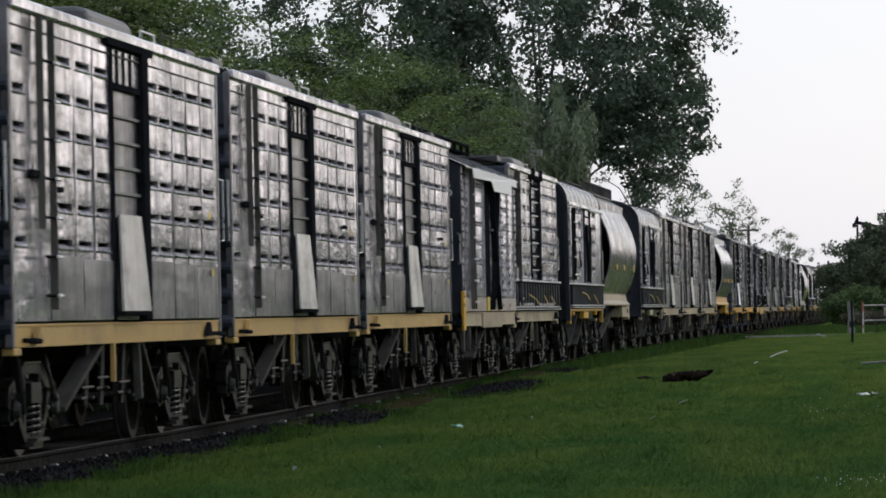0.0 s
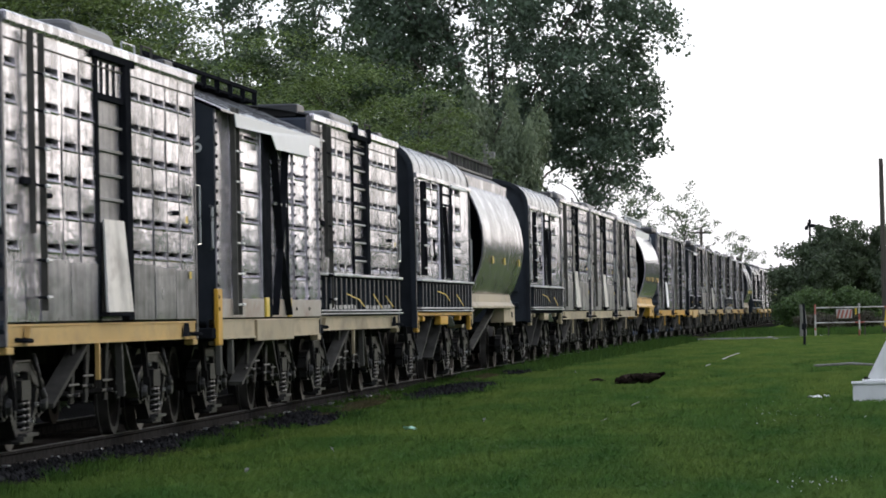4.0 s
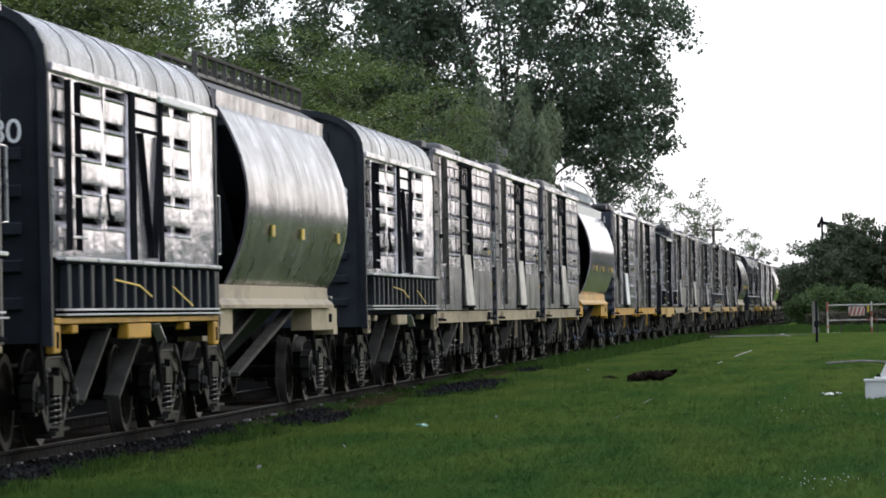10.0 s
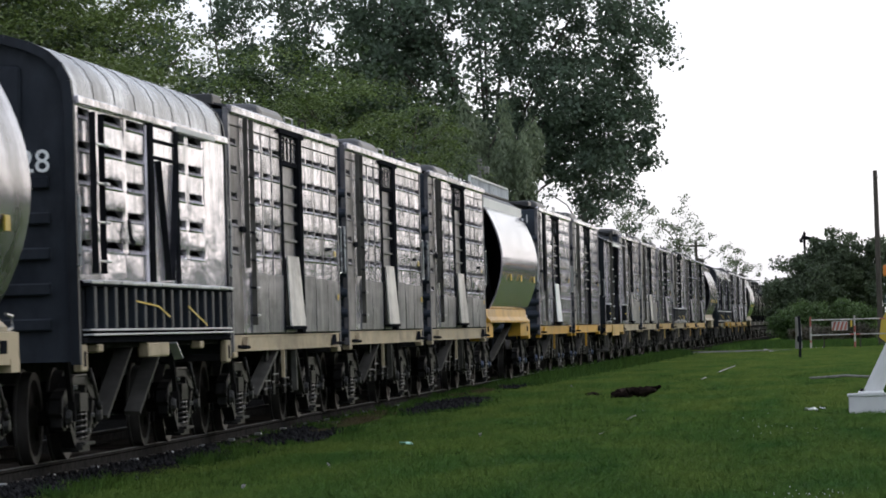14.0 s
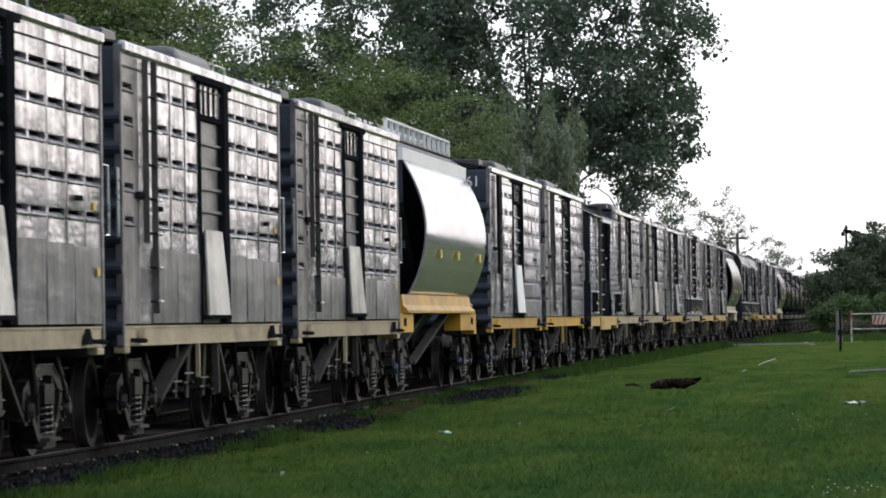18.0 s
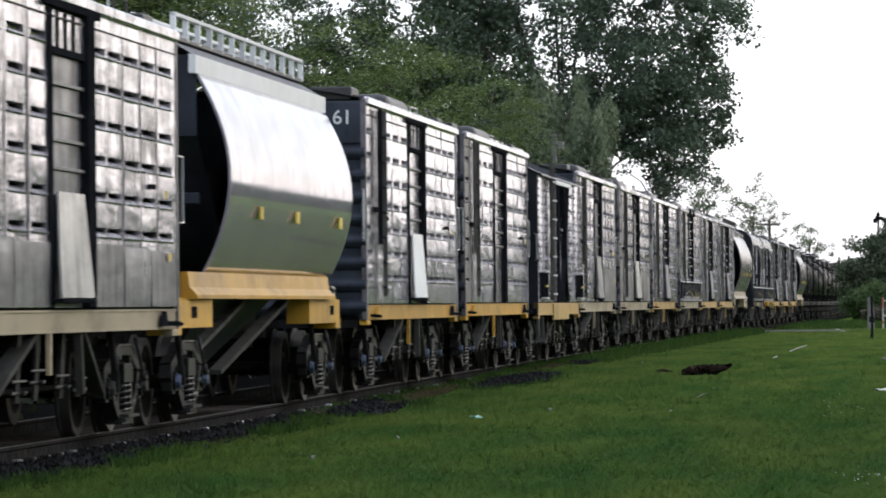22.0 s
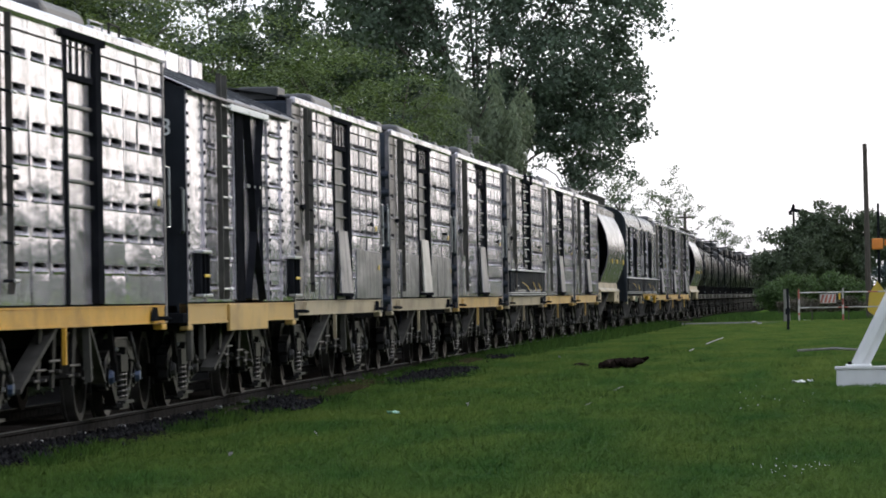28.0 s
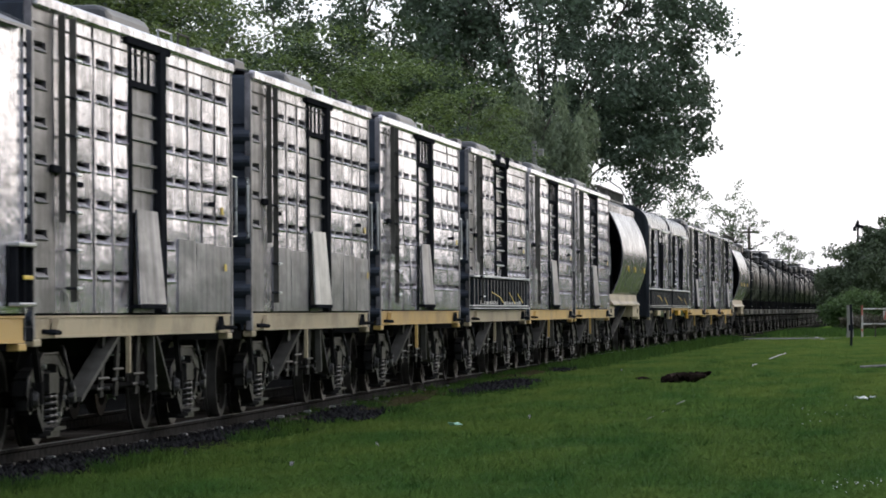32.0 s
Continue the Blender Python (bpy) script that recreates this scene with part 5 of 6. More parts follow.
# ---- the train: where each wagon's front stands at the clip's start ----
def build_train():
    train = []

    def put(ob, s):
        ob.matrix_basis = Matrix.Translation((TRACK, s, RAIL))
        train.append((ob, s))
        return ob

    def number(ob, text, half=1.45, y=-0.036, z=3.62, size=0.27, inset=0.13):
        part("painted_number", writing(text, size), WHITE, ob, "white painted digits", pose(half - inset - 0.24 * len(text) * size / 0.42, y, z, 90, 0, 0))
    plated, plated_y = make_boxcar(L=11.45, rows=5), make_boxcar(sill=OCHRE, rows=6, plate_top=1.80)
    six, half_plated = make_boxcar(rows=6, plate_top=1.80), make_boxcar(plates="rear")
    slotted, slotted_y = make_boxcar(L=11.45, plated=False, sill=OCHRE), make_boxcar(L=11.45, plated=False, sill=YELLOW, worn_bay=True)
    bright_y = make_boxcar(plated=False, sill=YELLOW, flap=WHITE, stile=FRAME)
    skirted = make_boxcar(plated=False, ladder_door=True, skirt=True, L=11.45)
    rnd, rnd_plain = make_roundroof(), make_roundroof(trim=CREAM)
    hop_c, hop_y = make_hopper(CREAM), make_hopper(YELLOW)
    pit, pit_h = make_pitched(), make_pitched(hood=True)
    tanks = (make_tank(), make_tank(r=1.36, dome=4.42, band=DULLWHITE), make_tank(L=11.3, r=1.22, dome=4.10))
    used = set()

    def place(src, s):
        if src not in used:
            used.add(src)
            return put(src, s)
        return put(copy_thing(src, Matrix.Identity(4)), s)
    for s in (26.15, 38.75, 51.45, 64.0):
        c = place(plated_y, s)
    place(pit_h, 76.45)
    place(skirted, 86.85)
    e = place(rnd, 100.2)
    place(hop_c, 111.35)
    f = place(rnd_plain, 126.0)
    place(plated, 137.6)
    place(plated, 150.2)
    place(six, 163.25)
    place(hop_y, 175.8)
    k = place(bright_y, 190.5)
    l = place(slotted_y, 203.5)
    m = place(pit, 215.8)
    place(half_plated, 226.85)
    place(plated, 240.1)
    p = place(slotted, 252.95)
    place(skirted, 266.1)
    place(slotted, 278.4)
    place(slotted, 290.6)
    place(hop_c, 303.2)
    place(rnd_plain, 317.4)
    place(rnd, 328.8)
    for s in (341.2, 354.0, 366.8):
        place(slotted, s)
    place(hop_c, 380.0)
    for i in range(17):
        place(tanks[(0, 1, 0, 2, 1, 2, 0, 0, 2)[i % 9]], 394.8 + 12.6 * i)
    number(c, "6")
    number(pit_h, "6", 1.57, -0.06, 3.12, inset=0.1)
    number(e, "80", 1.55, -0.075, 2.82, 0.31, 0.18)
    number(f, "28", 1.55, -0.075, 2.82, 0.31, 0.18)
    number(k, "61")
    number(l, "3", inset=0.06)
    number(m, "8", 1.57, -0.06, 3.1)
    number(p, "9")
    return train


TRAIN = build_train()


# ---- ground, track and ballast ----
def track_z(y):
    """The line climbs a little away from the camera."""
    return float(np.interp(y, LIFT_Y, LIFT_Z))


def ground_z(y):
    u = min(1, max(0, (y - 42) / 70))
    return 0.03 + 0.24 * u * u * (3 - 2 * u)


def build_ground():
    xs = [-900, -300, -80, -30, -14, -11.2, -10.4, -7.75, -7.2, -6.5, -4, -1, 2, 6, 14, 40, 120, 400, 900]
    ys = [-400, -100, -20, 0, 10, 20, *range(26, 130, 4), 140, 160, 190, 230, 300, 420, 700, 1200, 2200, 4000]
    bm = bmesh.new()
    v = {}
    for i, x in enumerate(xs):
        for j, y in enumerate(ys):
            z = ground_z(y) - (0.10 if -10.5 < x < -7.6 else 0)
            if -7.3 < x < 10 and 26 < y < 130:
                z += 0.05 * noise.noise(Vector((x * 0.5, y * 0.16, 3)))
            v[i, j] = bm.verts.new((x, y, z))
    for i in range(len(xs) - 1):
        for j in range(len(ys) - 1):
            bm.faces.new((v[i, j], v[i + 1, j], v[i + 1, j + 1], v[i, j + 1]))
    tagged(part("ground", bm, TURF, None, "", None, True), "short green grass with worn patches beside the line", "ground", "", "structure")


# Near-black sheet in place of the shaded ground seen under the wagons.
def build_far_shade():
    bm = bmesh.new()
    ys = [-20, 0, *range(10, 140, 5), 200, 300, 500, 720]
    rows = [[bm.verts.new((x, y, ground_z(y) + 0.02)) for x in (-11.0, -14, -20, -27)] for y in ys]
    for a, b in zip(rows, rows[1:]):
        for i in range(3):
            bm.faces.new((a[i + 1], a[i], b[i], b[i + 1]))
    bmesh.ops.recalc_face_normals(bm, faces=bm.faces[:])
    tagged(part("far_verge", bm, BED_AND_SHADE, None, "", None, True), "near-black strip standing in for shaded ground beyond the track", "ground", "", "structure")


def follow(section):
    """A closed (x, z) section drawn along the line, over its rises and dips."""
    bm = bmesh.new()
    ys = (-60, 30, 38, 46, *range(50, 134, 4), 145, 160, 300, 720)
    rings = [[bm.verts.new((x, y, z + track_z(y))) for x, z in section] for y in ys]
    k = len(section)
    for a, b in zip(rings, rings[1:]):
        for i in range(k):
            bm.faces.new((a[i], a[(i + 1) % k], b[(i + 1) % k], b[i]))
    bm.faces.new(rings[0][::-1])
    bm.faces.new(rings[-1])
    return bm


build_ground()
build_far_shade()
track = tagged(new("track"), "single broad-gauge railway track in dark ballast", "railway track", "", "structure")
track.location = (TRACK, 0, 0)
for s in (1, -1):
    x = s * 0.875
    sec = [(x - 0.065, 0.14), (x - 0.065, 0.152), (x - 0.012, 0.168), (x - 0.012, 0.255), (x - 0.034, 0.27), (x - 0.034, 0.296), (x + 0.034, 0.296), (x + 0.034, 0.27), (x + 0.012, 0.255), (x + 0.012, 0.168), (x + 0.065, 0.152), (x + 0.065, 0.14)]
    r = part("rail", follow(sec), RAILSTEEL, track, "rusty rail with a polished head")
    part("rail_head", follow([(x - 0.030, 0.292), (x + 0.030, 0.292), (x + 0.030, RAIL), (x - 0.030, RAIL)]), RAILTOP, r)
sl = mesh_of("sleeper", rbox(-1.18, 1.18, -0.12, 0.12, 0.0, 0.15, 0.015), SLEEPER)
for i in range(150):
    part("sleeper", sl, SLEEPER, track, "", (random.uniform(-0.03, 0.03), 30 + i * 0.66, track_z(30 + i * 0.66)))
ch_mesh = {m: mesh_of("rail_chair", rbox(0.90, 0.985, -0.05, 0.05, 0.15, 0.185, 0.01), m) for m in (RUNG, TREAD)}
for i in range(110):
    part("rail_chair", ch_mesh[RUNG if i % 4 == 0 else TREAD], TREAD, track, "", (0, 30 + i * 0.66, track_z(30 + i * 0.66)))
# the far side is widened to paint the shade beneath the train
part("ballast_bed", follow([(2.1, -0.06), (1.25, 0.125), (-1.25, 0.125), (-1.9, 0.06), (-4.4, 0.06), (-4.6, -0.12)]), BED_AND_SHADE, track, "dark ballast bed, drawn out as shade under the train")


def bareness(x, y):
    """Above zero where ballast lies bare; x from the track's centre line."""
    wob = np.array([noise.noise(Vector((float(a) * 1.6, float(b) * 0.45, 1))) + 0.5 * noise.noise(Vector((float(a) * 5, float(b) * 1.6, 4))) for a, b in zip(x, y)])
    band = (1.36 + 0.24 * wob - x) - np.clip((y - 55) / 5, 0, 1) * 0.55
    one = 0.55 - ((x - 1.42) / 0.55) ** 2 - ((y - 62.5) / 5.2) ** 2 + 0.5 * wob
    two = 0.60 - ((x - 1.80) / 0.75) ** 2 - ((y - 80.5) / 6.5) ** 2 + 0.5 * wob
    three = 0.35 - ((x - 1.55) / 0.5) ** 2 - ((y - 98) / 5.0) ** 2 + 0.5 * wob
    return np.maximum.reduce([band, one, two, three])


def build_stones():
    rng = np.random.default_rng(5)
    n = 46000
    y = 30 + 75 * rng.random(n) ** 1.5
    x = 0.95 + rng.random(n) * 1.7
    keep = (bareness(x, y) > 0) | (rng.random(n) < 0.004) & (x < 1.7)
    x, y = x[keep], y[keep]
    n = len(x)
    base = np.array([[1, 0, 0], [-1, 0, 0], [0, 1, 0], [0, -1, 0], [0, 0, 1], [0, 0, -1]], float)
    faces = np.array([[0, 2, 4], [2, 1, 4], [1, 3, 4], [3, 0, 4], [2, 0, 5], [1, 2, 5], [3, 1, 5], [0, 3, 5]])
    size = 0.018 + 0.036 * rng.random((n, 1, 1)) ** 1.6
    pts = base[None] * size * (0.6 + 0.8 * rng.random((n, 6, 1)))
    a = rng.random(n) * 6.28
    c, s = np.cos(a)[:, None], np.sin(a)[:, None]
    px = pts[:, :, 0] * c - pts[:, :, 1] * s
    py = pts[:, :, 0] * s + pts[:, :, 1] * c
    gz = np.array([ground_z(float(q)) for q in y])
    tz = np.interp(y, LIFT_Y, LIFT_Z)
    z0 = np.maximum(gz + 0.03, 0.125 + tz - np.maximum(0, x - 1.25) * 0.3) + 0.012
    v = np.stack([px + x[:, None], py + y[:, None], pts[:, :, 2] + z0[:, None]], -1).reshape(-1, 3)
    f = (faces[None] + 6 * np.arange(n)[:, None, None]).reshape(-1, 3)
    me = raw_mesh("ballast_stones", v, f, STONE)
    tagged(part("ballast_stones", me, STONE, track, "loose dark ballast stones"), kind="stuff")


def raw_mesh(name, v, f, material):
    """A mesh from arrays: vertices (n, 3), faces (m, 3 or 4)."""
    me = bpy.data.meshes.new(name)
    k = f.shape[1]
    me.vertices.add(len(v))
    me.vertices.foreach_set("co", np.ascontiguousarray(v, np.float32).ravel())
    me.loops.add(f.size)
    me.loops.foreach_set("vertex_index", np.ascontiguousarray(f, np.int32).ravel())
    me.polygons.add(len(f))
    me.polygons.foreach_set("loop_start", np.arange(0, f.size, k, dtype=np.int32))
    me.update(calc_edges=True)
    me.materials.append(material)
    return me


build_stones()


# ---- grass ----
def blades(name, x, y, g, h, w, lean, rng, material, soft=1.0):
    n = len(x)
    a = rng.random(n) * 6.28
    dx, dy = np.abs(np.cos(a)) * w, np.sin(a) * w * 0.4
    tip = rng.standard_normal((n, 2)) * np.broadcast_to(lean, (n,))[:, None]
    v = np.empty((n, 3, 3))
    v[:, 0] = np.stack([x - dx, y - dy, g], -1)
    v[:, 1] = np.stack([x + dx, y + dy, g], -1)
    v[:, 2] = np.stack([x + tip[:, 0], y + tip[:, 1], g + h], -1)
    me = raw_mesh(name, v.reshape(-1, 3), np.arange(3 * n).reshape(-1, 3), material)
    up = np.repeat(np.stack([0.25 * soft * rng.standard_normal(n), -0.35 + 0.2 * soft * rng.standard_normal(n), np.ones(n)], -1), 3, axis=0)
    me.normals_split_custom_set_from_vertices(up / np.linalg.norm(up, axis=1)[:, None])   # blades shade softly, as a sward
    return me


def build_grass():
    rng = np.random.default_rng(7)
    n = 760000
    y = 24 + 190 * rng.random(n) ** 2.0
    x = -8.15 + (6.9 + 0.05 * y) * rng.random(n)
    bare = np.ones(n)
    near = x < -6.3
    bare[near] = bareness(x[near] - TRACK, y[near])
    keep = ((bare < 0.03) | ~near) & (((x + 0.0318 * y) / 3.0) ** 2 + ((y - 205) / 7.0) ** 2 > 1)
    x, y = x[keep], y[keep]
    clump = np.array([noise.noise(Vector((float(a) * 0.9, float(b) * 0.35, 0))) + 0.7 * noise.noise(Vector((float(a) * 3.1, float(b) * 0.9, 8))) for a, b in zip(x, y)])
    n = len(x)
    g = np.array([ground_z(float(q)) for q in y]) - 0.01
    bank = np.clip(1 - (x + 8.15) / 1.1, 0, 1)                # the verge rises towards the ballast
    g += np.where(x > -7.2, 0.02, 0.0) + bank * 0.07
    h = 0.02 + (0.008 + 0.030 * rng.random(n)) * (1 + 1.0 * clump)
    tagged(new("grass", blades("grass", x, y, g, np.maximum(h, 0.012), 0.0035 + 0.0055 * (y / 60), 0.06, rng, BLADE)), "uneven green grass blades beside the track", "grass", "", "stuff")

    # coarse tufts: along the ballast's edge, scattered through the meadow, and tall ones that hide the far rail
    spots = []
    for _ in range(2600):
        yy = 34 + 70 * rng.random() ** 1.3
        xx = TRACK + 0.98 + 1.5 * rng.random()
        b = float(bareness(np.array([xx - TRACK]), np.array([yy]))[0])
        if -0.30 < b < 0.04 and noise.noise(Vector((xx, yy * 0.3, 6))) > -0.15:
            spots.append((xx, yy, 0.05 + 0.07 * rng.random(), 0.07))
    for _ in range(900):
        yy, xx = 34 + 90 * rng.random() ** 1.4, -7.4 + 8.0 * rng.random()
        if noise.noise(Vector((xx * 0.6, yy * 0.16, 2))) > 0.12:
            spots.append((xx, yy, 0.04 + 0.05 * rng.random(), 0.11))
    for _ in range(420):
        yy = 98 + 90 * rng.random()
        spots.append((TRACK + 1.25 + 0.75 * rng.random(), yy, 0.12 + 0.16 * rng.random() * min(1, (yy - 90) / 30), 0.16))
    for _ in range(2400):                                   # rough dark weeds beyond the lane, also standing in for shade under trees
        yy = 212 + 70 * rng.random()
        spots.append((-7.2 + 17 * rng.random(), yy, 0.10 + 0.16 * rng.random(), 0.22))
    sp = np.repeat(np.array(spots), 26, axis=0)
    m = len(sp)
    tx, ty = sp[:, 0] + sp[:, 3] * rng.standard_normal(m), sp[:, 1] + 1.6 * sp[:, 3] * rng.standard_normal(m)
    tg = np.array([ground_z(float(q)) for q in ty]) + np.clip(1 - (tx + 8.15) / 1.1, 0, 1) * 0.07
    th = sp[:, 2] * (0.5 + 0.8 * rng.random(m))
    tagged(new("grass_tufts", blades("grass_tufts", tx, ty, tg, th, 0.005 + 0.005 * (ty / 60), th * 0.4, rng, TUFT, 1.6)), "coarse dark tufts of grass along the ballast", "grass", "", "stuff")

    # dry, mossy strips against the rail
    m = 16000
    tx, ty = TRACK + 0.97 + 0.55 * rng.random(m), np.where(rng.random(m) < 0.6, 64 + 12 * rng.random(m), 88 + 10 * rng.random(m))
    ok = np.array([noise.noise(Vector((float(a) * 2, float(b) * 0.5, 12))) for a, b in zip(tx, ty)]) > -0.1
    tx, ty = tx[ok], ty[ok]
    tg = np.maximum(np.array([ground_z(float(q)) for q in ty]) + 0.05, 0.115 + np.interp(ty, LIFT_Y, LIFT_Z) - np.maximum(0, tx - TRACK - 1.25) * 0.3)
    tagged(new("dry_grass", blades("dry_grass", tx, ty, tg, 0.02 + 0.035 * rng.random(len(tx)), 0.012, 0.04, rng, DRY)), "dry mossy grass strip against the rail", "grass", "", "stuff")


build_grass()


def build_flowers():
    rng = np.random.default_rng(9)
    n = 50
    c = rng.integers(0, 3, n)
    x = np.array([-0.95, -1.3, -0.45])[c] + np.array([0.35, 0.5, 0.22])[c] * rng.standard_normal(n)
    y = np.array([60.0, 63.0, 37.5])[c] + np.array([1.6, 3.0, 0.8])[c] * rng.standard_normal(n)
    r = 0.004 + 0.005 * rng.random(n)
    z = np.array([ground_z(float(q)) for q in y]) + 0.05 + 0.05 * rng.random(n)
    v = np.stack([np.stack([x + a * r, y + b * r, z + d * r], -1) for a, b, d in ((1, 0, 0), (-0.5, 0.8, 0), (-0.5, -0.8, 0), (0, 0, 1.3))], 1).reshape(-1, 3)
    f = (np.array([[0, 1, 3], [1, 2, 3], [2, 0, 3]])[None] + 4 * np.arange(n)[:, None, None]).reshape(-1, 3)
    tagged(new("clover_flowers", raw_mesh("clover_flowers", v, f, WHITE)), "scattered tiny white clover flowers in the grass", "flowers", "", "stuff")


build_flowers()


# ---- trees ----
def leaf_mesh(name, clumps, per, size, material, seed, squash=(1, 1, 1), droop=0.0, flat=0.0, slim=0.42, bow=0.0):
    """A crown of leaves: clumps are rows of x, y, z, radius. bow: how far each layer bends down at its rim."""
    rng = np.random.default_rng(seed)
    c = np.repeat(np.asarray(clumps, float), per, axis=0)
    n = len(c)
    d = rng.standard_normal((n, 3))
    d /= np.linalg.norm(d, axis=1)[:, None]
    sq = np.asarray(squash, float)
    off = d * c[:, 3:4] * (rng.random((n, 1)) ** 0.45) * sq
    off[:, 2] -= bow * (off[:, 0] ** 2 + off[:, 1] ** 2) / np.maximum(c[:, 3], 0.1)
    p = c[:, :3] + off
    p[:, 2] -= droop * rng.random(n) ** 2 * c[:, 3]
    s = size * (0.6 + 0.8 * rng.random(n))
    u = rng.standard_normal((n, 3))
    u[:, 2] = u[:, 2] * (1 - flat) - droop * 1.5
    u /= np.linalg.norm(u, axis=1)[:, None]
    t = rng.standard_normal((n, 3))
    t[:, 2] *= 1 - flat
    t -= (t * u).sum(1)[:, None] * u
    t /= np.linalg.norm(t, axis=1)[:, None]
    w = t * (s * slim)[:, None]
    q = u * s[:, None]
    v = np.stack([p, p + q * 0.5 + w, p + q, p + q * 0.5 - w], 1).reshape(-1, 3)
    return raw_mesh(name, v, np.arange(4 * n).reshape(-1, 4), material)


def crown_clumps(rng, centre, radii, count, r0, r1, shell=0.55):
    d = rng.standard_normal((count, 3))
    d /= np.linalg.norm(d, axis=1)[:, None]
    k = shell + (1 - shell) * rng.random((count, 1))
    p = np.asarray(centre) + d * k * np.asarray(radii)
    return np.hstack([p, r0 + (r1 - r0) * rng.random((count, 1))])


def tree(name, label, at, height, trunk_r, clumps, per, size, leaf, seed, squash=(1, 1, 1), droop=0.0, flat=0.0, limbs=9, category="tree", slim=0.42, bole=0.75, bow=0.0, inner=None):
    x, y = at
    z = ground_z(y) - 0.05
    t = thing(name, label, category, "", (x, y, z))
    rng = np.random.default_rng(seed)
    top = height * bole
    bm = tube(bmesh.new(), [(0, 0, -0.1), (0.1, 0.05, top * 0.3), (-0.1, 0.1, top * 0.65), (0.05, 0, top)], trunk_r, 10, trunk_r * 0.3)
    part("trunk", bm, BARK, t, "", None, True)
    idx = rng.permutation(len(clumps))[:limbs]
    for i in idx:
        e = Vector(clumps[i][:3])
        z0 = max(top * 0.25, min(top * 0.9, e.z - abs(e.x) * 0.6 - 0.8))
        mid = Vector((e.x * 0.45, e.y * 0.45, (z0 + e.z) / 2 + 0.3))
        part("limb", tube(bmesh.new(), [(0, 0, z0), mid, e], trunk_r * 0.34, 6, 0.02), BARK, t, "", None, True)
    part("crown", leaf_mesh("crown", clumps, per, size, leaf, seed + 1, squash, droop, flat, slim, bow), leaf, t, "")
    # inner leaves take a darker colour in place of shade within the crown
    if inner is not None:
        part("inner_foliage", leaf_mesh("inner_foliage", inner, 90, size * 1.6, LEAF_DEEP_AND_SHADE, seed + 2, squash, 0, flat, 0.5, bow), LEAF_DEEP_AND_SHADE, t, "inner leaves coloured dark, as shade inside the crown")
    return t


def build_trees():
    rng = np.random.default_rng(11)
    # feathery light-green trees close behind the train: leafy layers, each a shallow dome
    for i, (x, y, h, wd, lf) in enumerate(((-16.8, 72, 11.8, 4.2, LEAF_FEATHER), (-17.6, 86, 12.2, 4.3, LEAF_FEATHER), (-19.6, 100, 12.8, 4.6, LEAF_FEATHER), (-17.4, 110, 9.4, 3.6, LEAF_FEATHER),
                                           (-15.8, 118, 8.9, 3.1, LEAF_FEATHER), (-14.9, 130, 8.8, 2.9, LEAF_FEATHER), (-22.0, 84, 14.5, 5.0, LEAF_DEEP_AND_SHADE), (-23.5, 104, 15.5, 5.2, LEAF_DEEP_AND_SHADE), (-24.5, 124, 14.5, 5.0, LEAF_DEEP_AND_SHADE), (-19.0, 142, 9.8, 3.4, LEAF_DEEP_AND_SHADE), (-14.4, 148, 8.6, 2.6, LEAF_FEATHER))):
        # the darker back trees put the shady gaps between sprays into leaf colour
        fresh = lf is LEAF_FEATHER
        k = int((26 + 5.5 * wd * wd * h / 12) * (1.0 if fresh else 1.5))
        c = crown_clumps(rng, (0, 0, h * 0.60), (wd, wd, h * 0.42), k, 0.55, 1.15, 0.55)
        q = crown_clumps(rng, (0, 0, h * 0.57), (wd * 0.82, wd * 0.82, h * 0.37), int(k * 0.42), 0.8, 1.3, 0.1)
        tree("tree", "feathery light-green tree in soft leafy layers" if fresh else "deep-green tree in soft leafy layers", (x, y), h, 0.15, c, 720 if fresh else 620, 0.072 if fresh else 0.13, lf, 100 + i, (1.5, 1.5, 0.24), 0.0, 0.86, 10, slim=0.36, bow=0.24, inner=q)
    # tall dark broadleaf
    c = np.vstack([crown_clumps(rng, (0.3, 0, 14.2), (7.6, 7.0, 8.0), 300, 0.5, 1.0, 0.70), crown_clumps(rng, (0.3, 0, 14.0), (6.5, 6.0, 7.5), 150, 0.5, 1.0, 0.1), crown_clumps(rng, (0.5, 0, 8.6), (4.2, 3.5, 2.4), 70, 0.5, 0.9, 0.1), crown_clumps(rng, (5.0, 0, 9.3), (2.5, 3.0, 2.7), 45, 0.4, 0.8, 0.3), crown_clumps(rng, (-3.8, 0, 13.0), (3.4, 3.0, 4.6), 100, 0.45, 0.9, 0.2), crown_clumps(rng, (4.6, 0, 12.5), (3.2, 4.0, 6.0), 55, 0.45, 0.9, 0.3), crown_clumps(rng, (3.2, 0, 9.4), (4.0, 4.5, 3.4), 60, 0.35, 0.8, 0.4), crown_clumps(rng, (2.2, 0, 6.4), (3.4, 3.5, 1.8), 14, 0.25, 0.55, 0.4)])
    tree("tree", "tall dark-green broadleaf tree against the sky", (-15.2, 190), 20, 0.22, c, 100, 0.165, LEAF_DARK, 300, (1, 1, 0.8), 0.15, 0.1, 26, bole=0.38, slim=0.46)
    c = crown_clumps(rng, (0, 0, 13.0), (7.5, 7.0, 7.5), 210, 0.5, 1.0, 0.40)
    tree("tree", "tall dark-green broadleaf tree against the sky", (-26.5, 196), 19, 0.24, c, 105, 0.17, LEAF_DARK, 310, (1.1, 1.1, 0.75), 0.15, 0.1, 22, bole=0.38, slim=0.46)
    c = crown_clumps(rng, (0, 0, 8.0), (5.5, 5.5, 5.0), 190, 0.5, 1.0, 0.2)
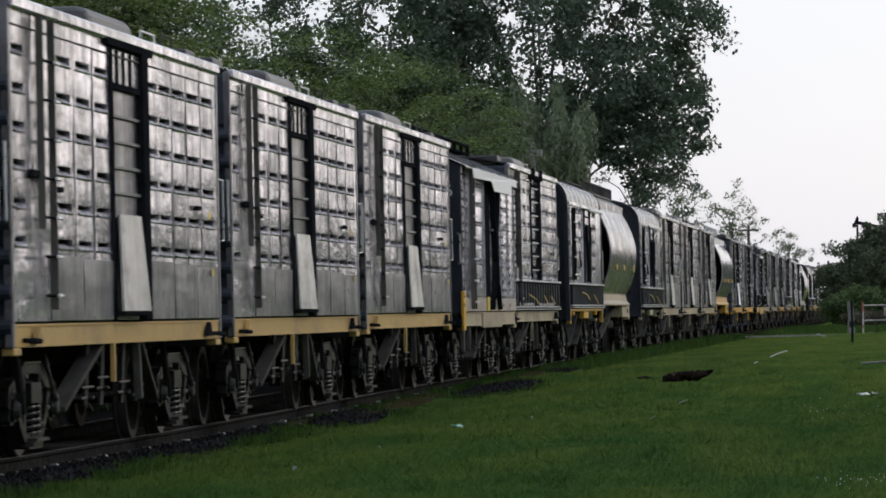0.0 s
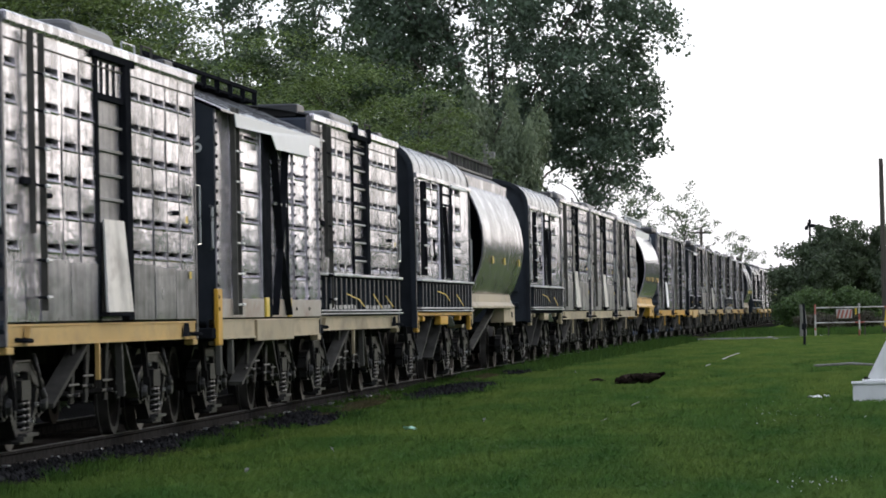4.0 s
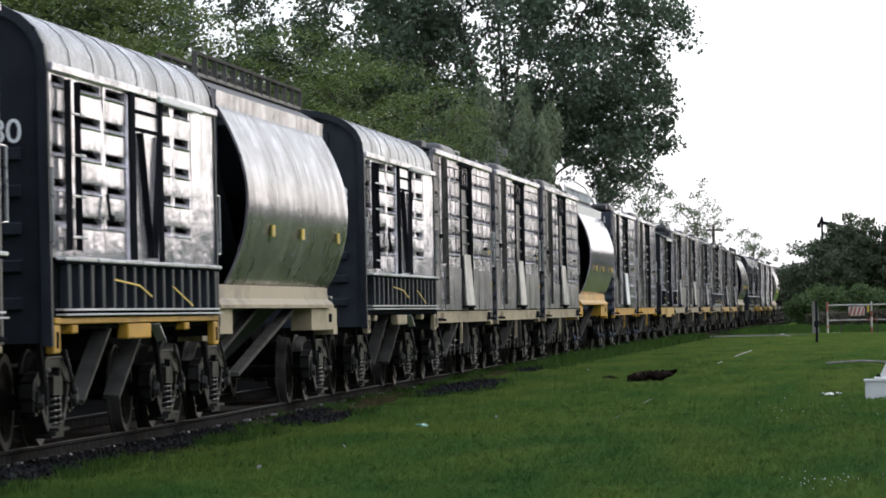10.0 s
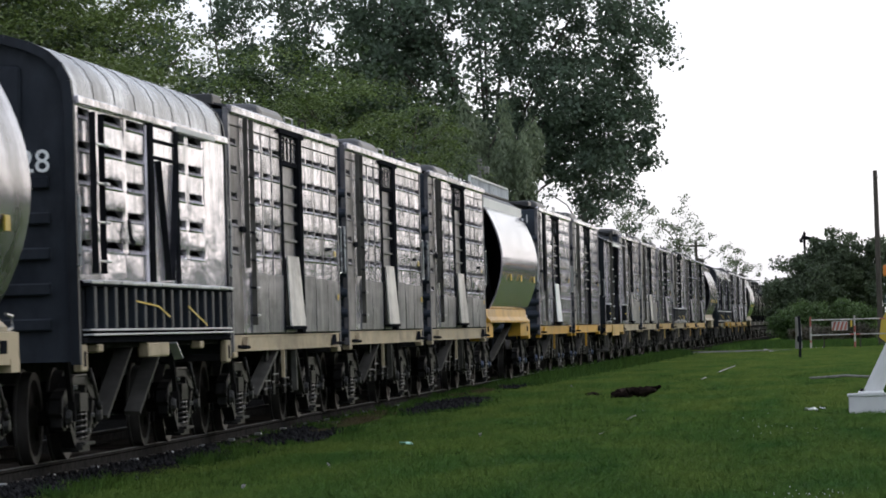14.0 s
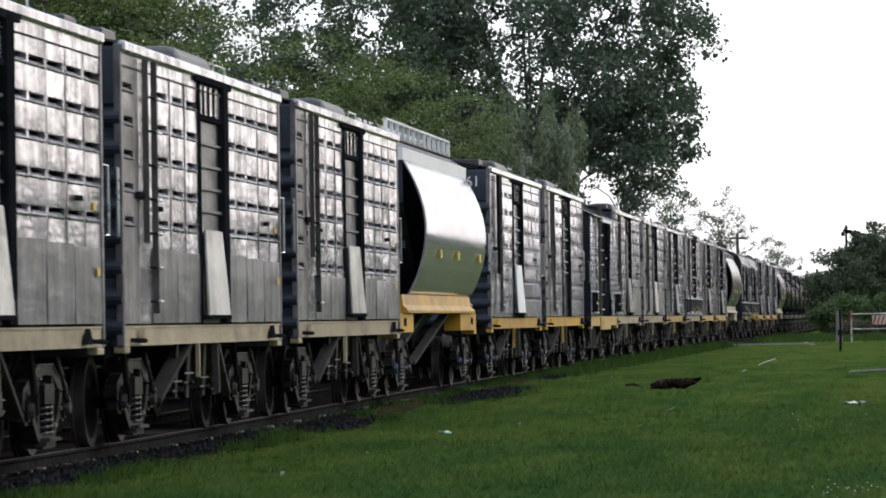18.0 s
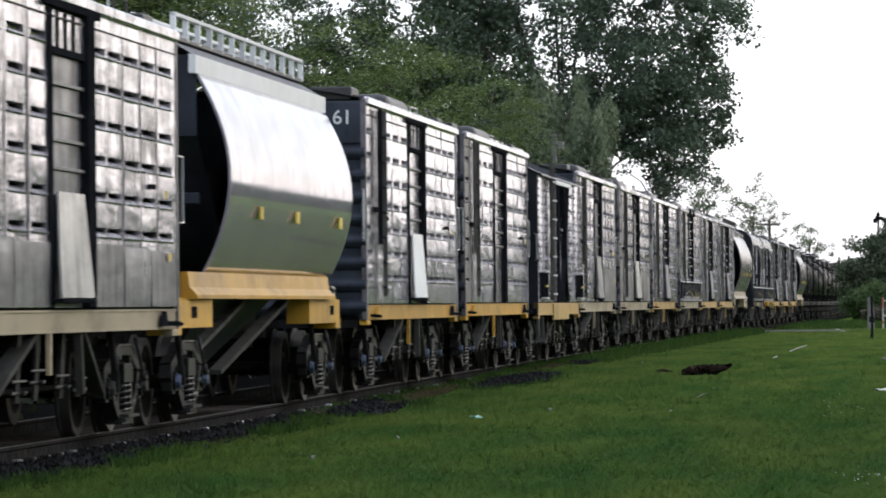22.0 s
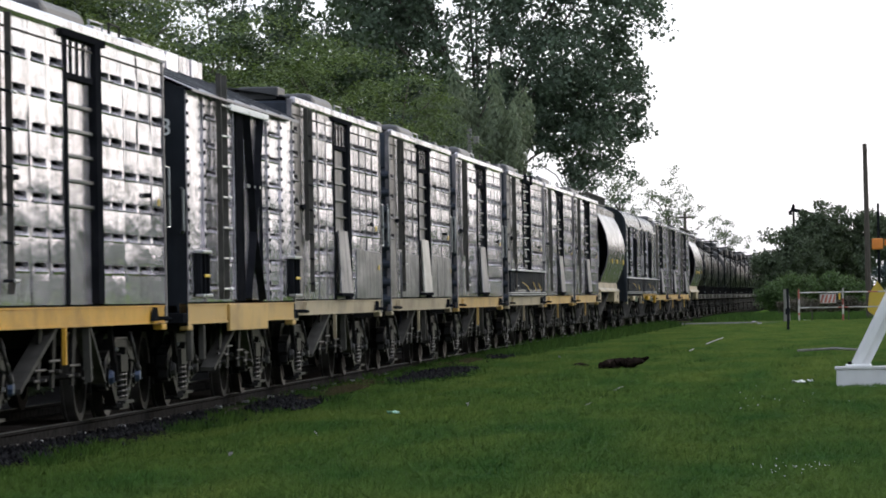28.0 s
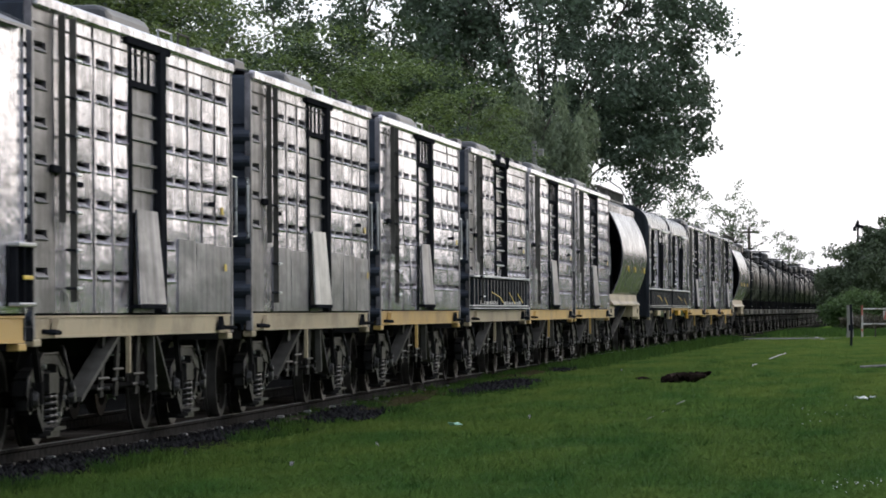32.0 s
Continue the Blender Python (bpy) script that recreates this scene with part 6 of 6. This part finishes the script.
    tree("tree", "dark-green broadleaf tree behind the willow", (-20.5, 176), 12, 0.2, c, 150, 0.19, LEAF_DEEP_AND_SHADE, 312, (1.2, 1.2, 0.6), 0.1, 0.2, 10, slim=0.46)
    c = crown_clumps(rng, (0.6, 0, 6.8), (2.4, 2.4, 1.9), 40, 0.25, 0.6, 0.2)
    tree("tree", "thin twiggy tree below the tall broadleaf", (-12.2, 202), 8.4, 0.09, c, 70, 0.12, LEAF_DARK, 314, (1, 1, 0.9), 0.3, 0.0, 22)
    # weeping willow and blue-green conifer below it
    c = crown_clumps(rng, (0, 0, 6.6), (2.9, 3.0, 2.3), 90, 0.4, 0.75, 0.4)
    tree("tree", "grey-green weeping willow with hanging strands", (-13.6, 165), 9, 0.2, c, 260, 0.22, LEAF_WILLOW, 320, (0.5, 0.5, 1.8), 1.2, 0.0, 12, slim=0.16)
    c = np.array([[rng.normal() * (0.25 + 0.9 * (1 - k / 60)), rng.normal() * 0.8 * (1 - k / 60), 2 + 5.6 * k / 60, 0.5] for k in range(60)])
    tree("tree", "small blue-green conifer behind the train", (-15.4, 160), 7.5, 0.16, c, 220, 0.12, LEAF_BLUE, 330, (1, 1, 0.5), 0.2, 0.0, 4)
    # thin trees far along the line
    for i, (x, y, h, wd) in enumerate(((-16.5, 330, 10.6, 2.6), (-12.9, 326, 10.2, 2.5), (-11.6, 420, 8.5, 2.2))):
        c = crown_clumps(rng, (0, 0, h * 0.70), (wd, wd, h * 0.30), 46, 0.3, 0.7, 0.2)
        tree("tree", "thin airy tree far along the line", (x, y), h, 0.12, c, 60, 0.13, LEAF_WILLOW, 400 + i, (1, 1, 0.8), 0.0, 0.0, 12)
    # hedge-like trees that hide the end of the line
    for i, (x, y, h, wd) in enumerate(((-4.3, 300, 5.6, 2.5), (-2.4, 303, 7.3, 2.5), (-0.6, 305, 7.5, 3.0), (3.2, 300, 7.2, 3.2), (7.4, 302, 7.6, 3.6), (-1.8, 318, 6.4, 3.0))):
        c = crown_clumps(rng, (0, 0, h * 0.52), (wd, 2.6, h * 0.46), 130, 0.30, 0.85, 0.4)
        tree("tree", "dense dark-green roadside tree", (x, y), h, 0.14, c, 170, 0.16, LEAF_BUSH, 500 + i, (1, 1, 0.8), 0.0, 0.0, 6)
    for i, (x, y, h, wd, lf) in enumerate(((-4.9, 299, 2.6, 1.1, LEAF_DEEP_AND_SHADE), (-3.6, 284, 2.5, 2.3, LEAF_LIME), (-0.9, 284, 2.6, 1.5, LEAF_LIME), (3.0, 284, 4.3, 1.6, LEAF_BLUE), (5.6, 282, 2.4, 2.0, LEAF_BUSH))):
        c = crown_clumps(rng, (0, 0, h * 0.5), (wd, 1.6, h * 0.48), 70, 0.4, 0.8, 0.2)
        tree("bush", "round leafy bush under the roadside trees", (x, y), h, 0.08, c, 240, 0.13, lf, 520 + i, (1, 1, 0.8), 0, 0, 3, "bush")
    # brown undergrowth in front of the roadside trees
    for i in range(13):
        x, y = -3.8 + 1.15 * i + 0.5 * rng.random(), 262 + 5 * rng.random()
        h = 0.9 + 0.6 * rng.random()
        c = crown_clumps(rng, (0, 0, h * 0.45), (0.9, 0.9, h * 0.45), 26, 0.25, 0.5, 0.2)
        tree("bush", "dry brown undergrowth below the roadside trees", (x, y), h, 0.04, c, 90, 0.14, LEAF_BROWN, 560 + i, (1, 1, 0.8), 0, 0, 3, "bush", slim=0.2)
    # added scrub along the track's far side, blocking sky light under the wagons
    for i in range(26):
        x, y = -13.0 - 1.2 * rng.random(), 34 + 9.0 * i
        h = 2.0 + 1.2 * rng.random()
        c = crown_clumps(rng, (0, 0, h * 0.36), (1.3, 5.0, h * 0.5), 60, 0.5, 0.9, 0.1)
        tree("bush", "added dark scrub that keeps light from under the wagons", (x, y), h, 0.08, c, 70, 0.26, LEAF_BUSH, 700 + i, (1, 1, 0.8), 0, 0, 2, "bush")
    # row of trees across the meadow, seen only in the wagons' sheen
    for i in range(30):
        x, y, h = 19 + 4 * rng.random(), -40 + 17 * i + 6 * rng.random(), 5.2 + 2.4 * rng.random()
        x += 0.02 * max(y, 0)
        c = crown_clumps(rng, (0, 0, h * 0.5), (3.2, 8.6, h * 0.5), 60, 0.9, 1.7, 0.2)
        tree("tree", "dark tree in a row across the meadow", (x, y), h, 0.2, c, 80, 0.5, LEAF_DARK, 600 + i, (1, 1, 0.8), 0, 0, 3)


build_trees()


# ---- small things along the line ----
def on_ground(dx, dz):
    """The place on the ground seen along the slopes dx (sideways) and dz (up) per metre ahead."""
    y = 100.0
    for _ in range(20):
        y = (ground_z(y) - EYE) / dz
    return dx * y, y, ground_z(y)


def build_small():
    rng = random.Random(4)
    # charred log
    x, y, z = on_ground(-0.0497, -0.01560)
    log = thing("log", "charred broken branches heaped in the grass", "log", "", (x, y, z))
    for k in range(12):
        a = Vector((-0.42 + 0.055 * k, rng.uniform(-0.2, 0.2), 0.05 + 0.07 * rng.random() + 0.004 * k))
        part("branch", tube(bmesh.new(), [a, a + Vector((0.10, rng.uniform(-0.2, 0.2), rng.uniform(0.0, 0.05))), a + Vector((0.24, rng.uniform(-0.3, 0.3), rng.uniform(-0.02, 0.07)))],
                            rng.uniform(0.055, 0.10), 7, 0.03), CHAR, log)
    bm = tube(bmesh.new(), [(-0.12, 0, 0.03), (0.0, 0.1, 0.06), (0.16, 0.0, 0.02)], 0.05, 6, 0.03)
    tagged(part("log", bm, CHAR, None, "", on_ground(-0.0590, -0.0150)), "short charred stick in the grass", "log")

    def scrap(name, dx, dz, w, label, material, seed):
        r = random.Random(seed)
        bm = bmesh.new()
        g = [[bm.verts.new((0.6 * w * (i / 3 - 0.5) + r.uniform(-0.02, 0.02), 0.4 * w * (j / 2 - 0.5), 0.02 + r.uniform(0, 0.05))) for j in range(3)] for i in range(4)]
        for i in range(3):
            for j in range(2):
                bm.faces.new((g[i][j], g[i + 1][j], g[i + 1][j + 1], g[i][j + 1]))
        geo = bmesh.ops.extrude_face_region(bm, geom=bm.faces[:])
        bmesh.ops.translate(bm, verts=[v for v in geo["geom"] if isinstance(v, bmesh.types.BMVert)], vec=(0, 0, 0.01))
        tagged(part(name, bm, material, None, "", on_ground(dx, dz)), label, "litter")
    green = surface("pale_green_plastic", (0.25, 0.55, 0.40), (0.35, 0.62, 0.48), 0.35, 0, 8, None, 0, 0.05)
    scrap("plastic_scrap", -0.0995, -0.0248, 0.22, "crumpled pale green plastic in the grass", green, 1)
    scrap("paper_scrap", -0.0124, -0.0194, 0.36, "crumpled white litter in the grass", WHITE, 2)
    scrap("paper_scrap", -0.0100, -0.0193, 0.16, "small white litter in the grass", WHITE, 5)
    scrap("paper_scrap", -0.0722, -0.01135, 0.26, "white litter beside the rail", WHITE, 3)
    for k, (dx, dz) in enumerate(((-0.1165, -0.0292), (-0.0835, -0.0232), (-0.0635, -0.0130), (-0.135, -0.0335))):
        scrap("paper_scrap", dx, dz, 0.030, "tiny pale scrap in the grass", DULLWHITE, 10 + k)
    # a pale pipe, half sunk in the turf, parallel to the track
    pipe = thing("old_pipe", "pale old pipe half sunk in the grass", "pipe", "", (-3.62, 100, ground_z(100)))
    for ya, yb, r, up in ((60.5, 62.2, 0.006, 0.030), (64.2, 65.2, 0.006, 0.03), (68.0, 71.5, 0.008, 0.032), (73.5, 75.0, 0.006, 0.03), (101.5, 105.0, 0.009, 0.055), (114, 130, 0.012, 0.06)):
        x0, x1 = -0.0024 * (ya - 100), -0.0024 * (yb - 100)
        dz = ground_z((ya + yb) / 2) - ground_z(100)
        part("pipe_length", tube(bmesh.new(), [(x0, ya - 100, dz + up - r), (0.5 * (x0 + x1) + 0.01, (ya + yb) / 2 - 100, dz + up), (x1, yb - 100, dz + up - r)], r, 8), PALEWOOD if r < 0.009 else DULLWHITE, pipe)
    bm = tube(bmesh.new(), [(-0.75, 0.5, 0.06), (0.0, 0.2, 0.10), (0.9, -0.6, 0.05)], 0.026, 6)
    tagged(part("plank", bm, PALEWOOD, None, "", on_ground(-0.0050, -0.0128)), "weathered plank lying in the grass", "plank")
    # pale wet lane that crosses the grass
    x, y, z = on_ground(-0.0318, -0.0062)
    bm = bmesh.new()
    ring = [bm.verts.new((2.9 * math.cos(a) * (1 + 0.15 * math.sin(3 * a)), 6.5 * math.sin(a) * (1 + 0.2 * math.cos(2 * a)), 0.0)) for a in [k * math.pi / 14 for k in range(28)]]
    bm.faces.new(ring)
    tagged(part("wet_lane", bm, WATER, None, "", (x, y, z + 0.05)), "pale wet gravel lane across the grass", "lane", "", "structure")
    # black post
    x, y, z = on_ground(-0.0145, -0.0079)
    post = thing("post", "thin black iron post in the grass", "post", "", (x, y, z))
    part("shaft", tube(bmesh.new(), [(0, 0, -0.1), (0.02, 0, 0.7), (0.0, 0, 1.42)], 0.045, 8), FRAME, post)
    part("collar", lathe([(0.55, 0.05), (0.56, 0.08), (0.75, 0.08), (0.76, 0.05)], 10, "Z"), FRAME, post)
    # red and white barrier
    x, y, z = on_ground(-0.0121, -0.0060)
    bar_y = y
    br = thing("barrier", "red and white tubular barrier with a striped board", "barrier", "", (x, y, z))
    for k in range(5):
        for q, (z0, z1) in enumerate(((0.0, 0.30), (0.30, 0.40), (0.40, 0.72), (0.72, 1.0), (1.0, 1.44))):      # worn paint bands
            part("post_band", lathe([(z0, 0.0), (z0, 0.042), (z1, 0.042), (z1, 0)], 10, "Z"), RED if (q + k) % 3 == 1 else BARRIERWHITE, br, "", (1.92 * k, 0, 0))
    for zz in (0.62, 1.28):
        for k in range(18):
            part("rail_band", lathe([(0.43 * k, 0), (0.43 * k, 0.030), (0.43 * k + 0.43, 0.030), (0.43 * k + 0.43, 0)], 10, "X"), RED if k % 9 == (4 if zz < 1 else 7) else BARRIERWHITE, br, "", (0, 0, zz))
    board = part("striped_board", rbox(0.92, 1.62, -0.09, -0.06, 0.80, 1.20, 0.01), BARRIERWHITE, br, "white board with red diagonal stripes")
    for k in range(4):
        bm = bmesh.new()
        x0 = 0.92 + 0.175 * k
        bm.faces.new([bm.verts.new(p) for p in ((x0, -0.096, 0.82), (x0 + 0.1, -0.096, 0.82), (min(1.62, x0 + 0.20), -0.096, 1.18), (x0 + 0.11, -0.096, 1.18))])
        part("stripe", bm, RED, board)
    part("yellow_plate", rbox(1.74, 1.82, -0.09, -0.07, 0.95, 1.24, 0.01), STRAP, br)
    fence = thing("old_fence", "weathered grey stump and stakes beside the barrier", "fence", "", (x - 0.55, y + 0.6, z))
    part("stump", tube(bmesh.new(), [(0, 0, -0.1), (0.02, 0, 0.7), (-0.02, 0, 1.45)], 0.16, 10, 0.12), PALEWOOD, fence)
    for k in range(3):
        part("stake", bar(bmesh.new(), (1.1 + 1.6 * k, 0.5, -0.05), (1.14 + 1.6 * k, 0.5, 0.9 + 0.2 * rng.random()), 0.05), WOOD, fence)
    scrap("paper_scrap", -0.0243, -0.0057, 0.5, "pale rubble beside the wet lane", DULLWHITE, 31)
    scrap("paper_scrap", -0.0216, -0.006, 0.35, "pale rubble beside the wet lane", DULLWHITE, 32)
    scrap("paper_scrap", -0.0206, -0.0064, 0.3, "pale rubble beside the wet lane", DULLWHITE, 33)
    scrap("paper_scrap", -0.0103, -0.0058, 0.6, "white litter at the barrier's foot", WHITE, 21)
    # utility pole
    pole = thing("utility_pole", "tall thin wooden utility pole", "pole", "", (0.0026 * (bar_y + 14), bar_y + 14, ground_z(300)))
    part("shaft", tube(bmesh.new(), [(0.05, 0, -0.2), (0.02, 0, 4), (-0.02, 0, 8.2)], 0.15, 10, 0.10), WOOD, pole)
    part("crossarm", rbox(-0.02, 0.10, -0.6, 0.6, 7.8, 7.92, 0.01), WOOD, pole)
    # signal post with orange head and yellow board
    sx = 0.0052 * bar_y
    sig = thing("signal_post", "thin signal post with an orange lamp and yellow board", "road signal", "", (sx, bar_y + 4, ground_z(300)))
    part("shaft", tube(bmesh.new(), [(0, 0, 0), (0, 0, 5.2)], 0.06, 8), FRAME, sig)
    part("lamp_housing", rbox(-0.30, 0.20, -0.2, 0.1, 3.15, 3.65, 0.05, 2), ORANGE, sig, "orange lamp housing")
    part("lamp_housing", rbox(0.25, 0.6, -0.2, 0.1, 3.3, 3.6, 0.05, 2), ORANGE, sig)
    bm = bmesh.new()
    bm.faces.new([bm.verts.new(p) for p in ((-0.55, -0.12, 0.45), (-0.25, -0.12, 0.2), (0.35, -0.12, 0.6), (0.25, -0.12, 1.25), (-0.1, -0.12, 1.75), (-0.45, -0.12, 1.2))])
    geo = bmesh.ops.extrude_face_region(bm, geom=bm.faces[:])
    bmesh.ops.translate(bm, verts=[v for v in geo["geom"] if isinstance(v, bmesh.types.BMVert)], vec=(0, 0.03, 0))
    part("warning_board", bm, STRAP, sig, "yellow warning board")
    # foot of a white steel frame
    x, y, z = on_ground(-0.0044, -0.0200)
    fr = thing("steel_frame", "white steel frame with a slanting leg on a low base", "frame", "", (x, y, z))
    part("base_beam", box(box(rbox(0.0, 2.4, -0.30, 0.30, 0.0, 0.27, 0.012), -0.02, 2.42, -0.32, 0.32, 0.27, 0.30), 0.3, 0.5, -0.1, 0.1, 0.3, 0.34), WHITE, fr, "low white base beam")
    leg = part("leg", bar(bar(bar(bmesh.new(), (0.30, -0.14, 0.30), (1.55, -0.14, 2.75), 0.10, 0.10, (0, 1, 0)), (0.30, 0.14, 0.30), (1.55, 0.14, 2.75), 0.10, 0.10, (0, 1, 0)), (0.34, 0, 0.3), (1.57, 0, 2.72), 0.26, 0.10, (0, 1, 0)), WHITE, fr, "white slanting leg")
    part("foot_plate", rbox(0.14, 0.52, -0.24, 0.24, 0.30, 0.335, 0.008), WHITE, fr)
    for dy in (-0.17, 0.17):
        part("bolt", lathe([(0.33, 0.0), (0.33, 0.03), (0.37, 0.03), (0.37, 0.0)], 6, "Z"), IRON, fr, "", (0.2, dy, 0))
    # old semaphore above the roadside trees
    sem = thing("semaphore_signal", "old railway semaphore signal above the trees", "signal", "", (-4.25, 330, ground_z(330)))
    part("mast", tube(bmesh.new(), [(0, 0, 0), (0, 0, 7.3)], 0.08, 8), FRAME, sem)
    part("arm", bar(bmesh.new(), (-0.2, -0.1, 7.2), (1.45, -0.1, 6.8), 0.26, 0.10, (0, 1, 0)), FRAME, sem, "dark semaphore arm")
    part("finial", lathe([(7.3, 0.10), (7.42, 0.12), (7.55, 0.05), (7.65, 0.0)], 8, "Z"), FRAME, sem)
    part("lamp_box", rbox(-0.35, -0.1, -0.15, 0.15, 6.8, 7.1, 0.02), FRAME, sem)
    # posts behind the train
    p2 = thing("telegraph_post", "weathered post with a small box on top behind the train", "post", "", (-12.3, 150, ground_z(150)))
    part("shaft", rbox(-0.075, 0.075, -0.07, 0.07, -0.1, 6.75, 0.02), PALEWOOD, p2)
    part("top_box", rbox(0.08, 0.30, -0.1, 0.1, 6.25, 6.5, 0.02), PALEWOOD, p2)
    p3 = thing("telegraph_post", "far dark post with a short crossarm along the line", "post", "", (-11.9, 330, ground_z(330)))
    part("shaft", tube(bmesh.new(), [(0, 0, -0.1), (0, 0, 7.2)], 0.10, 8), WOOD, p3)
    part("crossarm", rbox(-0.5, 0.5, -0.06, 0.06, 6.7, 6.85, 0.01), WOOD, p3)


build_small()


def motions():
    end = 32.0
    speed = 5.849                                     # metres a second, steady
    times = [0.0, 0.1, 0.5] + [float(t) for t in range(1, 32)] + [31.5, 31.9, end]

    def run(t):
        return speed * t
    fine = [i / 10 for i in range(321)]
    for ob, s in TRAIN:
        walk(ob, [(t, pose(TRACK, s - run(t), RAIL + 0.55 * track_z(s - run(t) + 6.0))) for t in times])
        if s > 300 or s < 30:
            continue
        for b in ob.children:
            for ax in b.children:
                if ax.name.startswith("wheelset"):
                    p = ax.location.copy()
                    walk(ax, [(t, Matrix.Translation(p) @ Matrix.Rotation(run(t) / R_WHEEL, 4, "X")) for t in fine])


motions()
